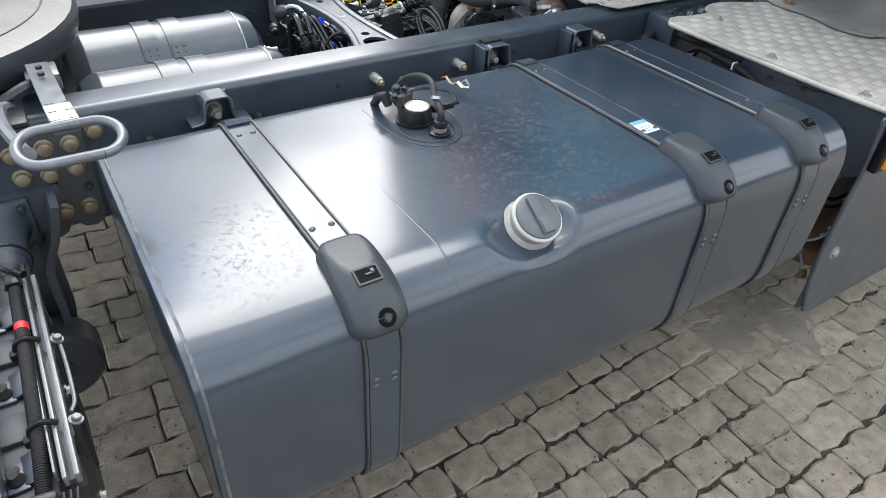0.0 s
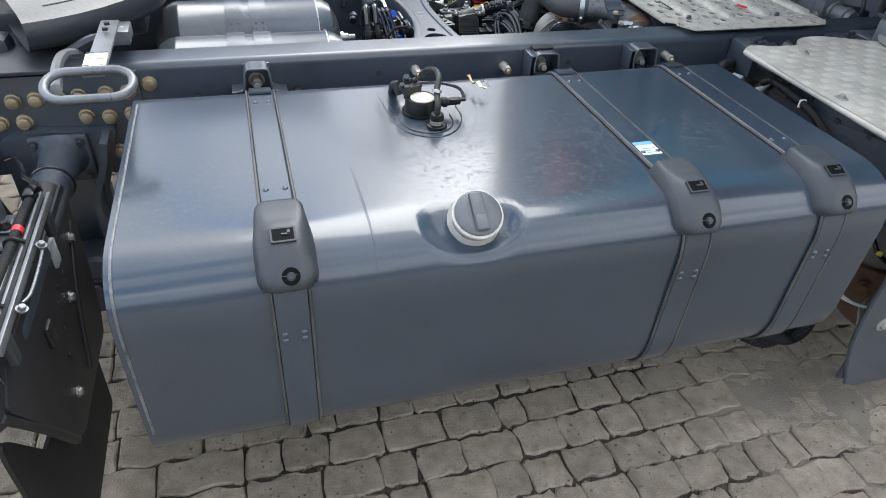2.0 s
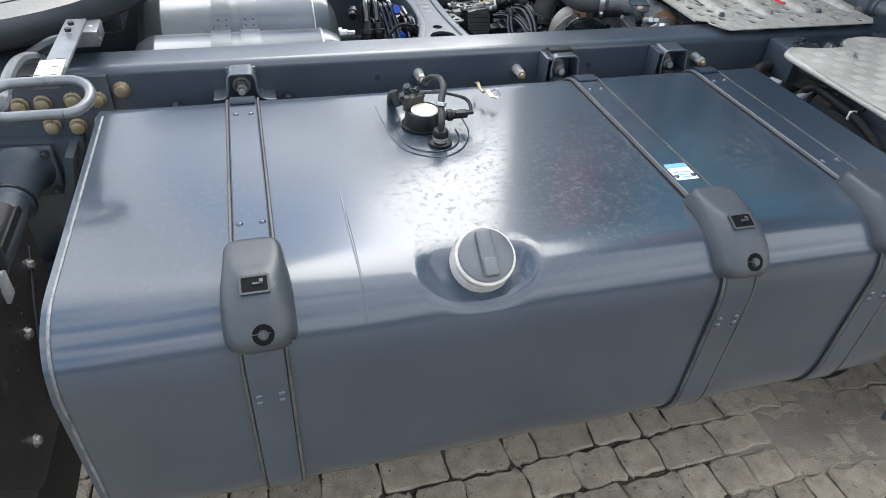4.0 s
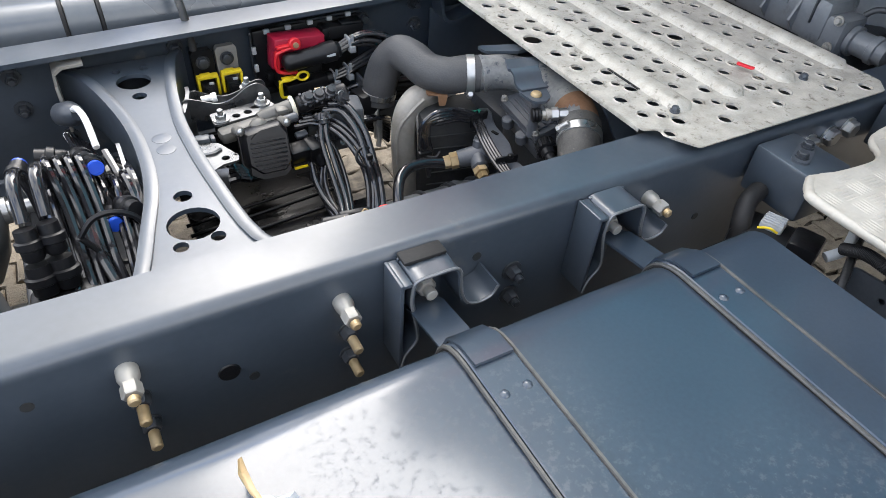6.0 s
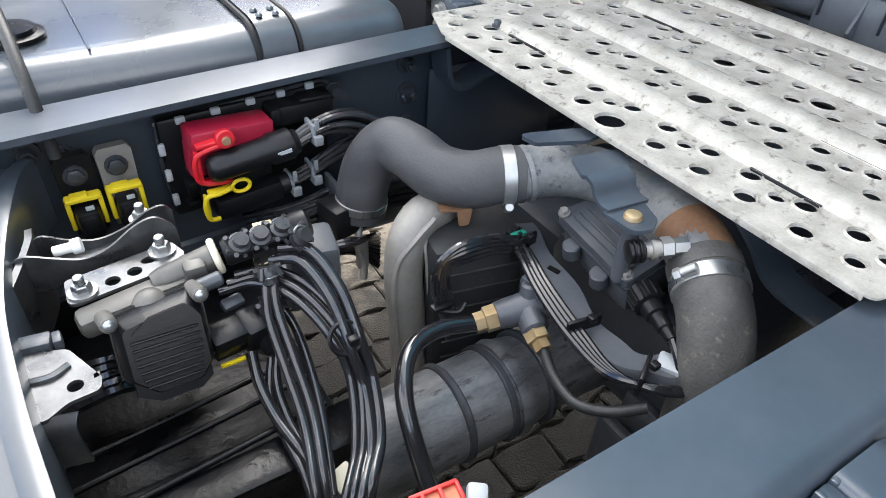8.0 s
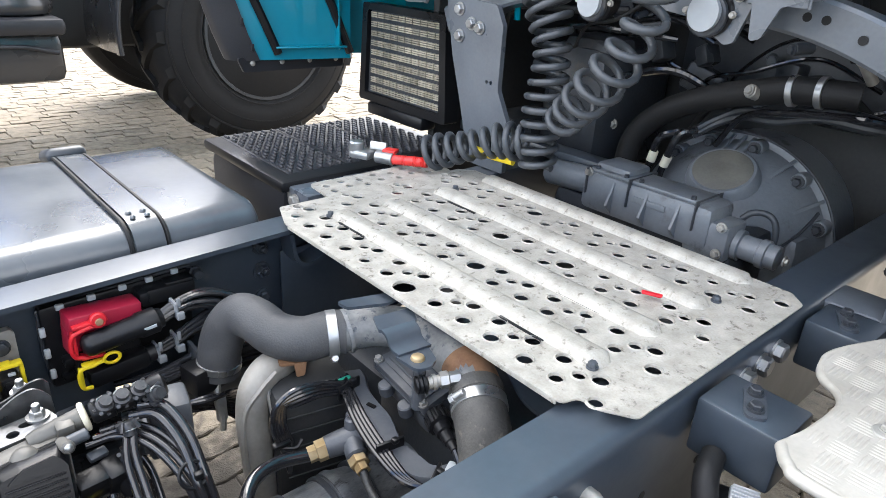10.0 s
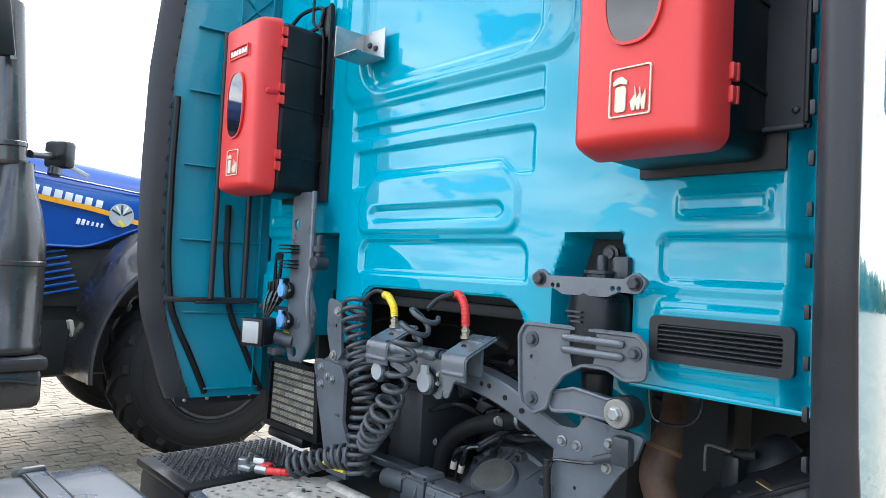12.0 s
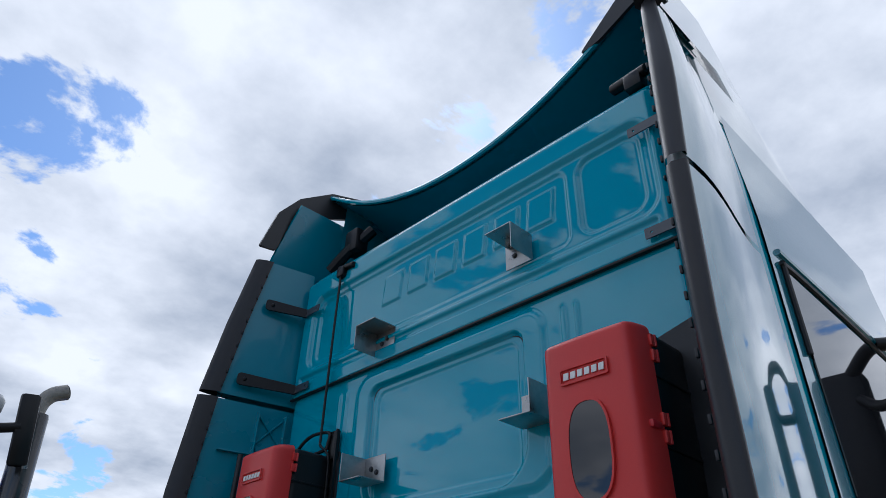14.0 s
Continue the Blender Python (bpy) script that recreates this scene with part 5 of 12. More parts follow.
# cab flank ahead of the deflectors, and roof
for s in (-1, 1):
    Y = (lambda d: -0.032 - d) if s < 0 else (lambda d: CY + d)
    side = lambda x, z: Vector((x, Y(1.205 - 0.03 * sstep(3.0, 3.6, z)), z))
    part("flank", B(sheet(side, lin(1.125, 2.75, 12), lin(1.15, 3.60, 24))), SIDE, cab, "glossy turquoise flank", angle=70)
    part("flank_groove", B(sheet(lambda x, z: Vector((x, Y(1.197 - 0.05 * sstep(3.0, 4.1, z)), z)), lin(0.965, 1.13, 4), lin(1.15, 3.55, 16))), TURQ, cab)
    # side window, its dark trim, door seams and grab bar
    fy = lambda d: Y(1.205 + d)
    part("side_window", B(plate(rounded([(1.25, 2.15), (2.5, 2.15), (2.5, 2.91), (1.23, 2.91)], 0.03), [], 0.004, axes((0, fy(0.004 if s < 0 else 0), 0), (1, 0, 0), (0, 0, 1)))), SMOKE, cab, "dark side window glass")
    part("window_trim", B(tube([(1.215, fy(0.006), 2.60), (1.215, fy(0.006), 2.90), (1.235, fy(0.006), 2.935), (1.6, fy(0.006), 2.945), (2.5, fy(0.006), 2.94)], 0.011, 8)), BLACK, cab)
    part("roof_rail", B(tube([(1.21, fy(0.002), 2.985), (1.8, fy(0.002), 2.99), (2.6, fy(0.002), 2.985)], 0.012, 8)), SIDE, cab)
    part("door_seam", B(box((1.55, fy(0.002), 1.64), (0.005, 0.006, 0.96), 0.001)), BLACK, cab)
    part("mirror_arm", B(tube([(2.22, fy(0.0), 2.98), (2.26, fy(0.07), 2.97), (2.30, fy(0.16), 2.90)], 0.030, 10), tube([(2.15, fy(0.0), 2.70), (2.22, fy(0.08), 2.72), (2.28, fy(0.15), 2.78)], 0.024, 10)), BLACK, cab)
    part("mirror_shell", B(box((2.33, fy(0.22), 2.62), (0.12, 0.22, 0.62), 0.05)), TRIM, cab)
part("front_wall", B(box((2.74, CY, 2.35), (0.05, 2.44, 2.5), 0.02)), TURQ, cab)
part("roof", B(sheet(lambda x, y: Vector((x, y, 3.66 - 0.12 * sstep(0.9, 1.2, abs(y - CY)))), lin(0.87, 2.7, 6), lin(CY - 1.18, CY + 1.18, 16))), TURQ, cab)


def roof_edge(y):
    d = abs(y - CY)
    return 3.965 + 0.30 * min(1.2, d) ** 2.1


def roof_spoiler():
    t = thing("roof_deflector", "large turquoise roof air deflector with a dipped trailing edge", "air deflector")
    n = 40

    def outer(u, y):
        return Vector((0.93 + 1.75 * u, y, roof_edge(y) * (1 - u ** 1.6) + 3.60 * u ** 1.6))
    ys = lin(CY - 1.17, CY + 1.215, n)
    part("shell", B(sheet(outer, lin(0, 1, 14), ys)), TURQ, t, angle=70)
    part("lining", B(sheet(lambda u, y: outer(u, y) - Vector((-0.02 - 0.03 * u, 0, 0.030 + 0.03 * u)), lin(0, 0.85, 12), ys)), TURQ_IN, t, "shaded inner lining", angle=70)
    part("lip", B(tube([outer(0, y) - Vector((0, 0, 0.014)) for y in ys], 0.015, 8, raw=True)), TURQ, t)
    for s in (-1, 1):
        Y = (lambda d: -0.032 - d) if s < 0 else (lambda d: CY + d)
        ed = lambda z: 0.50 + 0.30 * max(0, z - 3.74) ** 1.1
        side = lambda u, z: Vector((ed(z) + (1.25 - ed(z)) * u, Y(1.235 - 0.08 * (z - 3.73) / 0.6), z))
        part("cheek", B(sheet(side, lin(0.12, 1, 8), lin(3.735, 4.30 if s < 0 else 4.19, 12))), SIDE if s < 0 else TURQ, t, angle=70)
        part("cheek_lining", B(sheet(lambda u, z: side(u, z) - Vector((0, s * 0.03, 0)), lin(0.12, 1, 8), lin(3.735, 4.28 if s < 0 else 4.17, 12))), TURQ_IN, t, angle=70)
        if s < 0:
            part("corner_fin", B(plate(rounded([(-0.745, 4.150), (-0.90, 4.285), (-1.06, 4.42), (-1.245, 4.47), (-1.245, 4.33), (-1.02, 4.24), (-0.86, 4.165)], 0.012), [], 0.016, axes((0.915, 0, 0), (0, 1, 0), (0, 0, 1)))), TRIM, t, "black corner fin above the trailing edge")
            part("cheek_edge", B(tube([(ed(z) + 0.06, Y(1.222 - 0.08 * (z - 3.73) / 0.6), z) for z in lin(3.735, 4.10, 10)] + [(0.70, Y(1.17), 4.23), (0.84, Y(1.12), 4.285), (0.95, Y(1.06), 4.30)], lambda f: 0.055 - 0.035 * f, 8)), TRIM, t, "dark rubber edge")
        def flare(x, v):
            q = max(0.0, (x - 0.93) / 1.75)
            top = min(4.33, 4.38 * (1 - q ** 1.6) + 3.60 * q ** 1.6)
            return Vector((x, Y(1.175 - 0.07 * v), 3.55 + (max(3.56, top) - 3.55) * v))
        part("flare_panel", B(sheet(flare, lin(1.0, 2.68, 20), lin(0, 1, 8))), SIDE, t, "glossy turquoise side of the roof deflector", angle=70)
        if s > 0:
            # wide black capping that rises over the corner
            part("corner_cap", B(plate(rounded([(0.493, 3.80), (0.60, 3.815), (0.665, 4.05), (0.90, 4.20), (1.18, 4.33), (1.18, 4.50), (0.93, 4.42), (0.70, 4.25), (0.575, 4.08)], 0.012), [], 0.02, axes((0, Y(1.215), 0), (1, 0, 0), (0, 0, 1)))), TRIM, t, "wide black corner capping")
            part("brace", B(tube([(0.90, Y(1.05), 3.74), (0.93, Y(0.93), 3.84), (1.0, Y(0.80), 3.97)], 0.035, 8), box((0.96, Y(0.90), 3.90), (0.10, 0.12, 0.16), 0.02)), BLACK, t)
            continue
        part("corner_strip", B(plate(rounded([(0.50, 3.735), (0.63, 3.735), (0.68, 3.98), (0.77, 4.13), (1.02, 4.20), (1.02, 4.295), (0.80, 4.285), (0.66, 4.20), (0.57, 4.0)], 0.02), [], 0.014, axes((0, Y(1.245 if s < 0 else 1.20), 0), (1, 0, 0), (0, 0, 1)))), TRIM, t, "dark rubber corner strip")
        for k in range(4):
            part("stiffener", B(box((0.78, Y(1.19), 3.78 + 0.05 * k), (0.36, 0.02, 0.006), 0.002)), TURQ_IN, t)
        for k in range(4):
            part("stiffener", B(box((0.64 + 0.09 * k, Y(1.19), 3.86), (0.006, 0.02, 0.2), 0.002)), TURQ_IN, t)
        part("hinge", B(box((0.86, Y(0.98), 3.72), (0.07, 0.08, 0.08), 0.015), cyl((0.84, Y(1.05), 3.74), (0.90, Y(0.86), 3.80), 0.025, 10, 0.004)), BLACK, t)
    return t


roof_spoiler()


# ---------------------------------------------------------------- extinguisher boxes on the rear wall
def extinguisher_box():
    t = thing("extinguisher_box", "red plastic extinguisher box with smoked window on a black body", "extinguisher box", "extinguisher boxes on the cab wall")
    # built about its own centre: front towards -x
    bm = bmesh.new()
    n, m = 28, 44
    W, H, D = 0.158, 0.342, 0.085
    rows = []
    for j in range(m + 1):
        v = -1 + 2 * j / m
        row = []
        for i in range(n + 1):
            u = -1 + 2 * i / n
            su, sv = math.copysign(1 - (1 - abs(u)) ** 1.9, u), math.copysign(1 - (1 - abs(v)) ** 1.7, v)
            y, z = su * W, sv * H
            d = rbox(y, z, -W, W, -H, H, 0.035)
            x = -D * (1 - max(0, min(1, 1 + (d + 0.0) / 0.034)) ** 3) if d < 0 else 0
            x += -0.012 * (1 - (y / W) ** 2) if d < -0.034 else -0.012 * (1 - (y / W) ** 2) * max(0, -d / 0.034)
            cy = max(-W + 0.035, min(W - 0.035, y)); cz = max(-H + 0.035, min(H - 0.035, z))
            q = Vector((y - cy, z - cz))
            if q.length > 0.035:
                q = q.normalized() * 0.035
            row.append(bm.verts.new((x, cy + q.x, cz + q.y)))
        rows.append(row)
    for a, b in zip(rows, rows[1:]):
        for i in range(n):
            bm.faces.new((a[i], a[i + 1], b[i + 1], b[i]))
    bmesh.ops.remove_doubles(bm, verts=bm.verts, dist=0.0002)
    lid = part("lid", bm, RED, t, angle=60)
    F = -D - 0.011
    # smoked oval window
    ov = [(0.062 * math.copysign(abs(math.cos(a)) ** 0.75, math.cos(a)), 0.125 * math.copysign(abs(math.sin(a)) ** 0.75, math.sin(a))) for a in [2 * math.pi * k / 36 for k in range(36)]]
    ov2 = [(a * 1.09, b * 1.05) for a, b in ov]
    fx = axes((F - 0.002, 0, 0), (0, -1, 0), (0, 0, 1))
    part("window", B(plate(ov, [], 0.005, fx)), SMOKE, lid, "smoked oval window")
    part("window_rim", B(plate(ov2, [ov], 0.007, fx)), RED, lid)
    # name plate: raised frame with pale bars
    o = 0.208
    fr = lambda a, b, c, d: rounded([(a, c), (b, c), (b, d), (a, d)], 0.006)
    part("name_frame", B(plate(fr(-0.078, 0.078, o - 0.024, o + 0.024), [fr(-0.073, 0.073, o - 0.019, o + 0.019)], 0.005, fx)), RED, lid)
    for i in range(6):
        c = -0.0575 + i * 0.023
        part("name_block", B(plate([(c - 0.009, o - 0.010), (c + 0.007, o - 0.010), (c + 0.009, o + 0.010), (c - 0.007, o + 0.010)], [], 0.003, fx)), WHITE, lid)
    # fire extinguisher sign: pale outlined square with extinguisher and flames
    o = -0.225
    sg = part("sign", B(plate(fr(-0.046, 0.046, o - 0.050, o + 0.050), [fr(-0.043, 0.043, o - 0.047, o + 0.047)], 0.003, fx)), CREAM, lid, "pale extinguisher sign outline")
    part("sign_bottle", B(plate(rounded([(-0.032, o - 0.040), (-0.008, o - 0.040), (-0.008, o + 0.012), (-0.032, o + 0.012)], 0.008, 5), [], 0.003, fx)), CREAM, sg)
    part("sign_nozzle", B(plate([(-0.036, o + 0.014), (-0.022, o + 0.018), (-0.006, o + 0.014), (-0.006, o + 0.022), (-0.018, o + 0.032), (-0.028, o + 0.030), (-0.038, o + 0.022)], [], 0.003, fx)), CREAM, sg)
    for k in range(3):
        part("sign_flame", B(plate([(0.006 + 0.011 * k, o - 0.040), (0.012 + 0.011 * k, o - 0.040), (0.016 + 0.010 * k, o - 0.012), (0.010 + 0.012 * k, o + 0.012 - 0.006 * k), (0.012 + 0.010 * k, o - 0.008), (0.002 + 0.011 * k, o - 0.022)], [], 0.003, fx)), CREAM, sg)
    # black body with ribs, hinges and latches
    body = part("body", B(box((0.105, 0, 0), (0.215, 0.305, 0.665), 0.03, None, 3)), BLACK, t, "black plastic box body")
    for z in (-0.19, 0.0, 0.19):
        for s in (-1, 1):
            part("rib", B(box((0.105, s * 0.153, z), (0.20, 0.006, 0.010), 0.002)), BLACK, body)
    for z in (-0.235, -0.19, 0.02, 0.065, 0.24, 0.285):
        part("hinge", B(box((0.005, -0.160, z), (0.028, 0.012, 0.034), 0.004), cyl((0.012, -0.163, z - 0.017), (0.012, -0.163, z + 0.017), 0.006, 8)), RED, lid)
    part("finger_notch", B(box((-0.03, -0.150, 0.045), (0.05, 0.02, 0.022), 0.006)), REDC, lid)
    for z in (0.13, -0.16):
        part("latch", B(box((-0.002, 0.160, z), (0.030, 0.010, 0.040), 0.004)), BLACK, lid)
    part("mount_rail", B(box((0.215, -0.02, 0), (0.012, 0.34, 0.70), 0.004)), TRIM, t)
    return t


eb = extinguisher_box()
eb.matrix_world = pose(0.598, -0.873, 2.218)
eb2 = copy_thing(eb, pose(0.598, 0.850, 2.222, 0, 0, 0))
tagged(eb2, "red plastic extinguisher box with black body beside the far deflector")
# dark mounting panel behind the near box
mp = thing("dark_panel", "flat dark mounting panel behind the red box", "panel")
part("panel_sheet", B(plate(rounded([(-1.112, 1.945), (-0.70, 1.945), (-0.70, 2.53), (-1.112, 2.64)], 0.01), [], 0.012, axes((0.786, 0, 0), (0, 1, 0), (0, 0, 1)))), TRIM, mp)
part("lower_fold", B(box((0.780, -0.906, 1.948), (0.020, 0.40, 0.010), 0.003)), TRIM, mp)
part("side_fold", B(box((0.780, -1.108, 2.285), (0.020, 0.010, 0.66), 0.003)), TRIM, mp)
for y_, z_ in ((-1.085, 1.985), (-1.085, 2.56), (-0.73, 1.985)):
    part("screw", B(dome((0.783, y_, z_), (-1, 0, 0), 0.008, 0.005)), CASTD, mp)


# ---------------------------------------------------------------- angle brackets on the wall
def angle_bracket(y, z, s, side_up, label):
    """Galvanised angle: a horizontal leg standing out from the wall and an upright leg at its end."""
    t = thing("angle_bracket", label, "bracket", "angle brackets on the cab wall")
    w, d, h = 0.135, 0.13, 0.115
    part("leg", B(box((CX - 0.012 - d / 2, y, z), (d, w, 0.005), 0.0015)), STEEL, t)
    part("upright", B(box((CX - 0.012 - d / 2, y + s * (w / 2 - 0.0025), z + side_up * h / 2), (d, 0.005, h), 0.0015)), STEEL, t)
    part("wall_leg", B(box((CX - 0.014, y, z + side_up * h / 2), (0.005, w, h), 0.0015)), STEEL, t)
    for q in (-0.03, 0.03):
        part("bolt", B(*hexbolt((CX - 0.0165, y + q * 0.6, z + side_up * (0.055 + q * 0.3)), (-1, 0, 0), 0.009, 0.006, 1.3)), CASTD, t)
    return t


angle_bracket(0.395, 3.085, 1, -1, "small galvanised angle bracket under the roof emblem")
angle_bracket(0.40, 2.385, 1, 1, "small galvanised angle bracket beside the window blank")
angle_bracket(-0.470, 2.445, -1, 1, "small galvanised angle bracket near the red box")
angle_bracket(-0.42, 3.215, -1, -1, "small galvanised angle bracket below the roof emblem")

# stay rod with latch beside the far box
sr = thing("stay_rod", "thin black stay rod hanging from the roof seam", "rod")
part("rod", B(tube([(0.79, 0.80, 3.56), (0.785, 0.795, 3.2), (0.775, 0.775, 2.68), (0.772, 0.765, 2.61), (0.775, 0.72, 2.575), (0.782, 0.70, 2.52), (0.785, 0.695, 2.30)], 0.0065, 8)), BLACK, sr)
part("top_clamp", B(box((0.80, 0.80, 3.565), (0.05, 0.06, 0.06), 0.012), cyl((0.80, 0.83, 3.60), (0.80, 0.70, 3.58), 0.018, 10, 0.003)), BLACK, sr)
lt = thing("latch_frame", "black metal latch frame above the far red box", "latch")
part("frame_loop", B(tube([(0.78, 0.72, 2.60), (0.78, 0.72, 2.66), (0.77, 0.86, 2.665), (0.76, 0.95, 2.60), (0.76, 0.93, 2.57), (0.775, 0.74, 2.58), (0.78, 0.72, 2.60)], 0.008, 8)), BLACK, lt)
part("latch_plate", B(box((0.795, 0.69, 2.60), (0.02, 0.06, 0.13), 0.004), box((0.79, 0.665, 2.42), (0.014, 0.012, 0.5), 0.003)), BLACK, lt)

# ---------------------------------------------------------------- cab rear suspension, near side
sp = thing("cab_air_spring", "black cab air spring in its pocket with steel brackets", "air spring")
part("bellows", B(lathe((0.815, -0.625, 1.385), (0.815, -0.625, 3), [(0, 0.060), (0.012, 0.078), (0.05, 0.083), (0.17, 0.083), (0.198, 0.077), (0.206, 0.06)], 32)), BLACK, sp)
for i in range(3):
    part("print_bar", B(box((0.7285, -0.602 - 0.004 * i, 1.535 - i * 0.012), (0.003, 0.052 - 0.008 * i, 0.005), 0, (0, 0, -9))), COVER, sp)
part("piston", B(lathe((0.815, -0.625, 1.26), (0.815, -0.625, 3), [(0, 0.032), (0.01, 0.038), (0.12, 0.040), (0.13, 0.05)], 22)), BLACK, sp)
part("top_stud", B(lathe((0.815, -0.625, 1.59), (0.815, -0.625, 3), [(0, 0.05), (0.02, 0.05), (0.022, 0.038), (0.04, 0.038), (0.042, 0.045), (0.05, 0.045), (0.052, 0.014), (0.085, 0.014), (0.09, 0.010)], 20)), CASTD, sp)
for y in (-0.60, -0.69):
    part("pocket_bolt", B(lathe((0.90, y, 1.688), (0.7, y, 1.688), [(0, 0.024), (0.01, 0.024), (0.012, 0.016), (0.02, 0.015)], 14)), CASTD, sp)
part("top_casting", B(box((0.83, -0.68, 1.635), (0.05, 0.05, 0.09), 0.012), box((0.82, -0.625, 1.598), (0.06, 0.17, 0.02), 0.005)), CASTD, sp)
bar = rounded([(-0.485, 1.640), (-0.515, 1.622), (-0.735, 1.622), (-0.765, 1.640), (-0.795, 1.618), (-0.775, 1.588), (-0.72, 1.590), (-0.69, 1.576), (-0.56, 1.576), (-0.53, 1.590), (-0.475, 1.588), (-0.455, 1.618)], 0.012, 3)
part("cross_plate", B(plate(bar, [circle(y, 1.598, 0.0065, 10) for y in (-0.545, -0.528, -0.705, -0.722)], 0.016, axes((0.738, 0, 0), (0, 1, 0), (0, 0, 1)))), CABST, sp)
for y in (-0.487, -0.765):
    part("bolt", B(*hexbolt((0.738, y, 1.613), (-1, 0, 0), 0.0155, 0.014, 1.25)), CASTD, sp)

hb = thing("hinge_plate", "blue-grey pressed steel hinge plate with two raised beads", "hinge plate")
outl = rounded([(-0.445, 1.492), (-0.775, 1.492), (-0.800, 1.470), (-0.800, 1.395), (-0.745, 1.385), (-0.70, 1.405), (-0.63, 1.405), (-0.575, 1.375), (-0.535, 1.325), (-0.525, 1.283), (-0.485, 1.262), (-0.445, 1.275), (-0.436, 1.31), (-0.425, 1.46)], [0.02, 0.02, 0.02, 0.02, 0.03, 0.03, 0.05, 0.05, 0.03, 0.02, 0.02, 0.02, 0.02, 0.02], 4)
hx = axes((0.742, 0, 0), (0, 1, 0), (0, 0, 1))
part("sheet", B(plate(outl, [circle(-0.468, 1.405, 0.006, 8)], 0.010, hx)), CABST, hb, angle=30)
part("rim", B(tube([(0.740, y, z) for y, z in outl] + [(0.740, *outl[0])], 0.006, 6, raw=True)), CABST, hb)
for z in (1.468, 1.438):
    part("bead", B(tube([(0.737, -0.575, z), (0.733, -0.59, z), (0.733, -0.72, z), (0.737, -0.735, z)], lambda f: 0.010 * min(1, 6 * f + 0.3, 6 * (1 - f) + 0.3), 10)), CABST, hb)
for y, z, r in ((-0.468, 1.452, 0.014), (-0.770, 1.450, 0.012), (-0.475, 1.297, 0.013)):
    part("bolt", B(*hexbolt((0.741, y, z), (-1, 0, 0), r, 0.012, 1.5)), CAST, hb)

DISCM = mat("dusty_disc", (0.20, 0.19, 0.165), (0.30, 0.285, 0.25), 0.6, big=40, fine=220, bump=0.25)
ar = thing("link_arm", "blue-grey pressed steel link arm with round rubber bushing", "link arm")
arm = rounded([(-0.52, 1.318), (-0.60, 1.342), (-0.70, 1.330), (-0.755, 1.345), (-0.765, 1.29), (-0.70, 1.283), (-0.60, 1.285), (-0.53, 1.272)], 0.02, 3)
part("arm", B(plate(arm, [], 0.035, axes((0.752, 0, 0), (0, 1, 0), (0, 0, 1)))), CABST, ar)
part("arm_rim", B(tube([(0.750, y, z) for y, z in arm] + [(0.750, *arm[0])], 0.005, 6, raw=True)), CABST, ar)
part("bushing", B(cyl((0.800, -0.735, 1.306), (0.735, -0.735, 1.306), 0.039, 28, 0.006)), RUBBER, ar, "black rubber bushing")
part("bush_disc", B(cyl((0.738, -0.735, 1.306), (0.726, -0.735, 1.306), 0.034, 26, 0.003)), DISCM, ar, "dusty tan steel disc")
part("bolt", B(*hexbolt((0.726, -0.735, 1.306), (-1, 0, 0), 0.016, 0.012, 1.2)), STEEL, ar)

tw = thing("cab_support_tower", "blue-grey steel cab support bracket standing on the chassis rail", "support bracket")
tow = rounded([(-0.535, 1.235), (-0.60, 1.238), (-0.62, 1.275), (-0.70, 1.265), (-0.785, 1.255), (-0.765, 1.20), (-0.725, 1.155), (-0.68, 1.09), (-0.635, 1.00), (-0.60, 0.965), (-0.595, 0.90), (-0.515, 0.90), (-0.512, 0.98), (-0.522, 1.06)], [0.015, 0.03, 0.02, 0.01, 0.01, 0.01, 0.02, 0.04, 0.04, 0.03, 0.005, 0.005, 0.03, 0.02], 4)
part("web", B(plate(tow, [circle(-0.60, 1.09, 0.005, 8), circle(-0.578, 1.02, 0.005, 8)], 0.012, axes((0.772, 0, 0), (0, 1, 0), (0, 0, 1)))), CABST, tw)
part("gusset", B(plate(rounded([(0.786, 1.02), (0.87, 1.00), (0.87, 0.86), (0.786, 0.86)], 0.01), [], 0.010, axes((0, -0.512, 0), (1, 0, 0), (0, 0, 1)))), CABST, tw)
part("foot", B(box((0.812, -0.552, 0.868), (0.085, 0.082, 0.10), 0.006), box((0.825, -0.47, 0.80), (0.10, 0.10, 0.10), 0.006)), CABST, tw)
part("arch_rib", B(tube([(0.79, -0.60, 0.94), (0.79, -0.62, 0.985), (0.80, -0.66, 1.01), (0.83, -0.70, 1.015)], 0.014, 8)), CABST, tw)
part("strap", B(box((0.80, -0.555, 0.928), (0.075, 0.105, 0.012), 0.003)), COVER, tw, "grey plastic cable strap")
for y, z, m in ((-0.557, 1.200, STEEL), (-0.603, 1.197, STEEL), (-0.690, 1.163, CREAM), (-0.695, 1.222, STEEL)):
    part("bolt", B(*hexbolt((0.771, y, z), (-1, 0, 0), 0.0100, 0.010, 1.4)), m if m is STEEL else ZINC, tw)
part("sensor", B(box((0.765, -0.735, 1.215), (0.035, 0.05, 0.07), 0.010), cyl((0.765, -0.72, 1.20), (0.75, -0.665, 1.178), 0.011, 10, 0.002)), CASTD, tw)
part("cable", B(tube([(0.762, -0.705, 1.195), (0.752, -0.66, 1.170), (0.750, -0.60, 1.160), (0.752, -0.548, 1.150), (0.752, -0.528, 1.120)], 0.0045, 8)), CABLE, tw)
part("sleeve", B(tube([(0.752, -0.527, 1.150), (0.752, -0.527, 1.10), (0.756, -0.53, 1.02), (0.762, -0.51, 0.97), (0.775, -0.50, 0.93)], 0.0095, 10, 14, False, 0.14)), RUBBER, tw)

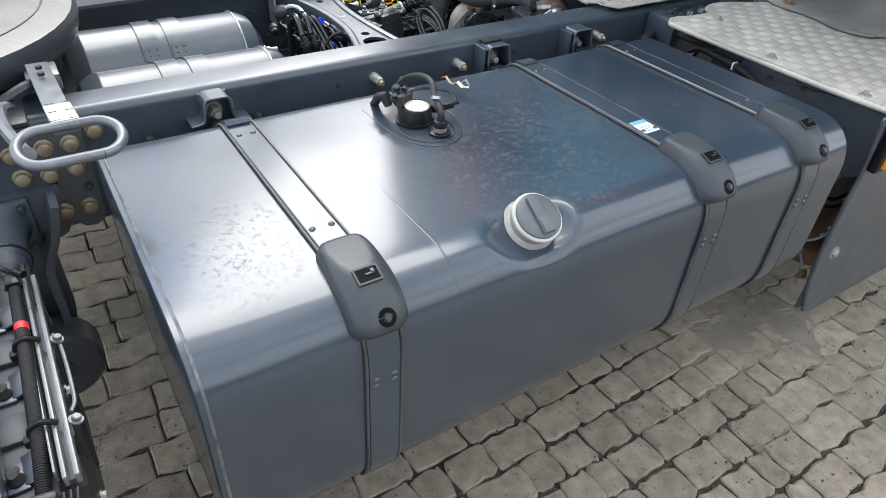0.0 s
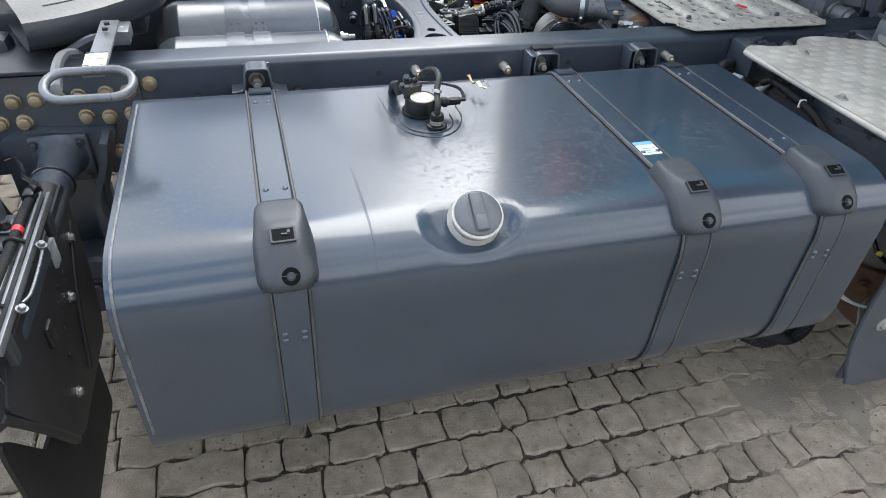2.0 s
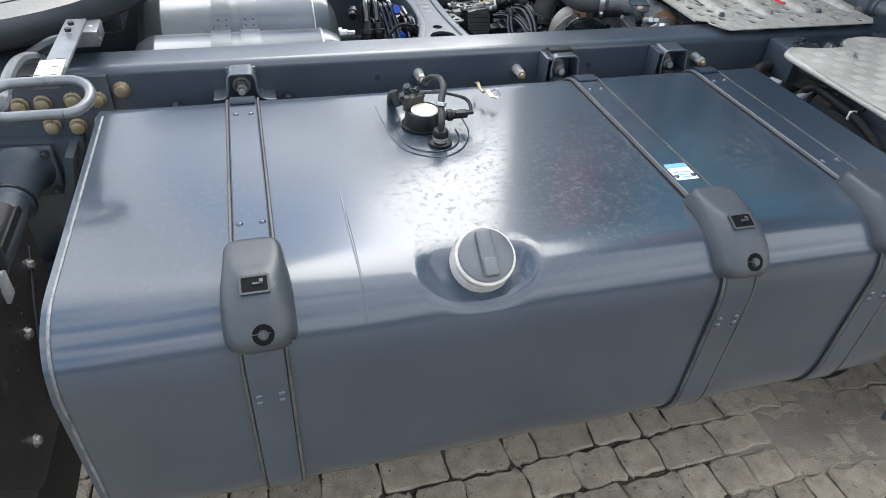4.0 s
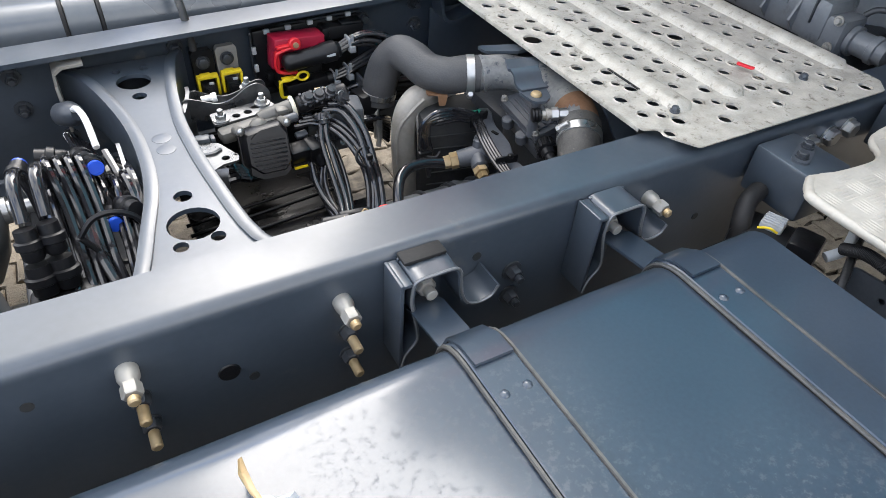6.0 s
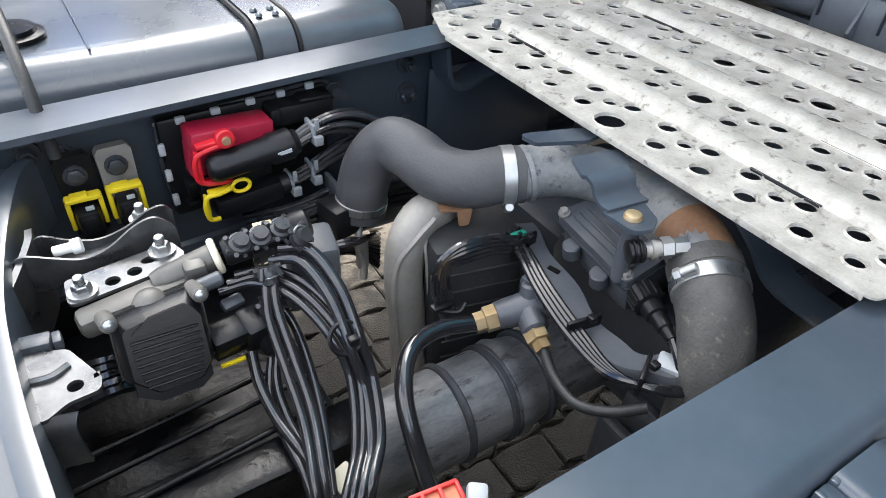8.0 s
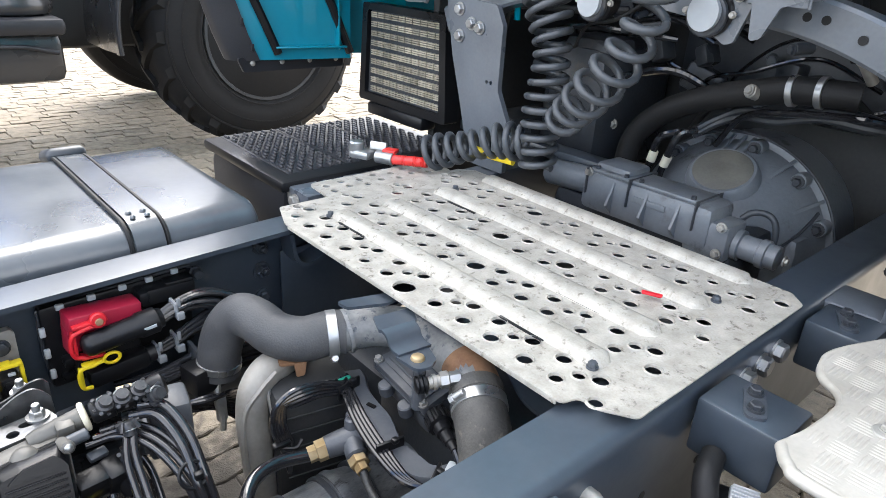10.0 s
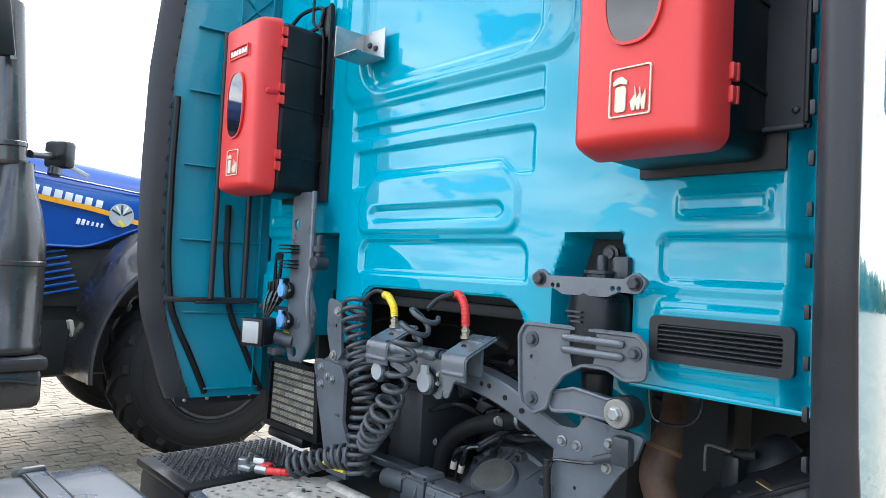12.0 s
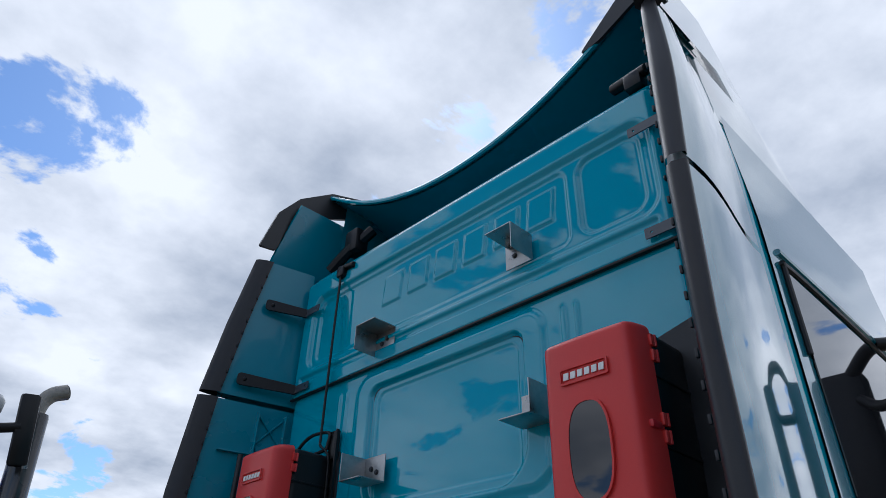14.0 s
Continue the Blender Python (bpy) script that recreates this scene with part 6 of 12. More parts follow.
# cross beam between the towers
cb = thing("cab_cross_beam", "blue-grey pressed cross beam behind the cab between the towers", "cross beam")
bm = bmesh.new()
P = spline([(0.815, -0.60, 1.170), (0.808, -0.50, 1.215), (0.800, -0.33, 1.285), (0.798, -0.15, 1.315), (0.798, 0.15, 1.325), (0.805, 0.40, 1.29), (0.815, 0.62, 1.20)], 8)
prev = None
for i, p in enumerate(P):
    tt = (P[min(i + 1, len(P) - 1)] - P[max(i - 1, 0)]).normalized()
    nn = Vector((0, -tt.z, tt.y))
    if nn.z < 0:
        nn = -nn
    prof = [(-0.026, -0.034), (-0.032, -0.028), (-0.032, 0.028), (-0.026, 0.034), (0.03, 0.034), (0.036, 0.028), (0.036, -0.034)]
    ring = [bm.verts.new(p + Vector((a, 0, 0)) + nn * b) for a, b in prof]
    if prev:
        for k in range(len(ring)):
            bm.faces.new((prev[k], prev[(k + 1) % len(ring)], ring[(k + 1) % len(ring)], ring[k]))
    prev = ring
part("beam", bm, CABST, cb, angle=35)
for y, z in ((-0.30, 1.298), (-0.36, 1.275), (-0.42, 1.25), (-0.27, 1.30)):
    part("hole", B(cyl((0.772, y, z), (0.7665, y, z), 0.0075, 12)), BLACK, cb)


# ---------------------------------------------------------------- trailer couplings
def coupling(y0, y1, fy, hose_word):
    """One pad of the coupling console: sloping top, rounded front fold, short front face, pipe fitting."""
    t = thing("air_coupling_bracket", "pressed grey bracket with %s hose fitting" % hose_word, "coupling bracket", "trailer air couplings")
    prof = spline([(0.656, 0, 1.318), (0.654, 0, 1.345), (0.653, 0, 1.368), (0.657, 0, 1.380), (0.668, 0, 1.387), (0.700, 0, 1.401), (0.740, 0, 1.418), (0.775, 0, 1.432)], 4)
    part("pad", B(strip([(p.x, y0, p.z) for p in prof], (0, y1 - y0, 0), 0.006)), CABST, t, angle=50)
    for y in (y0, y1):
        part("rim", B(tube([(p.x, y, p.z - 0.002) for p in prof], 0.0035, 6, raw=True)), CABST, t)
    part("gusset", B(box((0.735, (y0 + y1) / 2, 1.375), (0.012, (y1 - y0) * 0.7, 0.10), 0.003)), CABST, t)
    part("front_bead", B(tube([(0.652, y0 + 0.004, 1.336), (0.648, y0 + 0.014, 1.337), (0.648, y1 - 0.014, 1.337), (0.652, y1 - 0.004, 1.336)], 0.008, 10)), CABST, t)
    part("pad_hole", B(cyl((0.702, fy - 0.03, 1.404), (0.698, fy - 0.03, 1.4045), 0.011, 14)), BLACK, t)
    part("fitting", B(lathe((0.735, fy, 1.426), (0.735, fy, 3), [(0, 0.016), (0.008, 0.016), (0.009, 0.0115), (0.018, 0.0115), (0.019, 0.0135), (0.027, 0.0135), (0.028, 0.010), (0.04, 0.010)], 6)), FITT, t, "dull brass hose fitting")
    return t


FITT = mat("dull_fitting", (0.30, 0.25, 0.17), (0.42, 0.37, 0.28), 0.42, metal=0.6, big=30, bump=0.05)
coupling(0.028, 0.128, 0.100, "yellow")
coupling(-0.312, -0.222, -0.226, "red")


def socket(x, y, z, cap_mat, name, label, axis=(-1, 0, 0), r=0.030):
    t = thing(name, label, "socket", "trailer sockets")
    o, a = Vector((x, y, z)), Vector(axis).normalized()
    up = Vector((0, 0, 1))
    rt = a.cross(up).normalized()
    part("body", B(cyl(o, o - a * 0.06, r * 1.1, 18, 0.004), cyl(o - a * 0.012, o - a * 0.03, r * 1.45, 18, 0.003)), BLACK, t)
    mtx = axes(o - a * -0.002, -rt, up)
    part("lip", B(cyl(o + a * 0.001 - up * r * 0.15, o - a * 0.012 - up * r * 0.15, r * 1.28, 22, 0.003)), CASTD, t)
    part("cap", B(plate([(r * math.cos(q), r * 1.08 * math.sin(q)) for q in lin(radians(118), radians(422), 22)] + [(r * 0.48, r * 1.75), (-r * 0.48, r * 1.75)], [], 0.010, axes(o, up.cross(a), up))), cap_mat, t)
    part("hinge_ear", B(cyl(o + up * r * 1.45 - rt * 0.012, o + up * r * 1.45 + rt * 0.012, 0.007, 10)), BLACK, t)
    for s in (-1, 1):
        part("bolt", B(*hexbolt(o + rt * s * r * 1.5 - a * 0.012, a, 0.005, 0.005, 1.2)), ZINC, t)
    return t


socket(0.668, 0.084, 1.292, CAPG, "trailer_socket", "black trailer socket with a grey flap below the coupling", r=0.025)
socket(0.650, -0.158, 1.297, CAPG, "trailer_socket", "black trailer socket with a grey flap under the red hose", r=0.027)

cp = thing("coupling_beam", "ribbed pressed console joining the two air couplings", "bracket")
part("saddle", B(plate(rounded([(0.030, 1.372), (-0.222, 1.378), (-0.225, 1.318), (-0.205, 1.255), (-0.19, 1.25), (-0.13, 1.285), (-0.05, 1.295), (0.030, 1.318)], 0.01), [circle(-0.095, 1.345, 0.006, 10), circle(-0.055, 1.352, 0.014, 14)], 0.008, axes((0.668, 0, 0), (0, 1, 0), (0, 0, 1)))), CABST, cp)
for y in (0.014, -0.151):
    part("bead", B(lathe((0.672, y + 0.024, 1.372), (0.672, y - 0.024, 1.372), [(0, 0.013), (0.006, 0.0155), (0.016, 0.0165), (0.032, 0.0165), (0.042, 0.0155), (0.048, 0.013)], 18)), CABST, cp)
part("ridge", B(tube([(0.672, 0.03, 1.374), (0.672, -0.07, 1.371), (0.672, -0.20, 1.376)], 0.013, 12)), CABST, cp)
for y in (0.040, -0.192):
    part("slot", B(cyl((0.668, y + 0.005, 1.380), (0.668, y - 0.005, 1.380), 0.0145, 16)), BLACK, cp, "dark open slot beside the pad")
part("back_fold", B(box((0.715, -0.095, 1.378), (0.10, 0.25, 0.006), 0.002)), CABST, cp)
part("hook", B(plate(rounded([(-0.222, 1.36), (-0.312, 1.36), (-0.316, 1.33), (-0.275, 1.315), (-0.255, 1.268), (-0.238, 1.262), (-0.232, 1.31)], 0.008), [], 0.006, axes((0.648, 0, 0), (0, 1, 0), (0, 0, 1)))), CABST, cp)
part("bolt", B(*hexbolt((0.660, -0.205, 1.325), (-1, 0, 0), 0.007, 0.007, 1.2)), ZINC, cp)


COILM = mat("coil_hose_plastic", (0.040, 0.044, 0.049), (0.062, 0.067, 0.073), 0.36, big=12, fine=200, bump=0.06)


def coil(name, path, r, turns, wire, ends=(), label="", mat_=None):
    t = thing(name, label, "coiled hose", "coiled air hoses")
    P = spline(path, 40)
    L = [0]
    for a, b in zip(P, P[1:]):
        L.append(L[-1] + (b - a).length)
    n = int(turns * 14)
    pts = []
    for k in range(n + 1):
        s = L[-1] * k / n
        i = min(len(P) - 2, max(j for j in range(len(L)) if L[j] <= s + 1e-9))
        f = (s - L[i]) / max(1e-9, L[i + 1] - L[i])
        c = P[i].lerp(P[i + 1], f)
        tg = (P[i + 1] - P[i]).normalized()
        u = tg.cross(Vector((0.31, 0.95, 0.1))).normalized()
        v = tg.cross(u)
        a = 2 * math.pi * turns * k / n
        rr = r * (1 + 0.08 * math.sin(a * 0.13 + 1) + 0.05 * math.sin(k * 0.07))
        pts.append(c + u * rr * math.cos(a) + v * rr * math.sin(a))
    pts = list(ends[0] if ends else []) + pts + list(ends[1] if ends else [])
    part("hose", B(tube(pts, wire, 12, raw=True)), mat_ or COILM, t)
    return t


c1 = coil("coiled_hose", [(0.72, 0.290, 1.50), (0.70, 0.272, 1.44), (0.70, 0.239, 1.333), (0.70, 0.193, 1.214), (0.695, 0.184, 1.13), (0.69, 0.186, 1.013), (0.69, 0.183, 0.93)], 0.038, 20, 0.0078, (), "dark grey coiled air hose hanging in front of the cab")
part("lead", B(tube([(0.72, 0.255, 1.50), (0.73, 0.215, 1.535), (0.735, 0.175, 1.54), (0.737, 0.155, 1.52)], 0.0075, 8)), HOSE, c1)
part("yellow_end", B(tube([(0.737, 0.162, 1.53), (0.737, 0.140, 1.525), (0.736, 0.110, 1.495), (0.735, 0.100, 1.462)], lambda f: 0.0125 * (1 + 0.07 * math.sin(f * 90)), 10, 16)), YEL, c1, "yellow kink guard")
c2 = coil("coiled_hose", [(0.63, -0.175, 1.50), (0.61, -0.128, 1.434), (0.60, -0.108, 1.369), (0.60, -0.088, 1.286), (0.605, -0.046, 1.207), (0.615, 0.010, 1.145), (0.64, 0.071, 1.093), (0.67, 0.12, 1.05)], 0.036, 12, 0.0078, (), "dark grey coiled air hose with red end")
part("lead", B(tube([(0.65, -0.150, 1.505), (0.69, -0.150, 1.535), (0.72, -0.170, 1.55), (0.737, -0.180, 1.555)], 0.0075, 8)), HOSE, c2)
part("red_end", B(tube([(0.737, -0.172, 1.553), (0.737, -0.195, 1.548), (0.736, -0.218, 1.515), (0.735, -0.226, 1.462)], lambda f: 0.0125 * (1 + 0.07 * math.sin(f * 90)), 10, 16)), RED, c2, "red kink guard")
c3 = coil("coiled_hose", [(0.69, 0.215, 0.985), (0.67, 0.285, 0.975), (0.635, 0.36, 0.948), (0.595, 0.455, 0.912)], 0.034, 9, 0.0078, (), "dark grey coiled air hose lying on the catwalk")
part("red_end", B(tube([(0.592, 0.445, 0.892), (0.575, 0.475, 0.890), (0.550, 0.525, 0.886)], lambda f: 0.0125 * (1 + 0.07 * math.sin(f * 90)), 10, 16)), RED, c3, "red kink guard")
part("yellow_end", B(tube([(0.678, 0.245, 0.935), (0.670, 0.300, 0.935), (0.662, 0.350, 0.938)], 0.0095, 10)), YEL, c3, "yellow sleeve")
part("gladhand", B(cyl((0.550, 0.525, 0.886), (0.530, 0.570, 0.886), 0.016, 12, 0.002), box((0.515, 0.605, 0.887), (0.05, 0.06, 0.022), 0.008, (0, 0, 20)), cyl((0.505, 0.620, 0.875), (0.505, 0.620, 0.917), 0.020, 14, 0.004), box((0.545, 0.580, 0.907), (0.018, 0.045, 0.022), 0.004, (0, 20, 30))), STEEL, c3, "silver metal coupling head")
part("gladhand_clip", B(box((0.555, 0.545, 0.902), (0.03, 0.035, 0.010), 0.003, (0, 0, 30))), RED, c3)

# ---------------------------------------------------------------- far tower, sockets, work lamp, cooler
ft = thing("socket_bracket", "tall grey steel bracket with sockets and cable clips", "bracket")
tall = rounded([(0.765, 1.90), (0.625, 1.90), (0.600, 1.70), (0.580, 1.60), (0.600, 1.52), (0.565, 1.44), (0.575, 1.33), (0.65, 1.24), (0.735, 1.235), (0.755, 1.30)], [0.01, 0.03, 0.03, 0.03, 0.03, 0.03, 0.02, 0.02, 0.03, 0.02], 4)
part("web", B(plate(tall, [circle(0.725, 1.775, 0.022, 16), circle(0.70, 1.275, 0.022, 16), circle(0.735, 1.73, 0.004, 8)], 0.010, axes((0.728, 0, 0), (0, 1, 0), (0, 0, 1)))), CABST, ft, angle=30)
part("bent_edge", B(tube([(0.724, 0.605, 1.90), (0.722, 0.600, 1.70), (0.715, 0.585, 1.60), (0.70, 0.575, 1.50), (0.70, 0.565, 1.42), (0.72, 0.575, 1.33), (0.725, 0.64, 1.245)], 0.010, 8)), CABST, ft)
for z in (1.675, 1.615):
    for k in range(3):
        part("clip_finger", B(box((0.705, 0.735 + 0.0 * k, z + 0.014 - 0.014 * k), (0.055, 0.075, 0.005), 0.002)), BLACK, ft)
part("side_arm", B(plate(rounded([(0.505, 1.50), (0.42, 1.485), (0.405, 1.30), (0.43, 1.27), (0.47, 1.285), (0.505, 1.38)], 0.02), [circle(0.445, 1.40, 0.006, 8)], 0.010, axes((0.748, 0, 0), (0, 1, 0), (0, 0, 1)))), CABST, ft)
part("bush", B(cyl((0.76, 0.555, 1.625), (0.70, 0.555, 1.625), 0.026, 16, 0.004), cyl((0.73, 0.56, 1.64), (0.73, 0.56, 1.73), 0.014, 12, 0.003), cyl((0.73, 0.56, 1.665), (0.73, 0.56, 1.69), 0.026, 14, 0.003)), CASTD, ft)
for y, z in ((0.435, 1.452), (0.45, 1.292)):
    part("bolt", B(*hexbolt((0.747, y, z), (-1, 0, 0), 0.013, 0.01, 1.4)), ZINC, ft)
stand = rounded([(0.60, 1.265), (0.42, 1.255), (0.395, 1.21), (0.395, 1.06), (0.355, 0.99), (0.355, 0.86), (0.48, 0.86), (0.53, 1.02), (0.565, 1.12)], [0.02, 0.02, 0.02, 0.03, 0.02, 0.005, 0.005, 0.05, 0.04], 4)
part("stand", B(plate(stand, [circle(0.435, 1.075, 0.005, 8), circle(0.42, 1.075, 0.005, 8)], 0.014, axes((0.762, 0, 0), (0, 1, 0), (0, 0, 1)))), CABST, ft)
for y, z in ((0.545, 1.235), (0.50, 1.205), (0.47, 1.198), (0.54, 1.172)):
    part("bolt", B(*hexbolt((0.761, y, z), (-1, 0, 0), 0.0125, 0.010, 1.3)), STEEL, ft)
socket(0.690, 0.742, 1.512, BLUE, "trailer_socket", "black trailer socket with a pale blue flap", r=0.024)
socket(0.690, 0.735, 1.392, BLUE, "trailer_socket", "black trailer socket with a blue flap", r=0.024)
wl_ = thing("work_lamp", "square black work lamp with clear glass lens", "work lamp")
lm = pose(0.60, 0.79, 1.345, 0, 0, 22)
for nm, b, m_ in (("housing", box((0.04, 0, 0), (0.085, 0.105, 0.105), 0.016), BLACK), ("rim", box((-0.004, 0, 0), (0.02, 0.110, 0.110), 0.010), BLACK), ("lens", box((-0.014, 0, 0), (0.008, 0.078, 0.084), 0.004), LENS), ("reflector", box((-0.010, 0, 0), (0.004, 0.072, 0.076), 0.002), STEEL), ("bulb_cap", cyl((-0.0125, 0, 0), (-0.0105, 0, 0), 0.016, 14), SILVER)):
    part(nm, B(b), m_, wl_).matrix_local = lm
part("arm", B(cyl((0.68, 0.80, 1.33), (0.74, 0.72, 1.31), 0.028, 12, 0.003), box((0.70, 0.78, 1.27), (0.05, 0.06, 0.03), 0.006)), CAST, wl_)
part("connector", B(cyl((0.72, 0.765, 1.335), (0.735, 0.745, 1.33), 0.02, 12)), YEL, wl_)
vb = thing("cable_bundle", "black cables and connectors beside the sockets", "cables")
part("connector_row", B(*[box((0.735, 0.80 + 0.03 * k, 1.535 - 0.006 * k), (0.05, 0.022, 0.045), 0.004) for k in range(4)]), BLACK, vb)
for k in range(4):
    part("cable", B(tube([(0.72, 0.80 + 0.03 * k, 1.515), (0.70, 0.80 + 0.03 * k, 1.46), (0.70, 0.86 + 0.01 * k, 1.40), (0.74, 0.90, 1.42 + 0.02 * k), (0.80, 0.88, 1.50)], 0.006, 6)), CABLE, vb)
part("side_plate", B(plate(rounded([(0.88, 1.66), (0.94, 1.66), (0.95, 1.50), (0.90, 1.44)], 0.01), [rounded([(0.895, 1.63), (0.93, 1.63), (0.92, 1.53)], 0.004)], 0.006, axes((0.76, 0, 0), (0, 1, 0), (0, 0, 1)))), BLACK, vb)
part("bar", B(cyl((0.74, 0.77, 1.43), (0.74, 1.0, 1.43), 0.012, 10), cyl((0.74, 0.77, 1.37), (0.74, 0.95, 1.38), 0.014, 10)), CASTD, vb)

oc = thing("oil_cooler", "small oil cooler with dusty fins in a black frame", "cooler")
A, Bv = Vector((0.862, 0.69, 0.92)), Vector((0.862, 1.075, 0.92))
part("cooler_frame", B(plate(rounded([(0.665, 0.905), (1.095, 0.905), (1.075, 1.205), (0.685, 1.205)], 0.01), [rounded([(0.695, 0.93), (1.065, 0.93), (1.05, 1.185), (0.71, 1.185)], 0.006)], 0.05, axes((0.838, 0, 0), (0, 1, 0), (0, 0, 1)))), BLACK, oc)
part("core", B(box((0.868, 0.88, 1.058), (0.03, 0.37, 0.26))), CASTD, oc)
for i in range(9):
    for k in range(10):
        part("fin", B(*[box((0.848, 0.713 + k * 0.0345, 0.940 + i * 0.0282 + 0.006 * q), (0.010, 0.030, 0.0034), 0.0) for q in range(3)]), FINS, oc)
part("bracket_foot", B(box((0.86, 0.90, 0.885), (0.06, 0.28, 0.04), 0.01)), BLACK, oc)

# ---------------------------------------------------------------- steps beyond the far rail
sb = thing("battery_step", "black plastic step box with studded treads", "step box")
part("housing", B(box((0.59, 0.87, 0.70), (0.56, 0.43, 0.22), 0.03)), TRIM, sb)
part("top_tray", B(box((0.60, 0.865, 0.822), (0.60, 0.46, 0.03), 0.01)), BLACK, sb)
for i in range(3):
    bm = bmesh.new()
    x0 = 0.345 + i * 0.175
    for a in range(11):
        for b in range(9):
            cx, cy = x0 + 0.012 + a * 0.0145, 0.70 + b * 0.045 + (0.022 if a % 2 else 0)
            if cy > 1.07:
                continue
            box((cx, cy, 0.840), (0.009, 0.026, 0.010), 0.003, None, 1)(bm)
    tagged(part("tread_stud", bm, TRIM, sb), kind="stuff")
    part("tread", B(box((x0 + 0.083, 0.885, 0.836), (0.165, 0.40, 0.006), 0.003)), TRIM, sb)
part("bracket", B(box((0.50, 0.60, 0.80), (0.36, 0.10, 0.05), 0.006)), CABST, sb)
for z in (0.80, 0.775):
    part("bolt", B(*hexbolt((0.318, 0.60, z), (-1, 0, 0), 0.014, 0.012, 1.2)), ZINC, sb)

# ---------------------------------------------------------------- gearbox and engine bay
COVERD = mat("dusty_cover_disc", (0.095, 0.090, 0.075), (0.15, 0.142, 0.118), 0.6, big=20, fine=160, bump=0.2)
gb = thing("gearbox", "grey cast gearbox with round bell housing under the cab", "gearbox")
BELL = Vector((1.00, -0.030, 0.730))
bell = lambda x, a, rr: Vector((x, BELL.y + rr * math.cos(a), BELL.z + rr * math.sin(a)))
part("bell_housing", B(lathe(BELL, BELL + Vector((1, 0, 0)), [(0, 0.085), (0.006, 0.105), (0.03, 0.140), (0.06, 0.166), (0.10, 0.191), (0.15, 0.217), (0.19, 0.233), (0.22, 0.243), (0.236, 0.246)], 72)), GEARP, gb, angle=60)
part("bell_flange", B(lathe(BELL + Vector((0.232, 0, 0)), BELL + Vector((1, 0, 0)), [(0, 0.240), (0, 0.262), (0.003, 0.266), (0.018, 0.266), (0.020, 0.250), (0.30, 0.25)], 72)), GEARP, gb)
part("flange_rim", B(tube([bell(1.233, 2 * math.pi * k / 72, 0.264) for k in range(73)], 0.0035, 6, raw=True)), CASTD, gb)
cc_, cn_ = Vector((1.0945, -0.0465, 0.927)), Vector((-0.50, -0.06, 0.864)).normalized()
part("cover_disc", B(lathe(cc_ - cn_ * 0.018, cc_ + cn_, [(0.0, 0.068), (0.021, 0.068), (0.023, 0.064), (0.0235, 0.030), (0.0235, 0.0)], 40)), COVERD, gb, "dusty round cover plate")
part("cover_seat", B(lathe(cc_ - cn_ * 0.04, cc_ + cn_, [(0.0, 0.090), (0.036, 0.080), (0.042, 0.074), (0.042, 0.066)], 40)), GEARP, gb)
# bolt pockets along the flange and the parting rib
for a in (0.35, 0.85, 1.25, 1.72, 2.25, 2.75, 3.3):
    part("boss", B(cyl(bell(1.236, a, 0.243), bell(1.195, a, 0.243), 0.019, 14, 0.003)), GEARP, gb)
    part("bolt", B(*hexbolt(bell(1.195, a, 0.243), (-1, 0, 0), 0.0105, 0.010, 1.5)), CASTD, gb)
for a in (1.42, 1.53, 1.62, 2.05, 2.5):
    part("rib", B(strip([tuple(bell(x_, a, rr)) for x_, rr in ((1.13, 0.204), (1.17, 0.229), (1.21, 0.250), (1.233, 0.260))], tuple(Vector((1, 0, 0)).cross(Vector((0, math.cos(a), math.sin(a)))) * 0.008), 0.006)), GEARP, gb)
part("parting_rib", B(strip([tuple(bell(x_, 2.62 + 2.2 * (1.215 - x_), rr + 0.001)) for x_, rr in ((1.03, 0.140), (1.06, 0.166), (1.10, 0.191), (1.15, 0.217), (1.19, 0.233), (1.215, 0.241))], (0.0, 0.004, 0.005), 0.007)), CASTD, gb)
part("case", B(box((1.32, -0.06, 0.70), (0.42, 0.40, 0.24), 0.05)), GEARP, gb)
part("loop_bracket", B(tube([(0.98, -0.165, 0.868), (0.99, -0.180, 0.884), (1.00, -0.205, 0.888), (1.00, -0.226, 0.878), (1.00, -0.236, 0.850), (1.00, -0.238, 0.80)], 0.007, 10)), CASTD, gb)
act = thing("shift_actuator", "grey cast shift actuator lying across the gearbox", "actuator")
part("housing", B(box((0.925, 0.02, 0.855), (0.11, 0.34, 0.10), 0.018), box((0.92, -0.14, 0.835), (0.085, 0.10, 0.085), 0.012), box((0.935, 0.12, 0.905), (0.09, 0.10, 0.04), 0.012)), GEARP, act)
part("end_piece", B(lathe((0.925, -0.19, 0.83), (0.93, -0.29, 0.828), [(0, 0.034), (0.012, 0.034), (0.014, 0.027), (0.05, 0.027), (0.052, 0.031), (0.066, 0.031), (0.068, 0.026), (0.088, 0.026), (0.09, 0.02)], 22)), GEARP, act)
part("lid", B(box((0.920, 0.03, 0.906), (0.088, 0.29, 0.010), 0.004)), GEARP, act)
for y_ in (0.172, 0.055, -0.112):
    part("seam", B(box((0.922, y_, 0.880), (0.117, 0.004, 0.066), 0.002)), CASTD, act)
for y_ in (0.155, 0.075, 0.035, -0.095):
    part("lid_bolt", B(*hexbolt((0.884, y_, 0.910), (0, 0, 1), 0.0055, 0.005, 1.2)), CASTD, act)
part("brand_bar", B(box((0.868, 0.0, 0.872), (0.003, 0.085, 0.014), 0.001)), GEARP, act)
part("end_piece", B(cyl((0.925, 0.19, 0.86), (0.925, 0.33, 0.85), 0.034, 20, 0.004)), GEARP, act)
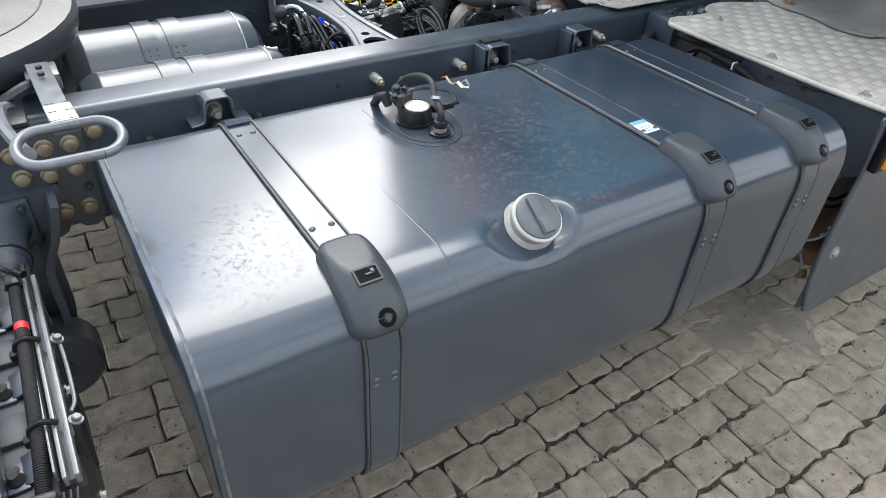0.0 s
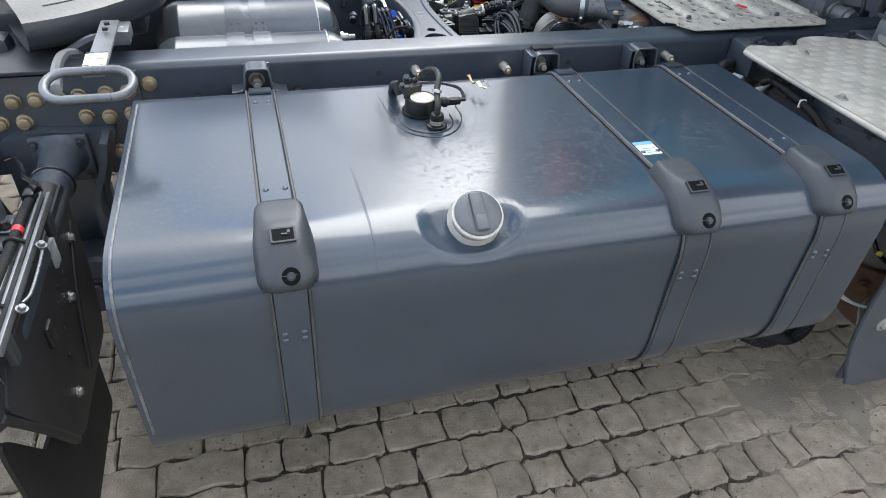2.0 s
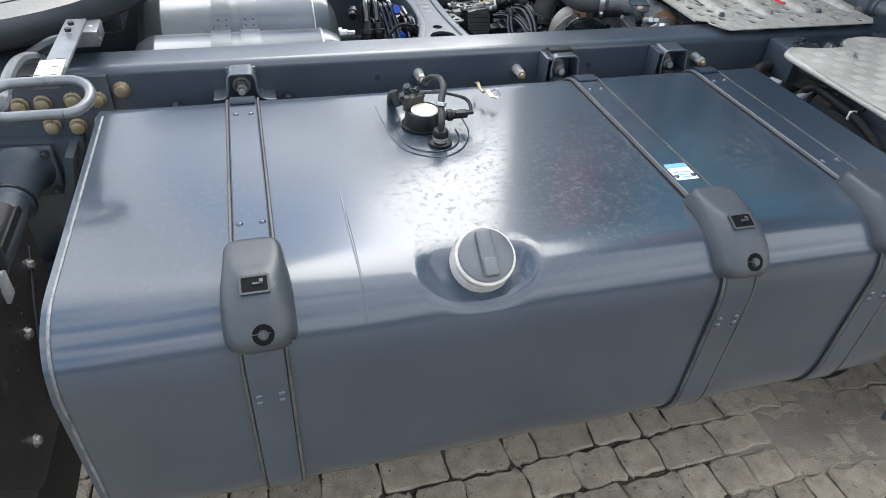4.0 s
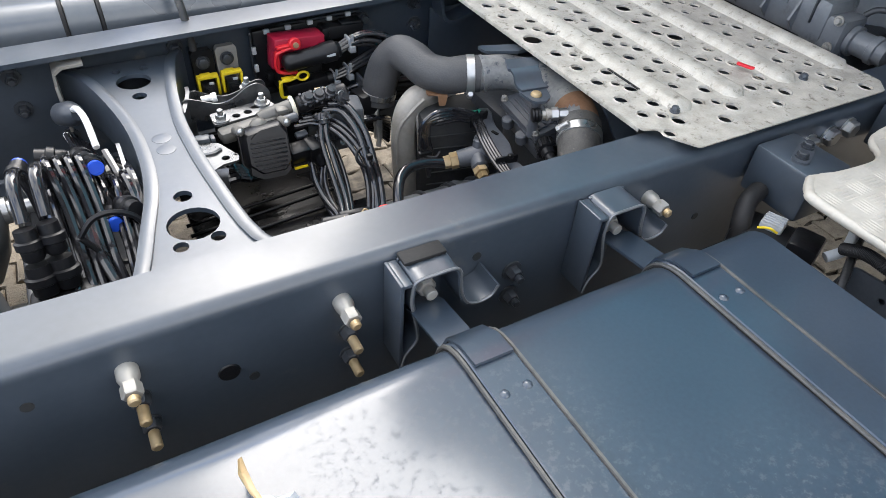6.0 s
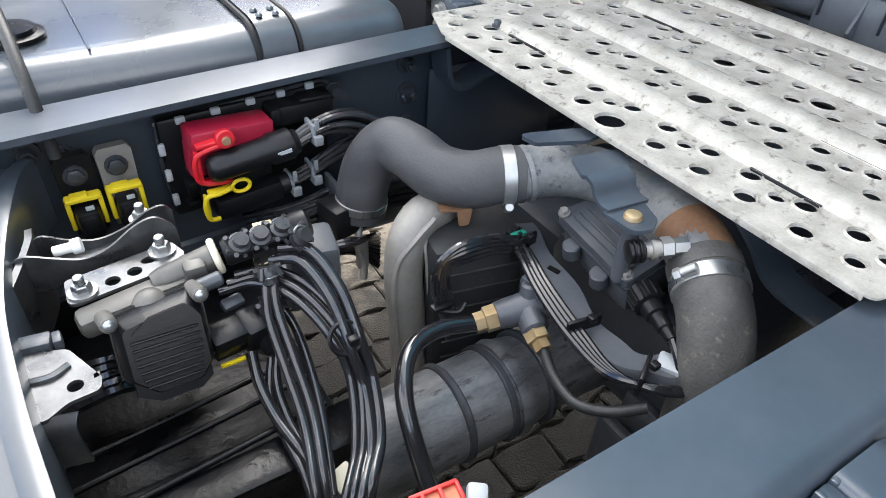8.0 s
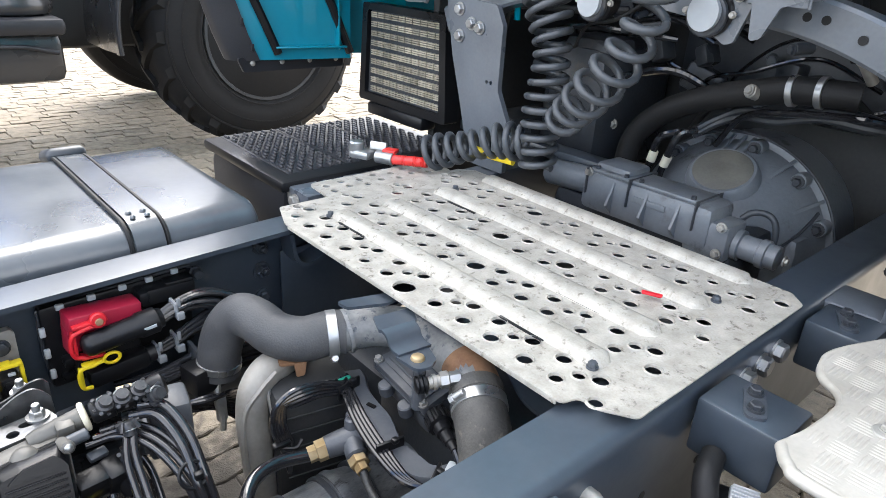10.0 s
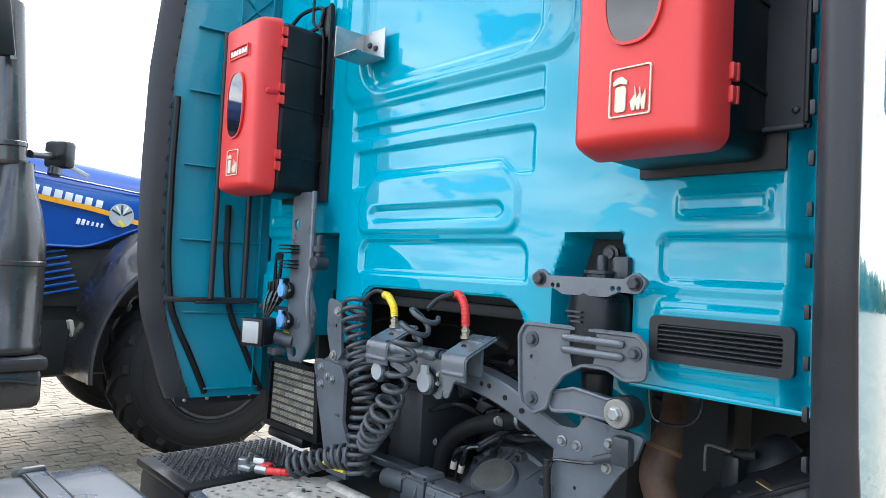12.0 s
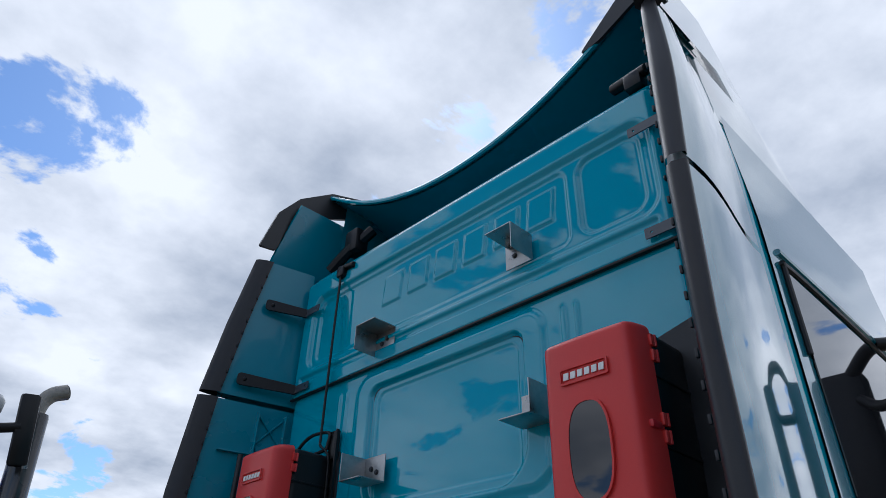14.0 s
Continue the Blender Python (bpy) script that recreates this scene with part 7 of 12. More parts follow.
for y_ in (0.10, 0.01, -0.07):
    part("gusset", B(plate([(0.872, 0.895), (0.848, 0.840), (0.872, 0.815)], [], 0.006, axes((0, y_, 0), (1, 0, 0), (0, 0, 1)))), GEARP, act)
part("bolt", B(*hexbolt((0.93, -0.29, 0.828), (0, -1, 0), 0.008, 0.006)), ZINC, act)
for p in ((0.872, -0.175, 0.875), (0.872, 0.17, 0.90), (0.872, -0.175, 0.815)):
    part("bolt", B(*hexbolt(p, (-1, 0, 0), 0.008, 0.008)), ZINC, act)
part("base", B(box((1.02, 0.05, 0.74), (0.24, 0.5, 0.18), 0.03)), CASTD, act)
eg = thing("engine", "dark dirty engine block filling the space under the cab", "engine")
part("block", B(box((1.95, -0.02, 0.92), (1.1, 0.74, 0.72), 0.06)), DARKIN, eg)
part("rear_cover", B(box((1.42, 0.0, 1.13), (0.10, 0.56, 0.24), 0.04)), CASTD, eg)
rnd = random.Random(11)
for k in range(26):
    y = rnd.uniform(-0.42, 0.42); z = rnd.uniform(0.90, 1.32); x = rnd.uniform(1.22, 1.38)
    if z < 1.06 and -0.34 < y < 0.26:
        continue
    kind = k % 3
    if kind == 0:
        part("bracket", B(box((x, y, z), (0.05, rnd.uniform(0.04, 0.10), rnd.uniform(0.03, 0.07)), 0.008, (rnd.uniform(-30, 30), 0, rnd.uniform(-30, 30)))), CASTD, eg)
    elif kind == 1:
        part("fitting", B(cyl((x, y, z), (x - 0.06, y + rnd.uniform(-0.03, 0.03), z + rnd.uniform(-0.02, 0.04)), rnd.uniform(0.012, 0.022), 12, 0.003)), CAST, eg)
    else:
        part("line", B(tube([(x, y - 0.15, z), (x - 0.04, y - 0.05, z + rnd.uniform(-0.02, 0.05)), (x - 0.03, y + 0.06, z + rnd.uniform(-0.03, 0.03)), (x, y + 0.17, z - 0.03)], 0.008, 8)), CABLE, eg)
ch = thing("coolant_hose", "thick black hose arching over the gearbox", "hose")
part("hose", B(tube([(1.10, 0.215, 0.80), (1.10, 0.222, 0.88), (1.10, 0.205, 0.955), (1.10, 0.139, 1.026), (1.10, 0.024, 1.085), (1.10, -0.131, 1.130), (1.10, -0.20, 1.138), (1.12, -0.28, 1.14)], 0.030, 14)), RUBBER, ch)
for p, q in (((1.10, -0.148, 1.132), (1.10, -0.162, 1.134)), ((1.10, -0.206, 1.139), (1.10, -0.220, 1.140))):
    part("clamp", B(cyl(p, q, 0.034, 16, 0.001)), STEEL, ch)
for k in range(2):
    part("pipe", B(tube([(1.12, 0.06, 0.995 - 0.012 * k), (1.15, 0.021, 1.030 - 0.012 * k), (1.16, -0.036, 1.062 - 0.016 * k), (1.16, -0.111, 1.066 - 0.016 * k), (1.16, -0.203, 1.094 - 0.018 * k), (1.17, -0.293, 1.094 - 0.02 * k), (1.20, -0.36, 1.07)], 0.010, 8)), CASTD, ch)
for p, q, r_ in (((1.08, 0.137, 0.904), (1.08, 0.124, 0.966), (1.10, 0.085, 0.99)), ((1.08, 0.099, 0.90), (1.08, 0.075, 0.985), (1.11, 0.045, 1.00))):
    part("stub_hose", B(tube([tuple(Vector(p) - Vector((0, -0.006, 0.03))), p, q, r_], 0.009, 8)), CABLE, ch)
    d_ = (Vector(q) - Vector(p)).normalized()
    part("tag", B(cyl(p, Vector(p) + d_ * 0.028, 0.0115, 12)), CREAM, ch, "pale printed cable tag")
fl = thing("cab_floor", "dark underside of the cab above the engine", "cab floor")
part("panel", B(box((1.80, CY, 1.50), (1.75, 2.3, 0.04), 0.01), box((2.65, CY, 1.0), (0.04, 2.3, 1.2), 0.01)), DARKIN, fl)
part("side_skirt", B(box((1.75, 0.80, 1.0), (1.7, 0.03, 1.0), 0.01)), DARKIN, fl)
LINER = mat("dusty_liner_plastic", (0.040, 0.041, 0.044), (0.066, 0.067, 0.070), 0.42, big=8, fine=220, bump=0.15, dirt=(0.10, 0.095, 0.085), dirt_amount=0.3)
arch = thing("wheel_arch", "dark grey moulded wheel arch liner under the cab", "wheel arch")


def liner(u, y):
    q = min(1, max(0, (-0.74 - y) / 0.34))
    prof = spline([(1.16, 0, 0.40), (1.11, 0, 0.62), (1.09, 0, 0.86), (1.11, 0, 0.985), (1.17, 0, 1.02), (1.40, 0, 1.06), (1.9, 0, 1.10)], 5)
    f = u * (len(prof) - 1)
    k = min(int(f), len(prof) - 2)
    p = prof[k].lerp(prof[k + 1], f - k)
    wave = 0.012 * sstep(0.55, 1.0, math.sin(2 * math.pi * (y + 0.74) / 0.115)) * (1 - sstep(0.45, 0.8, u))
    return Vector((p.x - wave, y, p.z + 0.19 * q * sstep(0.2, 0.5, u)))


part("liner", B(sheet(liner, lin(0, 1, 30), lin(-1.24, -0.74, 44))), LINER, arch, angle=60)
part("liner_lip", B(tube([liner(0.5, y) + Vector((-0.004, 0, 0.006)) for y in lin(-1.24, -0.74, 12)], 0.007, 8)), TRIM, arch)
part("liner_edge", B(tube([liner(u, -0.742) for u in lin(0, 0.6, 14)], 0.009, 8)), TRIM, arch)
part("tag", B(box(liner(0.55, -0.935) + Vector((0.01, 0, 0.012)), (0.035, 0.045, 0.004), 0.001, (20, 0, 0))), BRASS, arch, "small yellowish clip plate")
for y in (-0.86, -1.02):
    part("clip", B(dome(liner(0.62, y) + Vector((0, 0, 0.002)), (0, 0, 1), 0.010, 0.006)), CASTD, arch)
lv = thing("height_valve", "small dark valve with a bent wire lever", "valve")
part("body", B(box((1.25, -0.80, 1.10), (0.06, 0.05, 0.10), 0.012), cyl((1.25, -0.80, 1.15), (1.25, -0.86, 1.16), 0.014, 10, 0.002)), CASTD, lv)
part("lever", B(tube([(1.22, -0.80, 1.16), (1.22, -0.74, 1.165), (1.22, -0.73, 1.15), (1.22, -0.73, 1.09)], 0.004, 6)), ZINC, lv)
part("canister", B(lathe((1.38, -0.86, 1.02), (1.38, -0.88, 1.22), [(0, 0.07), (0.02, 0.085), (0.10, 0.085), (0.15, 0.06), (0.18, 0.02)], 24)), CAST, lv)
part("mount", B(box((1.30, -0.80, 0.98), (0.30, 0.10, 0.05), 0.01)), CASTD, lv)
wl2 = thing("hanging_wire", "thin black wire looping below the cab edge", "wire")
part("wire", B(tube([(0.86, -0.74, 1.40), (0.87, -0.745, 1.30), (0.88, -0.77, 1.275), (0.88, -0.83, 1.28), (0.87, -0.87, 1.32), (0.86, -0.875, 1.40)], 0.0035, 6)), CABLE, wl2)

# ---------------------------------------------------------------- clutter filling the engine bay
rnd = random.Random(29)
# backing box added behind the bay, its shade painted near-black
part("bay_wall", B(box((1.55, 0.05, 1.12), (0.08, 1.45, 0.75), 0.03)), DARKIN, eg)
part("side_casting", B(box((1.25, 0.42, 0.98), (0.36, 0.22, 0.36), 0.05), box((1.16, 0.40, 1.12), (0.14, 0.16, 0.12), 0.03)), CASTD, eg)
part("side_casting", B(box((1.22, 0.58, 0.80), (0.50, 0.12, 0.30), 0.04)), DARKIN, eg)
part("frame_bar", B(box((0.98, 0.46, 0.885), (0.06, 0.52, 0.028), 0.004, (0, 0, 0))), CHASSIS, eg)
for k in range(60):
    y = rnd.uniform(-0.40, 0.62); z = rnd.uniform(0.82, 1.38); x = rnd.uniform(1.02, 1.42) + (0.12 if z < 1.05 and y < 0.2 else 0)
    if z < 1.08 and -0.36 < y < 0.28:
        continue
    kind = k % 5
    if kind == 0:
        part("bracket", B(box((x, y, z), (rnd.uniform(0.02, 0.06), rnd.uniform(0.03, 0.11), rnd.uniform(0.02, 0.09)), 0.006, (rnd.uniform(-40, 40), 0, rnd.uniform(-30, 30)))), CASTD, eg)
    elif kind == 1:
        p, q = Vector((x, y, z)), Vector((x - rnd.uniform(0.03, 0.07), y + rnd.uniform(-0.03, 0.03), z + rnd.uniform(-0.02, 0.05)))
        part("fitting", B(cyl(p, q, rnd.uniform(0.009, 0.018), 10, 0.002), *hexbolt(q, q - p, 0.009, 0.006)), CAST if k % 2 else ZINC, eg)
    elif kind == 2:
        part("bolt", B(*hexbolt((x - 0.05, y, z), (-1, 0, rnd.uniform(-0.3, 0.3)), 0.010, 0.009)), ZINC, eg)
    else:
        part("line", B(tube([(x + 0.04, y - 0.22, z - 0.02), (x - 0.02, y - 0.10, z + rnd.uniform(-0.03, 0.06)), (x - 0.03, y + 0.04, z + rnd.uniform(-0.05, 0.03)), (x, y + 0.15, z - 0.05), (x + 0.04, y + 0.22, z - 0.14)], rnd.uniform(0.004, 0.011), 8)), CABLE if k % 2 else HOSE, eg)

# ---------------------------------------------------------------- tank brackets on the near rail
def tank_bracket(x, f, xs):
    """A pressed hat-shaped bracket on the rail web, open to the front, its feet flared out below."""
    t = thing("tank_bracket", "blue-grey hat-shaped steel bracket bolting the tank strap to the rail", "bracket", "tank brackets on the rail")
    w = WEB_Y
    hat = [(-0.064, 0.794), (-0.048, 0.795), (-0.036, 0.800), (-0.032, 0.815), (-0.030, 0.838), (-0.022, 0.850), (0.0, 0.851), (0.022, 0.850), (0.030, 0.838), (0.032, 0.815), (0.036, 0.798), (0.050, 0.789), (0.070, 0.787)] if f > 0.75 else [(-0.046, f - 0.020), (-0.040, f + 0.004), (-0.026, f + 0.022), (-0.024, f + 0.040), (-0.034, 0.805), (-0.035, 0.820), (-0.033, 0.838), (-0.026, 0.848), (0.0, 0.849), (0.026, 0.848), (0.034, 0.838), (0.036, 0.822), (0.040, 0.795), (0.050, 0.776), (0.068, 0.769), (0.088, 0.774), (0.096, 0.788)]
    pts = spline([(x + a, w - 0.001, z) for a, z in hat], 4)
    part("hat", B(strip([tuple(p) for p in pts], (0, -0.050, 0), 0.0045)), CHASSIS, t, angle=50)
    part("worn_edge", B(tube([tuple(p + Vector((0, -0.0505, 0))) for p in pts], 0.0022, 6, raw=True)), RAILM, t, "worn bright pressed edge")
    part("back_plate", B(box((x, w - 0.004, 0.775), (0.066, 0.006, 0.145), 0.002)), CHASSIS, t)
    if f < 0.715:
        part("top_cap", B(box((x - 0.002, w - 0.012, 0.852), (0.060, 0.024, 0.006), 0.002)), RUBBER, t, "black crumbling cap strip")
    part("bolt", B(*hexbolt((x - 0.002, w - 0.007, 0.806), (0, -1, 0), 0.0150, 0.022, 1.35, 0.014)), ZINC, t, "weathered zinc bolt")
    if f < 0.75:
        part("side_wall", B(box((x - 0.047, w - 0.026, 0.5 * (0.846 + f - 0.02)), (0.006, 0.050, 0.866 - f), 0.002), box((x - 0.041, w - 0.026, 0.842), (0.016, 0.050, 0.006), 0.002)), CHASSIS, t)
    ends = [Vector((xs, w - 0.012, 0.772)), Vector((xs, w - 0.05, 0.793))] + [on_tank(k, xs, 0.008) for k in range(K_BACK - 4, K_BACK + 4, 2)]
    part("strap_tongue", B(strip([(p.x - 0.024, p.y, p.z) for p in ends], (0.048, 0, 0), 0.004)), TANK, t, angle=40)
    return t


for x, f, xs in ((-1.060, 0.772, -1.060), (-0.292, 0.712, -0.303), (0.014, 0.722, 0.014)):
    tank_bracket(x, f, xs)


def rail_stud(x, z, style, y=None, n=(0, -1, 0)):
    """Threaded studs and nuts on the outside of the rail."""
    y = WEB_Y if y is None else y
    t = thing("rail_stud", {"flare": "long flared zinc nut on a brass stud on the chassis rail", "nut": "dark nut on a brass threaded stud on the rail", "dark": "dark flanged nut and bolt on the chassis rail", "hex": "bright hexagon bolt head on the chassis rail"}[style], "bolt", "studs on the chassis rail")
    p, d = Vector((x, y, z)), Vector(n)
    if style == "flare":
        part("nut", B(lathe(p, p + d, [(0, 0.0125), (0.012, 0.0125), (0.020, 0.0095), (0.024, 0.0095)], 18), lathe(p + d * 0.024, p + d, [(0, 0.0118), (0.014, 0.0118), (0.016, 0.010)], 6)), ZINC, t)
        part("stud", B(cyl(p + d * 0.040, p + d * 0.050, 0.0068, 12, 0.002)), BRASS, t)
    elif style == "nut":
        part("nut", B(*hexbolt(p, d, 0.011, 0.013, 1.15)), CASTD, t)
        part("stud", B(cyl(p + d * 0.016, p + d * 0.042, 0.0068, 12, 0.002)), BRASS, t)
    elif style == "dark":
        part("nut", B(*hexbolt(p, d, 0.011, 0.014, 1.5, 0.010)), CASTD, t)
    else:
        part("head", B(*hexbolt(p, d, 0.0165, 0.014, 1.2)), STEEL, t)
    return t


for x, z, st in ((-0.651, 0.806, "flare"), (-0.649, 0.756, "nut"), (-0.648, 0.706, "nut"), (-0.399, 0.802, "flare"), (-0.394, 0.745, "nut"), (-0.394, 0.698, "nut"), (0.110, 0.806, "flare"), (-0.135, 0.748, "dark"), (-0.134, 0.698, "dark"), (-1.209, 0.762, "dark"), (-0.962, 0.766, "dark"), (-0.87, 0.75, "dark"), (0.492, 0.805, "hex"), (0.546, 0.809, "hex"), (0.598, 0.814, "hex")):
    rail_stud(x, z, st)
rh = thing("rail_hole_plug", "small dark plugged hole in the rail web", "plug")
part("plug", B(lathe((-0.548, WEB_Y, 0.743), (-0.548, -1, 0.743), [(0, 0.014), (0.002, 0.013), (0.0025, 0.008)], 16)), BLACK, rh)
# bolts on the inner face of the far rail
for x, z in ((0.125, 0.802), (0.127, 0.752), (-0.43, 0.80), (-0.72, 0.80), (-0.72, 0.735), (-0.66, 0.66)):
    rail_stud(x, z, "dark", far_in(x) + 0.078, (0, -1, 0))

# ---------------------------------------------------------------- cross member
xm = thing("cross_member", "blue-grey pressed cross member with lightening holes between the rails", "cross member")
zc = 0.803
L_ = [(-0.640, 0.330), (-0.606, 0.285), (-0.580, 0.20), (-0.560, 0.09), (-0.556, -0.02), (-0.565, -0.11), (-0.585, -0.19), (-0.610, -0.28), (-0.640, -0.345)]
R_ = [(-0.400, -0.345), (-0.455, -0.265), (-0.476, -0.12), (-0.484, 0.0), (-0.484, 0.09), (-0.472, 0.20), (-0.452, 0.30), (-0.435, 0.335)]
outl = [tuple(p[:2]) for p in spline([Vector((*p, 0)) for p in L_], 3)] + [tuple(p[:2]) for p in spline([Vector((*p, 0)) for p in R_], 3)]
holes = [circle(-0.528, 0.246, 0.030, 20), circle(-0.527, -0.200, 0.036, 22), circle(-0.526, -0.132, 0.0135), circle(-0.528, 0.188, 0.0125), circle(-0.553, -0.243, 0.0105), circle(-0.503, -0.240, 0.0105), circle(-0.551, 0.294, 0.008), circle(-0.503, 0.294, 0.008)]
part("web", B(plate(outl, holes, 0.008, Matrix.Translation((0, 0, zc - 0.008)))), CHASSIS, xm, angle=30)
for side in (L_, R_):
    P = spline([Vector((*p, zc)) for p in side], 4)
    s = -1 if side is L_ else 1
    bm = bmesh.new()
    prev = None
    for i, p in enumerate(P):
        tg = (P[min(i + 1, len(P) - 1)] - P[max(0, i - 1)]).normalized()
        out = Vector((s, 0, 0))
        prof = [(-0.010, 0.004), (0.0, 0.0075), (0.010, 0.004), (0.013, -0.006), (0.013, -0.085), (0.005, -0.085), (0.005, -0.008), (-0.010, -0.004)]
        ring = [bm.verts.new(p + out * a + Vector((0, 0, b))) for a, b in prof]
        if prev:
            for k in range(len(prof)):
                bm.faces.new((prev[k], prev[(k + 1) % len(prof)], ring[(k + 1) % len(prof)], ring[k]))
        prev = ring
    part("flange", bm, CHASSIS, xm, angle=50)
for k, y in enumerate((0.035, 0.0)):
    part("emboss", B(lathe((-0.522, y, zc - 0.001), (-0.522, y, 2), [(0, 0.016), (0.0015, 0.015), (0.002, 0.010)], 18)), CHASSIS, xm)
part("clip_bracket", B(strip([(-0.650, 0.27, 0.80), (-0.648, 0.27, 0.825), (-0.635, 0.27, 0.834), (-0.600, 0.27, 0.836)], (0, 0.05, 0), 0.005), box((-0.652, 0.295, 0.76), (0.006, 0.06, 0.09), 0.002)), PIPE, xm, "dusty tan clip bracket")
part("nut", B(*hexbolt((-0.592, 0.02, 0.765), (-1, 0, 0), 0.018, 0.02, 1.1)), ZINC, xm)
part("nut", B(*hexbolt((-0.592, -0.03, 0.755), (-1, 0, 0), 0.018, 0.02, 1.1)), ZINC, xm)
part("side_plate", B(plate(rounded([(-0.10, 0.68), (0.06, 0.68), (0.06, 0.80), (-0.07, 0.80)], 0.01), [circle(-0.07, 0.72, 0.006, 8)], 0.006, axes((-0.590, 0, 0), (0, 1, 0), (0, 0, 1)))), STEEL, xm)


# ---------------------------------------------------------------- air tanks
def air_tank(y, z, r, label):
    t = thing("air_tank", label, "air tank", "air tanks between the rails")
    x0, x1 = -1.335, -0.775
    part("shell", B(lathe((x0, y, z), (x1, y, z), [(0, 0.02), (0.012, r * 0.55), (0.035, r * 0.86), (0.06, r * 0.97), (0.075, r), (0.077, r * 1.006), (0.081, r * 1.006), (0.083, r), (x1 - x0 - 0.083, r), (x1 - x0 - 0.081, r * 1.006), (x1 - x0 - 0.077, r * 1.006), (x1 - x0 - 0.075, r), (x1 - x0 - 0.06, r * 0.97), (x1 - x0 - 0.035, r * 0.86), (x1 - x0 - 0.012, r * 0.55), (x1 - x0, 0.02)], 48)), AIRT, t, angle=30)
    part("weld_seam", B(tube([(x1 - 0.079, y + (r + 0.001) * math.cos(a), z + (r + 0.001) * math.sin(a)) for a in lin(0, math.pi * 2, 40)], lambda f: 0.0035 + 0.0012 * noise.noise(Vector((f * 90, 0, 2))), 6, raw=True)), SILVER, t)
    for xb in (-1.10, -1.03):
        bm = bmesh.new()
        prev = None
        for k in range(41):
            a = 2 * math.pi * k / 40
            ring = [bm.verts.new((xb + dx, y + (r + h) * math.cos(a), z + (r + h) * math.sin(a))) for dx, h in ((-0.024, 0.0), (-0.024, 0.005), (0.024, 0.005), (0.024, 0.0))]
            if prev:
                for j in range(3):
                    bm.faces.new((prev[j], prev[j + 1], ring[j + 1], ring[j]))
            prev = ring
        part("band", bm, AIRT, t)
        part("band_plate", B(plate(rounded([(-0.02, -0.02), (0.02, -0.02), (0.02, 0.02), (-0.02, 0.02)], 0.003), [circle(a, b, 0.003, 8) for a in (-0.01, 0.01) for b in (-0.008, 0.008)], 0.004, axes((xb, y - (r + 0.004) * 0.77, z + (r + 0.004) * 0.64), (1, 0, 0), (0, 0.64, 0.77)))), AIRT, t)
    part("port", B(lathe((x1 - 0.004, y, z), (x1 + 1, y, z), [(0, 0.022), (0.012, 0.022), (0.013, 0.016), (0.028, 0.016), (0.030, 0.012), (0.05, 0.012)], 16)), STEEL, t, "bright pipe fitting")
    return t


air_tank(0.065, 0.715, 0.128, "blue-grey painted cylindrical air tank with steel bands")
air_tank(-0.198, 0.708, 0.122, "blue-grey painted air tank close to the near rail")

# ---------------------------------------------------------------- air lines and quick couplings beside the cross member
vc = thing("air_line_cluster", "cluster of black air lines with blue-collared push fittings", "air lines")


def push_fitting(p, d, r=0.012, blue=False):
    p, d = Vector(p), Vector(d).normalized()
    part("push_fitting", B(lathe(p, p + d, [(0, r * 0.8), (0.004, r), (0.016, r), (0.018, r * 1.25), (0.028, r * 1.25), (0.030, r), (0.044, r * 0.95)], 14)), BLACK, vc)
    if blue:
        part("blue_collar", B(cyl(p + d * 0.043, p + d * 0.050, r * 0.85, 14, 0.001)), BLUEC, vc, "blue collar")


for i, (x, y) in enumerate(((-0.725, -0.145), (-0.698, -0.140))):
    push_fitting((x, y - 0.05, 0.745), (0.0, 0.35, 1), 0.0165)
    push_fitting((x, y - 0.03, 0.79), (0.0, 0.35, 1), 0.014)
    part("bent_pipe", B(tube([(x, y, 0.83), (x + 0.002, y + 0.03, 0.865), (x + 0.004, y + 0.07, 0.862), (x + 0.006, y + 0.105, 0.83), (x + 0.01, y + 0.12, 0.78), (x + 0.01, y + 0.12, 0.70)], 0.0085, 10)), CABLE, vc)
part("manifold", B(box((-0.705, -0.20, 0.72), (0.09, 0.05, 0.05), 0.010), cyl((-0.755, -0.225, 0.735), (-0.785, -0.235, 0.735), 0.018, 12, 0.003), box((-0.655, -0.17, 0.72), (0.03, 0.06, 0.04), 0.008)), BLACK, vc)
part("brass_nut", B(cyl((-0.757, -0.226, 0.735), (-0.770, -0.230, 0.735), 0.020, 6)), BRASS, vc, "brass nut")
for p, d, bl in (((-0.648, 0.045, 0.80), (0.3, -1, 0.2), False), ((-0.635, 0.0, 0.81), (0.2, -0.9, 0.3), True), ((-0.628, -0.075, 0.77), (0.1, -0.9, 0.1), True), ((-0.60, -0.05, 0.775), (0.2, -0.9, 0.1), False), ((-0.66, 0.03, 0.805), (-0.8, 0.1, 0.2), False), ((-0.74, 0.03, 0.78), (0.2, 0.9, 0.1), True), ((-0.61, -0.095, 0.79), (0.4, -0.8, 0.2), False)):
    push_fitting(p, d, 0.0135, bl)
rnd = random.Random(3)
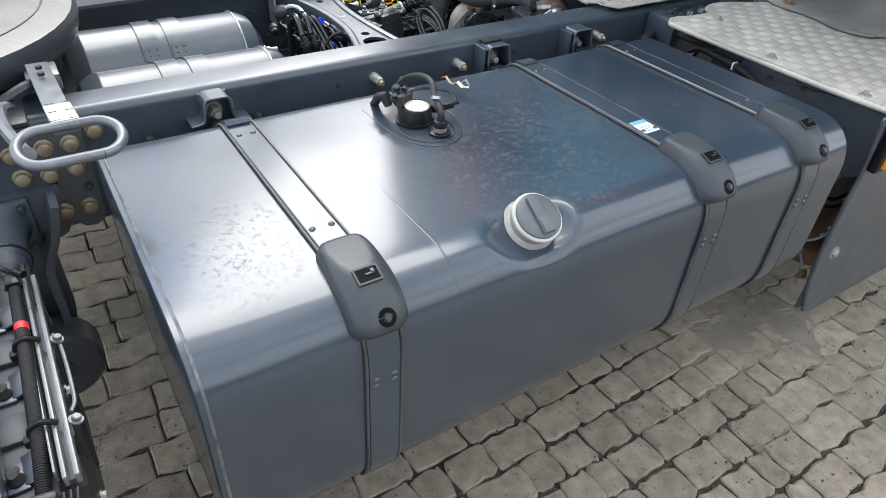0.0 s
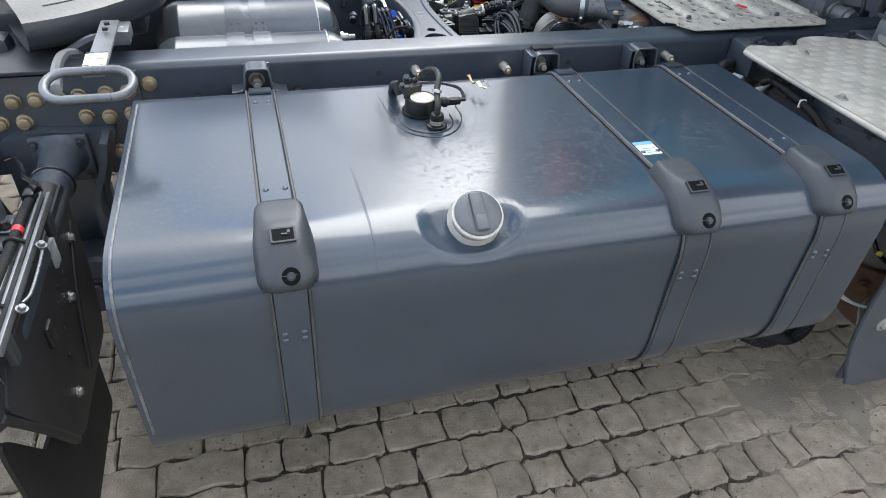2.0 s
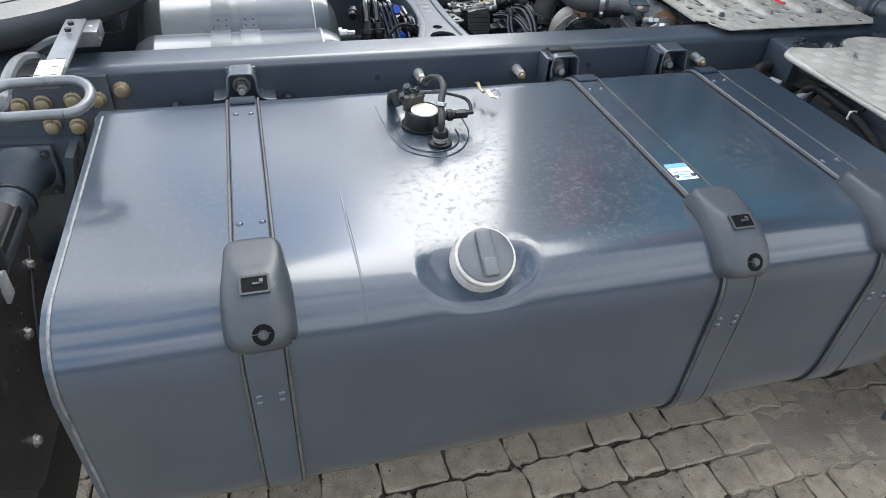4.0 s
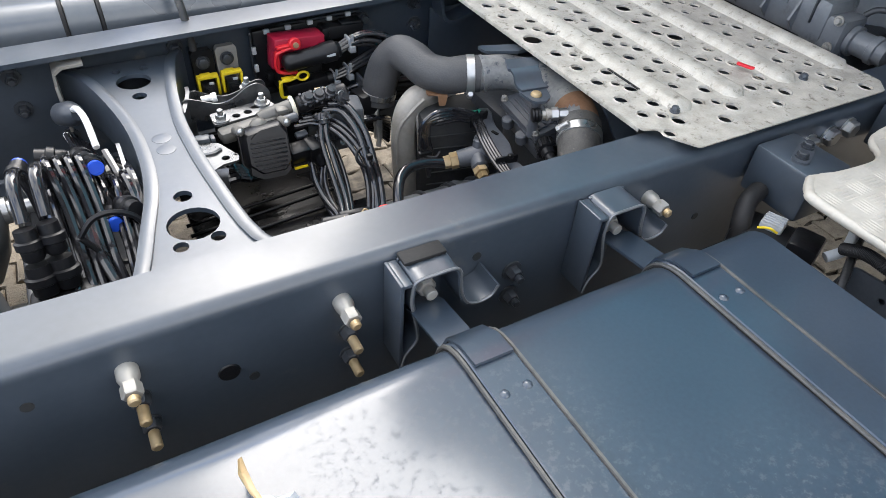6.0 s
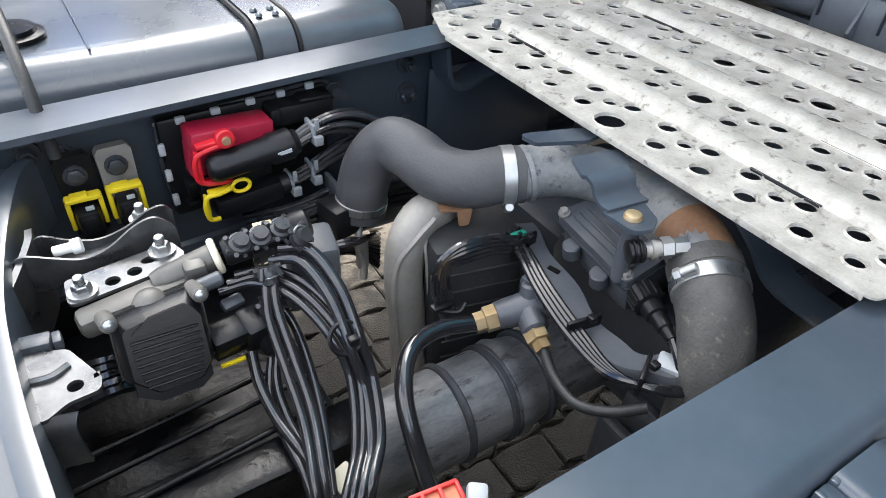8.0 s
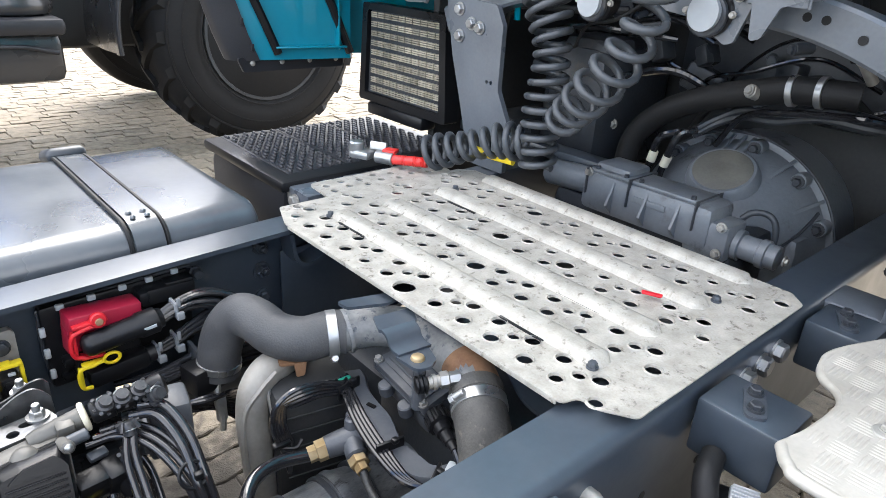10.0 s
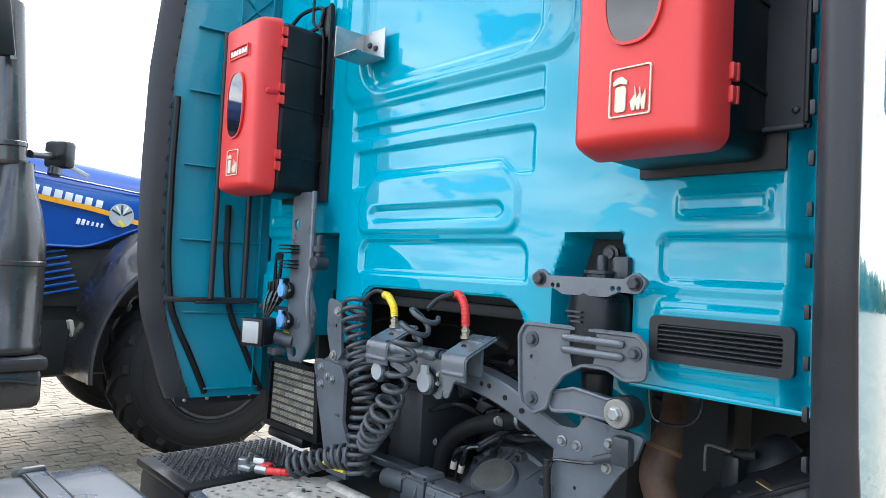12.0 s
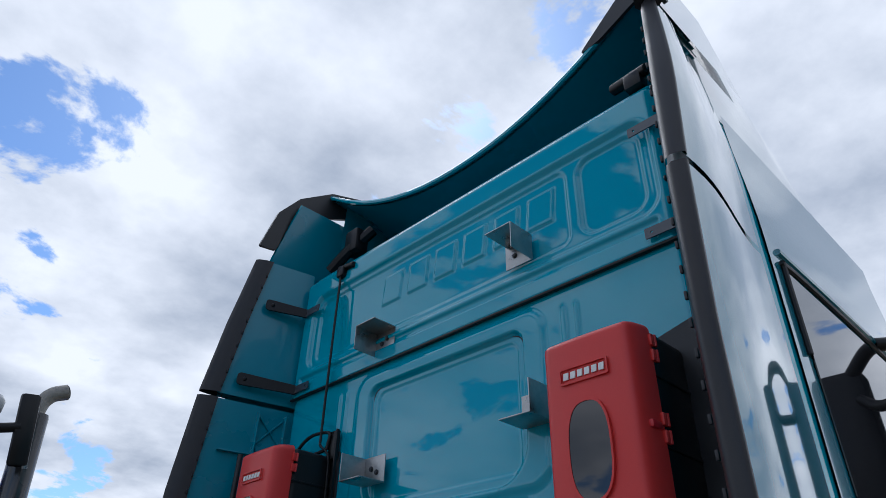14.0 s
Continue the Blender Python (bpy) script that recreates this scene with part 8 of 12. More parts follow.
for k in range(15):
    x = -0.70 + 0.0085 * k
    y0 = rnd.uniform(-0.02, 0.03)
    part("air_line", B(tube([(x - 0.01, y0 + 0.02, 0.79 + rnd.uniform(-0.03, 0.015)), (x, y0 - 0.06, 0.80 + rnd.uniform(-0.03, 0.012)), (x + rnd.uniform(-0.006, 0.008), -0.16, 0.765 + rnd.uniform(-0.04, 0.015)), (x + rnd.uniform(-0.01, 0.015), -0.25, 0.71 + rnd.uniform(-0.05, 0.02)), (x + rnd.uniform(-0.015, 0.02), -0.32, 0.64)], rnd.choice([0.0045, 0.0055, 0.0065]), 8)), CABLE, vc)
for k in range(4):
    part("air_line", B(tube([(-0.69 + 0.014 * k, 0.02, 0.82 - 0.004 * k), (-0.685 + 0.014 * k, -0.03, 0.835), (-0.675 + 0.013 * k, -0.10, 0.80), (-0.67 + 0.012 * k, -0.2, 0.74), (-0.66 + 0.01 * k, -0.31, 0.66)], 0.0058, 8)), CABLE, vc)
part("cable_tie", B(tube([(-0.668, -0.165, 0.80), (-0.645, -0.16, 0.822), (-0.615, -0.158, 0.822), (-0.590, -0.16, 0.80), (-0.592, -0.165, 0.76), (-0.63, -0.17, 0.745), (-0.668, -0.165, 0.80)], 0.0045, 6)), BLACK, vc)
part("white_line", B(tube([(-0.645, 0.22, 0.775), (-0.632, 0.19, 0.80), (-0.622, 0.13, 0.81), (-0.618, 0.07, 0.79)], 0.0055, 8), tube([(-0.66, 0.20, 0.75), (-0.645, 0.13, 0.74), (-0.635, 0.06, 0.76)], 0.0055, 8)), WHITE, vc, "thin white air line")
part("elbow_boot", B(lathe((-0.66, 0.245, 0.765), (-0.63, 0.20, 0.785), [(0, 0.012), (0.006, 0.021), (0.03, 0.023), (0.045, 0.018), (0.055, 0.012)], 16)), CAST, vc)
for k in range(6):
    part("air_line", B(tube([(-0.66 + 0.006 * k, 0.20, 0.75 - 0.006 * k), (-0.65 + 0.006 * k, 0.11, 0.77 - 0.01 * k), (-0.65 + 0.008 * k, 0.04, 0.79 - 0.01 * k)], 0.005, 6)), CABLE, vc)
ctr = thing("inner_tray", "dark steel tray below the air lines", "tray")
part("tray_sheet", B(box((-0.66, -0.05, 0.63), (0.22, 0.5, 0.012), 0.004), box((-0.76, -0.05, 0.66), (0.01, 0.5, 0.05), 0.003)), CASTD, ctr)

# ---------------------------------------------------------------- control unit on the far rail
FY = lambda x: far_in(x) + 0.074
HOSEG = mat("grey_hose_rubber", (0.046, 0.047, 0.050), (0.080, 0.080, 0.080), 0.55, spec=0.3, big=16, fine=320, bump=0.25, dirt=(0.15, 0.14, 0.125), dirt_amount=0.22, dirt_scale=26)
HOSED = mat("dusty_hose_rubber", (0.055, 0.053, 0.050), (0.11, 0.105, 0.095), 0.7, spec=0.25, big=22, fine=300, bump=0.5, dirt=(0.20, 0.18, 0.15), dirt_amount=0.38, dirt_scale=40)
PIPEG = mat("stained_pipe", (0.12, 0.128, 0.138), (0.30, 0.298, 0.285), 0.5, metal=0.25, big=18, fine=150, bump=0.2, dirt=(0.045, 0.06, 0.085), dirt_amount=0.45, dirt_scale=60)
SLATE = mat("slate_cast", (0.052, 0.057, 0.066), (0.078, 0.083, 0.092), 0.42, big=9, fine=170, bump=0.18, dirt=(0.13, 0.125, 0.115), dirt_amount=0.2, dirt_scale=30)
CRIMSON = mat("crimson_connector", (0.30, 0.008, 0.03), (0.36, 0.014, 0.04), 0.42, bump=0.05)
TIEG = mat("grey_cable_tie", (0.17, 0.178, 0.185), (0.23, 0.238, 0.245), 0.45, bump=0.05)
TANCAST = mat("tan_cast", (0.085, 0.082, 0.074), (0.145, 0.138, 0.124), 0.5, metal=0.3, big=20, bump=0.15)
cu = thing("control_unit", "black control unit with white clips on the far rail", "control unit")
part("housing", B(box((-0.157, FY(-0.157) - 0.012, 0.740), (0.245, 0.026, 0.150), 0.006, (0, 0, 3.9))), BLACK, cu)
part("wire_rim", B(tube([(-0.276, 0.362, 0.682), (-0.281, 0.360, 0.74), (-0.279, 0.360, 0.796), (-0.268, 0.361, 0.809), (-0.15, 0.366, 0.814), (-0.045, 0.372, 0.817), (-0.022, 0.376, 0.808)], 0.0034, 8)), CASTD, cu)
for x, z in ((-0.248, 0.811), (-0.200, 0.812), (-0.150, 0.814), (-0.105, 0.815), (-0.060, 0.817), (-0.279, 0.775), (-0.278, 0.735), (-0.276, 0.695)):
    part("clip", B(box((x, FY(x) - 0.026, z), (0.013, 0.008, 0.010) if z > 0.8 else (0.009, 0.008, 0.017), 0.002)), PALEG, cu, "white plastic clip")
part("connector_block", B(box((-0.085, FY(-0.09) - 0.036, 0.792), (0.098, 0.040, 0.030), 0.005, (0, 3, 3.9)), box((-0.126, FY(-0.13) - 0.046, 0.797), (0.016, 0.03, 0.024), 0.004), box((-0.06, FY(-0.06) - 0.034, 0.800), (0.05, 0.034, 0.020), 0.004)), BLACK, cu)
part("bolt", B(*hexbolt((-0.020, FY(-0.02) - 0.022, 0.800), (0, -1, 0), 0.010, 0.012, 1.3)), CASTD, cu)
part("side_clip", B(box((-0.245, FY(-0.25) - 0.03, 0.715), (0.03, 0.03, 0.016), 0.003), box((-0.255, FY(-0.25) - 0.024, 0.685), (0.018, 0.03, 0.012), 0.003)), BLACK, cu)

# red plug: crimson body, bright lever with its disc, black sleeve
rcn = thing("red_plug", "large red electrical connector with black cable sleeve", "connector", "control unit plugs")
part("connector", B(box((-0.196, 0.318, 0.797), (0.112, 0.044, 0.030), 0.004, (0, 4, 4)), box((-0.205, 0.326, 0.766), (0.10, 0.03, 0.05), 0.004, (0, 4, 4))), CRIMSON, rcn)
part("lever", B(tube([(-0.233, 0.284, 0.745), (-0.250, 0.283, 0.752), (-0.254, 0.283, 0.768), (-0.250, 0.283, 0.788), (-0.236, 0.283, 0.795), (-0.205, 0.284, 0.800)], 0.0036, 8), box((-0.248, 0.292, 0.770), (0.006, 0.020, 0.046), 0.002), box((-0.222, 0.290, 0.802), (0.052, 0.016, 0.006), 0.002, (0, -3, 0)), cyl((-0.210, 0.290, 0.805), (-0.210, 0.278, 0.807), 0.0125, 20, 0.002), box((-0.225, 0.292, 0.743), (0.036, 0.018, 0.006), 0.002, (0, 6, 0))), REDC, rcn, "bright red locking lever")
part("lever_pin", B(cyl((-0.210, 0.279, 0.8055), (-0.210, 0.2735, 0.8063), 0.006, 12, 0.001)), RUST, rcn)
part("sleeve", B(lathe((-0.240, 0.278, 0.769), (-0.115, 0.286, 0.778), [(0, 0.010), (0.005, 0.0165), (0.012, 0.0185), (0.085, 0.0195), (0.088, 0.022), (0.116, 0.022), (0.120, 0.0175), (0.126, 0.0165)], 20)), BLACK, rcn, "black cable sleeve")
part("print_bar", B(box((-0.140, 0.263, 0.778), (0.020, 0.002, 0.005), 0, (0, -5, 0))), PALEG, rcn)
ycn = thing("yellow_plug", "black connector with a yellow locking lever", "connector", "control unit plugs")
part("connector", B(box((-0.190, 0.294, 0.706), (0.098, 0.034, 0.032), 0.008, (0, -3, 4)), cyl((-0.145, 0.294, 0.710), (-0.128, 0.295, 0.712), 0.0155, 16, 0.002), box((-0.195, 0.33, 0.715), (0.10, 0.04, 0.05), 0.005)), BLACK, ycn)
part("lever", B(tube([(-0.236, 0.276, 0.694), (-0.249, 0.275, 0.698), (-0.252, 0.275, 0.718), (-0.247, 0.275, 0.732), (-0.232, 0.275, 0.733), (-0.216, 0.276, 0.736)], 0.0035, 8), box((-0.228, 0.282, 0.734), (0.034, 0.014, 0.005), 0.002), box((-0.248, 0.284, 0.712), (0.005, 0.016, 0.034), 0.002)), YEL, ycn, "yellow locking lever")
part("lever_ring", B(tube([(-0.201 + 0.012 * math.cos(a), 0.276, 0.737 + 0.009 * math.sin(a)) for a in lin(0, 6.283, 18)], 0.0028, 8, raw=True)), YEL, ycn, "yellow finger ring")
rnd = random.Random(8)
for k in range(6):
    a = 2 * math.pi * k / 6
    dy, dz = 0.009 * math.cos(a), 0.009 * math.sin(a)
    part("cable", B(tube([(-0.116, 0.286 + dy * 0.8, 0.778 + dz * 0.8), (-0.09, 0.289 + dy, 0.786 + dz), (-0.058, 0.292 + dy, 0.789 + dz * 1.4), (-0.025, 0.292 + dy * 1.6, 0.783 + dz * 1.8), (0.010, 0.285 + dy * 2, 0.765 + dz * 2), (0.05, 0.27, 0.73 + dz * 2)], 0.0049, 8)), CABLE, rcn)
for k in range(6):
    a = 2 * math.pi * k / 6 + 0.4
    dy, dz = 0.008 * math.cos(a), 0.008 * math.sin(a)
    part("cable", B(tube([(-0.13, 0.295 + dy * 0.7, 0.711 + dz * 0.7), (-0.098, 0.297 + dy, 0.719 + dz), (-0.06, 0.297 + dy, 0.735 + dz * 1.3), (-0.02, 0.290 + dy * 1.6, 0.750 + dz * 1.7), (0.02, 0.275 + dy * 2, 0.745 + dz * 2), (0.07, 0.25, 0.70 + dz * 2)], 0.0047, 8)), CABLE, ycn)
for x, y, z, p_ in ((-0.092, 0.288, 0.786, rcn), (-0.128, 0.294, 0.711, ycn), (-0.095, 0.296, 0.719, ycn)):
    part("tie", B(box((x, y, z), (0.006, 0.031, 0.031), 0.003), box((x + 0.003, y - 0.020, z - 0.006), (0.013, 0.008, 0.014), 0.002), box((x + 0.002, y - 0.020, z + 0.019), (0.006, 0.004, 0.016), 0.001)), TIEG, p_, "grey cable tie")
lm_ = thing("cable_loom", "corrugated and smooth black cables along the far rail", "cables")
for k in range(10):
    z = 0.690 - 0.011 * (k % 5)
    o = 0.016 * (k // 5)
    ribbed = k in (1, 6)
    part("cable", B(tube([(-0.20 + 0.02 * (k % 3), 0.30 - o, z - 0.02), (-0.13, 0.285 - o + rnd.uniform(-0.006, 0.006), z - 0.012), (-0.06, 0.270 - o, z + 0.004 + rnd.uniform(-0.006, 0.006)), (0.0, 0.26 - o, z + 0.012), (0.06, 0.25 - o, z + 0.010)], 0.0075 if ribbed else 0.0052, 8, 12 if ribbed else 8, False, 0.14 if ribbed else 0.0)), CABLE, lm_)
for k in range(9):
    part("cable", B(tube([(-0.13 + rnd.uniform(-0.01, 0.01), 0.20 + 0.006 * k, 0.655 - 0.006 * k), (-0.09, 0.185 + 0.007 * k, 0.660 - 0.007 * k + rnd.uniform(-0.005, 0.005)), (-0.05, 0.20 + 0.006 * k, 0.645 - 0.008 * k), (-0.02, 0.23, 0.62 - 0.008 * k)], 0.0045, 8)), CABLE, lm_)
part("tie", B(box((-0.075, 0.262, 0.690), (0.008, 0.05, 0.055), 0.003)), CASTD, lm_)
part("dark_block", B(box((-0.06, 0.235, 0.675), (0.09, 0.05, 0.05), 0.006, (0, 0, 12))), BLACK, lm_)


def rail_plug(x, mat_body, label):
    t = thing("sensor_plug", label, "connector", "sensor plugs on the far rail")
    y = FY(x) - 0.012
    part("mount", B(plate(rounded([(-0.020, -0.062), (0.020, -0.062), (0.022, 0.045), (0.017, 0.052), (-0.017, 0.052), (-0.022, 0.045)], 0.004), [], 0.014, axes((x, y, 0.745), (1, 0.07, 0), (0, 0, 1)))), mat_body, t)
    part("bolt", B(*hexbolt((x, y - 0.016, 0.772), (0, -1, 0), 0.011, 0.006, 1.3)), CASTD, t)
    y -= 0.004
    part("lock", B(box((x, y - 0.034, 0.752), (0.042, 0.016, 0.0065), 0.002), box((x - 0.019, y - 0.032, 0.731), (0.006, 0.016, 0.042), 0.002), box((x + 0.019, y - 0.032, 0.731), (0.006, 0.016, 0.042), 0.002), box((x - 0.004, y - 0.034, 0.756), (0.020, 0.012, 0.004), 0.001)), YEL, t, "yellow locking clip")
    part("boot", B(box((x, y - 0.034, 0.716), (0.030, 0.036, 0.046), 0.009), box((x, y - 0.052, 0.720), (0.018, 0.010, 0.026), 0.004), cyl((x, y - 0.05, 0.68), (x, y - 0.055, 0.63), 0.008, 8)), BLACK, t)
    part("boot_light", B(box((x + 0.004, y - 0.045, 0.741), (0.010, 0.005, 0.005), 0.001)), PALEG, t)


rail_plug(-0.338, ZINC, "grey sensor plug with yellow clip on the far rail")
rail_plug(-0.387, BLACK, "black sensor plug with yellow clip on the far rail")

# ---------------------------------------------------------------- valve actuator on its bracket
GALV = mat("spangled_zinc", (0.10, 0.103, 0.106), (0.19, 0.193, 0.196), 0.34, metal=0.85, big=26, fine=160, bump=0.08, dirt=(0.15, 0.15, 0.145), dirt_amount=0.3, dirt_scale=40)
va = thing("valve_actuator", "black ribbed valve actuator bolted to a galvanised bracket", "actuator")
# galvanised bracket: slotted front plate, two wavy upturned flanges, side sheet and stamped tab
part("bracket_plate", B(plate(rounded([(-0.430, 0.078), (-0.318, 0.094), (-0.312, 0.112), (-0.320, 0.136), (-0.428, 0.120)], [0.010, 0.006, 0.010, 0.006, 0.006], 4), [circle(-0.386, 0.098, 0.0075, 12), circle(-0.364, 0.103, 0.0075, 12), [(-0.346 + 0.010 * math.cos(a), 0.115 + 0.006 * math.sin(a)) for a in lin(0, 5.8, 12)]], 0.004, Matrix.Translation((0, 0, 0.776)))), GALV, va, "slotted galvanised plate")
front = spline([(-0.470, 0.150, 0.792), (-0.456, 0.150, 0.800), (-0.430, 0.142, 0.794), (-0.405, 0.136, 0.788), (-0.380, 0.137, 0.792), (-0.350, 0.143, 0.806), (-0.328, 0.146, 0.808), (-0.312, 0.142, 0.794), (-0.310, 0.138, 0.782)], 5)
rear = spline([(-0.450, 0.188, 0.788), (-0.436, 0.187, 0.794), (-0.412, 0.182, 0.784), (-0.385, 0.180, 0.777), (-0.355, 0.185, 0.780), (-0.330, 0.190, 0.790), (-0.312, 0.193, 0.790), (-0.304, 0.190, 0.782)], 5)
for P_ in (front, rear):
    bm = bmesh.new()
    prev = None
    for p in P_:
        ring = [bm.verts.new(q) for q in ((p.x, p.y, p.z), (p.x, p.y + 0.0032, p.z), (p.x, p.y + 0.0032, 0.755), (p.x, p.y, 0.755))]
        if prev:
            for k in range(4):
                bm.faces.new((prev[k], prev[(k + 1) % 4], ring[(k + 1) % 4], ring[k]))
        prev = ring
    part("bracket_wave", bm, GALV, va, "wavy upturned flange")
part("bracket_floor", B(plate(rounded([(-0.43, 0.150), (-0.315, 0.155), (-0.318, 0.196), (-0.43, 0.190)], 0.006), [], 0.004, Matrix.Translation((0, 0, 0.764)))), GALV, va)
part("white_pin", B(cyl((-0.430, 0.168, 0.785), (-0.405, 0.165, 0.787), 0.0058, 10, 0.001), cyl((-0.412, 0.166, 0.786), (-0.402, 0.165, 0.787), 0.0085, 12, 0.001)), WHITE, va, "white plastic pin")
bm = bmesh.new()
prev = None
for p in spline([(-0.446, 0.205, 0.796), (-0.449, 0.180, 0.797), (-0.463, 0.140, 0.794), (-0.477, 0.103, 0.791), (-0.483, 0.066, 0.789), (-0.480, 0.034, 0.786)], 6):
    ring = [bm.verts.new(p + Vector(q)) for q in ((-0.0035, 0, 0), (0.0035, 0, 0), (0.0035, 0, -0.095), (-0.0035, 0, -0.095))]
    if prev:
        for k in range(4):
            bm.faces.new((prev[k], prev[(k + 1) % 4], ring[(k + 1) % 4], ring[k]))
    prev = ring
part("side_sheet", bm, GALV, va, angle=30)
for a in ((-0.414, 0.093, 0.780), (-0.332, 0.122, 0.780), (-0.336, 0.205, 0.772)):
    part("stud", B(*hexbolt(a, (0, 0, 1), 0.0095, 0.009, 1.5, 0.009)), STEEL, va)
tabo = rounded([(-0.482, 0.034), (-0.438, 0.018), (-0.418, -0.030), (-0.421, -0.044), (-0.447, -0.046), (-0.466, -0.058), (-0.480, -0.048)], [0.006, 0.012, 0.008, 0.008, 0.02, 0.01, 0.01], 4)
part("tab", B(plate(tabo, [circle(-0.439, -0.030, 0.0068, 12), [(-0.424, -0.024), (-0.419, -0.022), (-0.419, -0.028), (-0.424, -0.029)]], 0.004, Matrix.Translation((0, 0, 0.779)))), GALV, va, "galvanised stamped tab")
part("tab_fold", B(strip([tuple(p) for p in spline([(-0.481, -0.046, 0.780), (-0.486, -0.052, 0.768), (-0.486, -0.054, 0.748), (-0.484, -0.054, 0.728)], 4)], (0.04, -0.010, 0), 0.004)), GALV, va)
part("tab_bead", B(tube([(-0.478, -0.008, 0.784), (-0.455, -0.012, 0.785), (-0.440, -0.004, 0.784)], 0.0035, 6)), GALV, va)
part("tab_clip", B(box((-0.462, 0.036, 0.783), (0.028, 0.018, 0.014), 0.003, (0, 0, -8)), box((-0.444, 0.034, 0.782), (0.008, 0.016, 0.012), 0.002)), CAST, va)
# tan casting under the plate, dome and screw bosses
part("casting", B(box((-0.372, 0.070, 0.768), (0.112, 0.030, 0.024), 0.008, (0, -3, 6)), lathe((-0.352, 0.078, 0.775), (-0.285, 0.082, 0.786), [(0, 0.012), (0.01, 0.0145), (0.066, 0.0145), (0.068, 0.012)], 16), box((-0.312, 0.074, 0.786), (0.022, 0.030, 0.018), 0.004), lathe((-0.362, 0.045, 0.770), (-0.362, 0.036, 0.806), [(0, 0.018), (0.012, 0.018), (0.022, 0.014), (0.028, 0.006)], 20)), TANCAST, va, "tan cast gear housing")
part("collar", B(cyl((-0.290, 0.081, 0.785), (-0.283, 0.0805, 0.7863), 0.020, 20, 0.002)), CREAM, va, "cream plastic collar")
for p, q in (((-0.404, 0.036, 0.790), (-0.401, 0.010, 0.800)), ((-0.322, 0.046, 0.785), (-0.319, 0.016, 0.796))):
    part("screw_boss", B(cyl(p, q, 0.008, 14, 0.002)), TANCAST, va)
    part("screw", B(dome(q, Vector(q) - Vector(p), 0.0055, 0.003)), STEEL, va)
part("side_port", B(cyl((-0.318, 0.040, 0.786), (-0.292, 0.042, 0.788), 0.008, 12, 0.002)), CAST, va)
# ribbed black motor cover
mo, mn = Vector((-0.363, 0.014, 0.758)), Vector((0.05, -0.88, 0.47)).normalized()
mu = (Vector((1, 0, -0.05)) - mn * mn.dot(Vector((1, 0, -0.05)))).normalized()
mv = mn.cross(mu)
mout = [(-0.041, 0.034), (-0.012, 0.040), (0.036, 0.044), (0.046, 0.028), (0.045, -0.030), (0.030, -0.047), (-0.018, -0.048), (-0.042, -0.026)]
part("motor_flange", B(plate(rounded(mout, 0.010), [], 0.010, axes(mo - mn * 0.016, mu, mv))), BLACK, va, angle=25)
bm = bmesh.new()
prev = None
for h, f, dv in ((-0.008, 0.97, 0.0), (0.002, 0.94, 0.0), (0.014, 0.86, -0.003), (0.018, 0.80, -0.004)):
    ring = [bm.verts.new(mo + mn * h + mu * (a * f) + mv * (b * f + dv)) for a, b in rounded(mout, 0.008, 3)]
    if prev:
        for k in range(len(ring)):
            bm.faces.new((prev[k], prev[(k + 1) % len(ring)], ring[(k + 1) % len(ring)], ring[k]))
    prev = ring
bm.faces.new(prev)
part("motor_cover", bm, BLACK, va, angle=22)
for k in range(7):
    w = 0.062 - 0.003 * max(0, k - 3)
    part("cover_rib", B(box((0.002, 0.010 - 0.0075 * k, 0.019), (w, 0.0026, 0.004), 0.001)), BLACK, va).matrix_world = axes(mo, mu, mv)
part("cover_brow", B(plate(rounded([(-0.030, 0.016), (0.030, 0.018), (0.026, 0.034), (-0.008, 0.030)], 0.003), [], 0.007, axes(mo + mn * 0.015, mu, mv))), BLACK, va, angle=25)
part("cover_skirt", B(plate([(a * 0.8, b * 0.5 - 0.024) for a, b in mout], [], 0.02, axes(mo - mn * 0.010 - mv * 0.006, mu, mv))), BLACK, va, angle=25)
# plug at the motor's side with its yellow mark
part("plug", B(box((-0.302, 0.020, 0.727), (0.040, 0.030, 0.034), 0.005, (15, 0, 5)), box((-0.276, 0.022, 0.725), (0.026, 0.036, 0.040), 0.005, (15, 0, 10)), cyl((-0.268, 0.015, 0.722), (-0.262, 0.004, 0.700), 0.011, 12, 0.002)), BLACK, va)
part("plug_mark", B(box((-0.305, 0.004, 0.706), (0.026, 0.004, 0.0045), 0.001)), YEL, va, "yellow mark on the plug")
# quick couplings along the rod
part("coupling_body", B(lathe((-0.279, 0.080, 0.787), (-0.195, 0.072, 0.798), [(0, 0.013), (0.004, 0.0155), (0.028, 0.0155), (0.029, 0.013), (0.05, 0.013), (0.051, 0.0155), (0.074, 0.0155), (0.078, 0.0175), (0.092, 0.0175), (0.096, 0.012)], 18)), BLACK, va)
CLIPM = mat("worn_black_clip", (0.02, 0.02, 0.022), (0.055, 0.055, 0.058), 0.35, big=40, fine=200, bump=0.2)


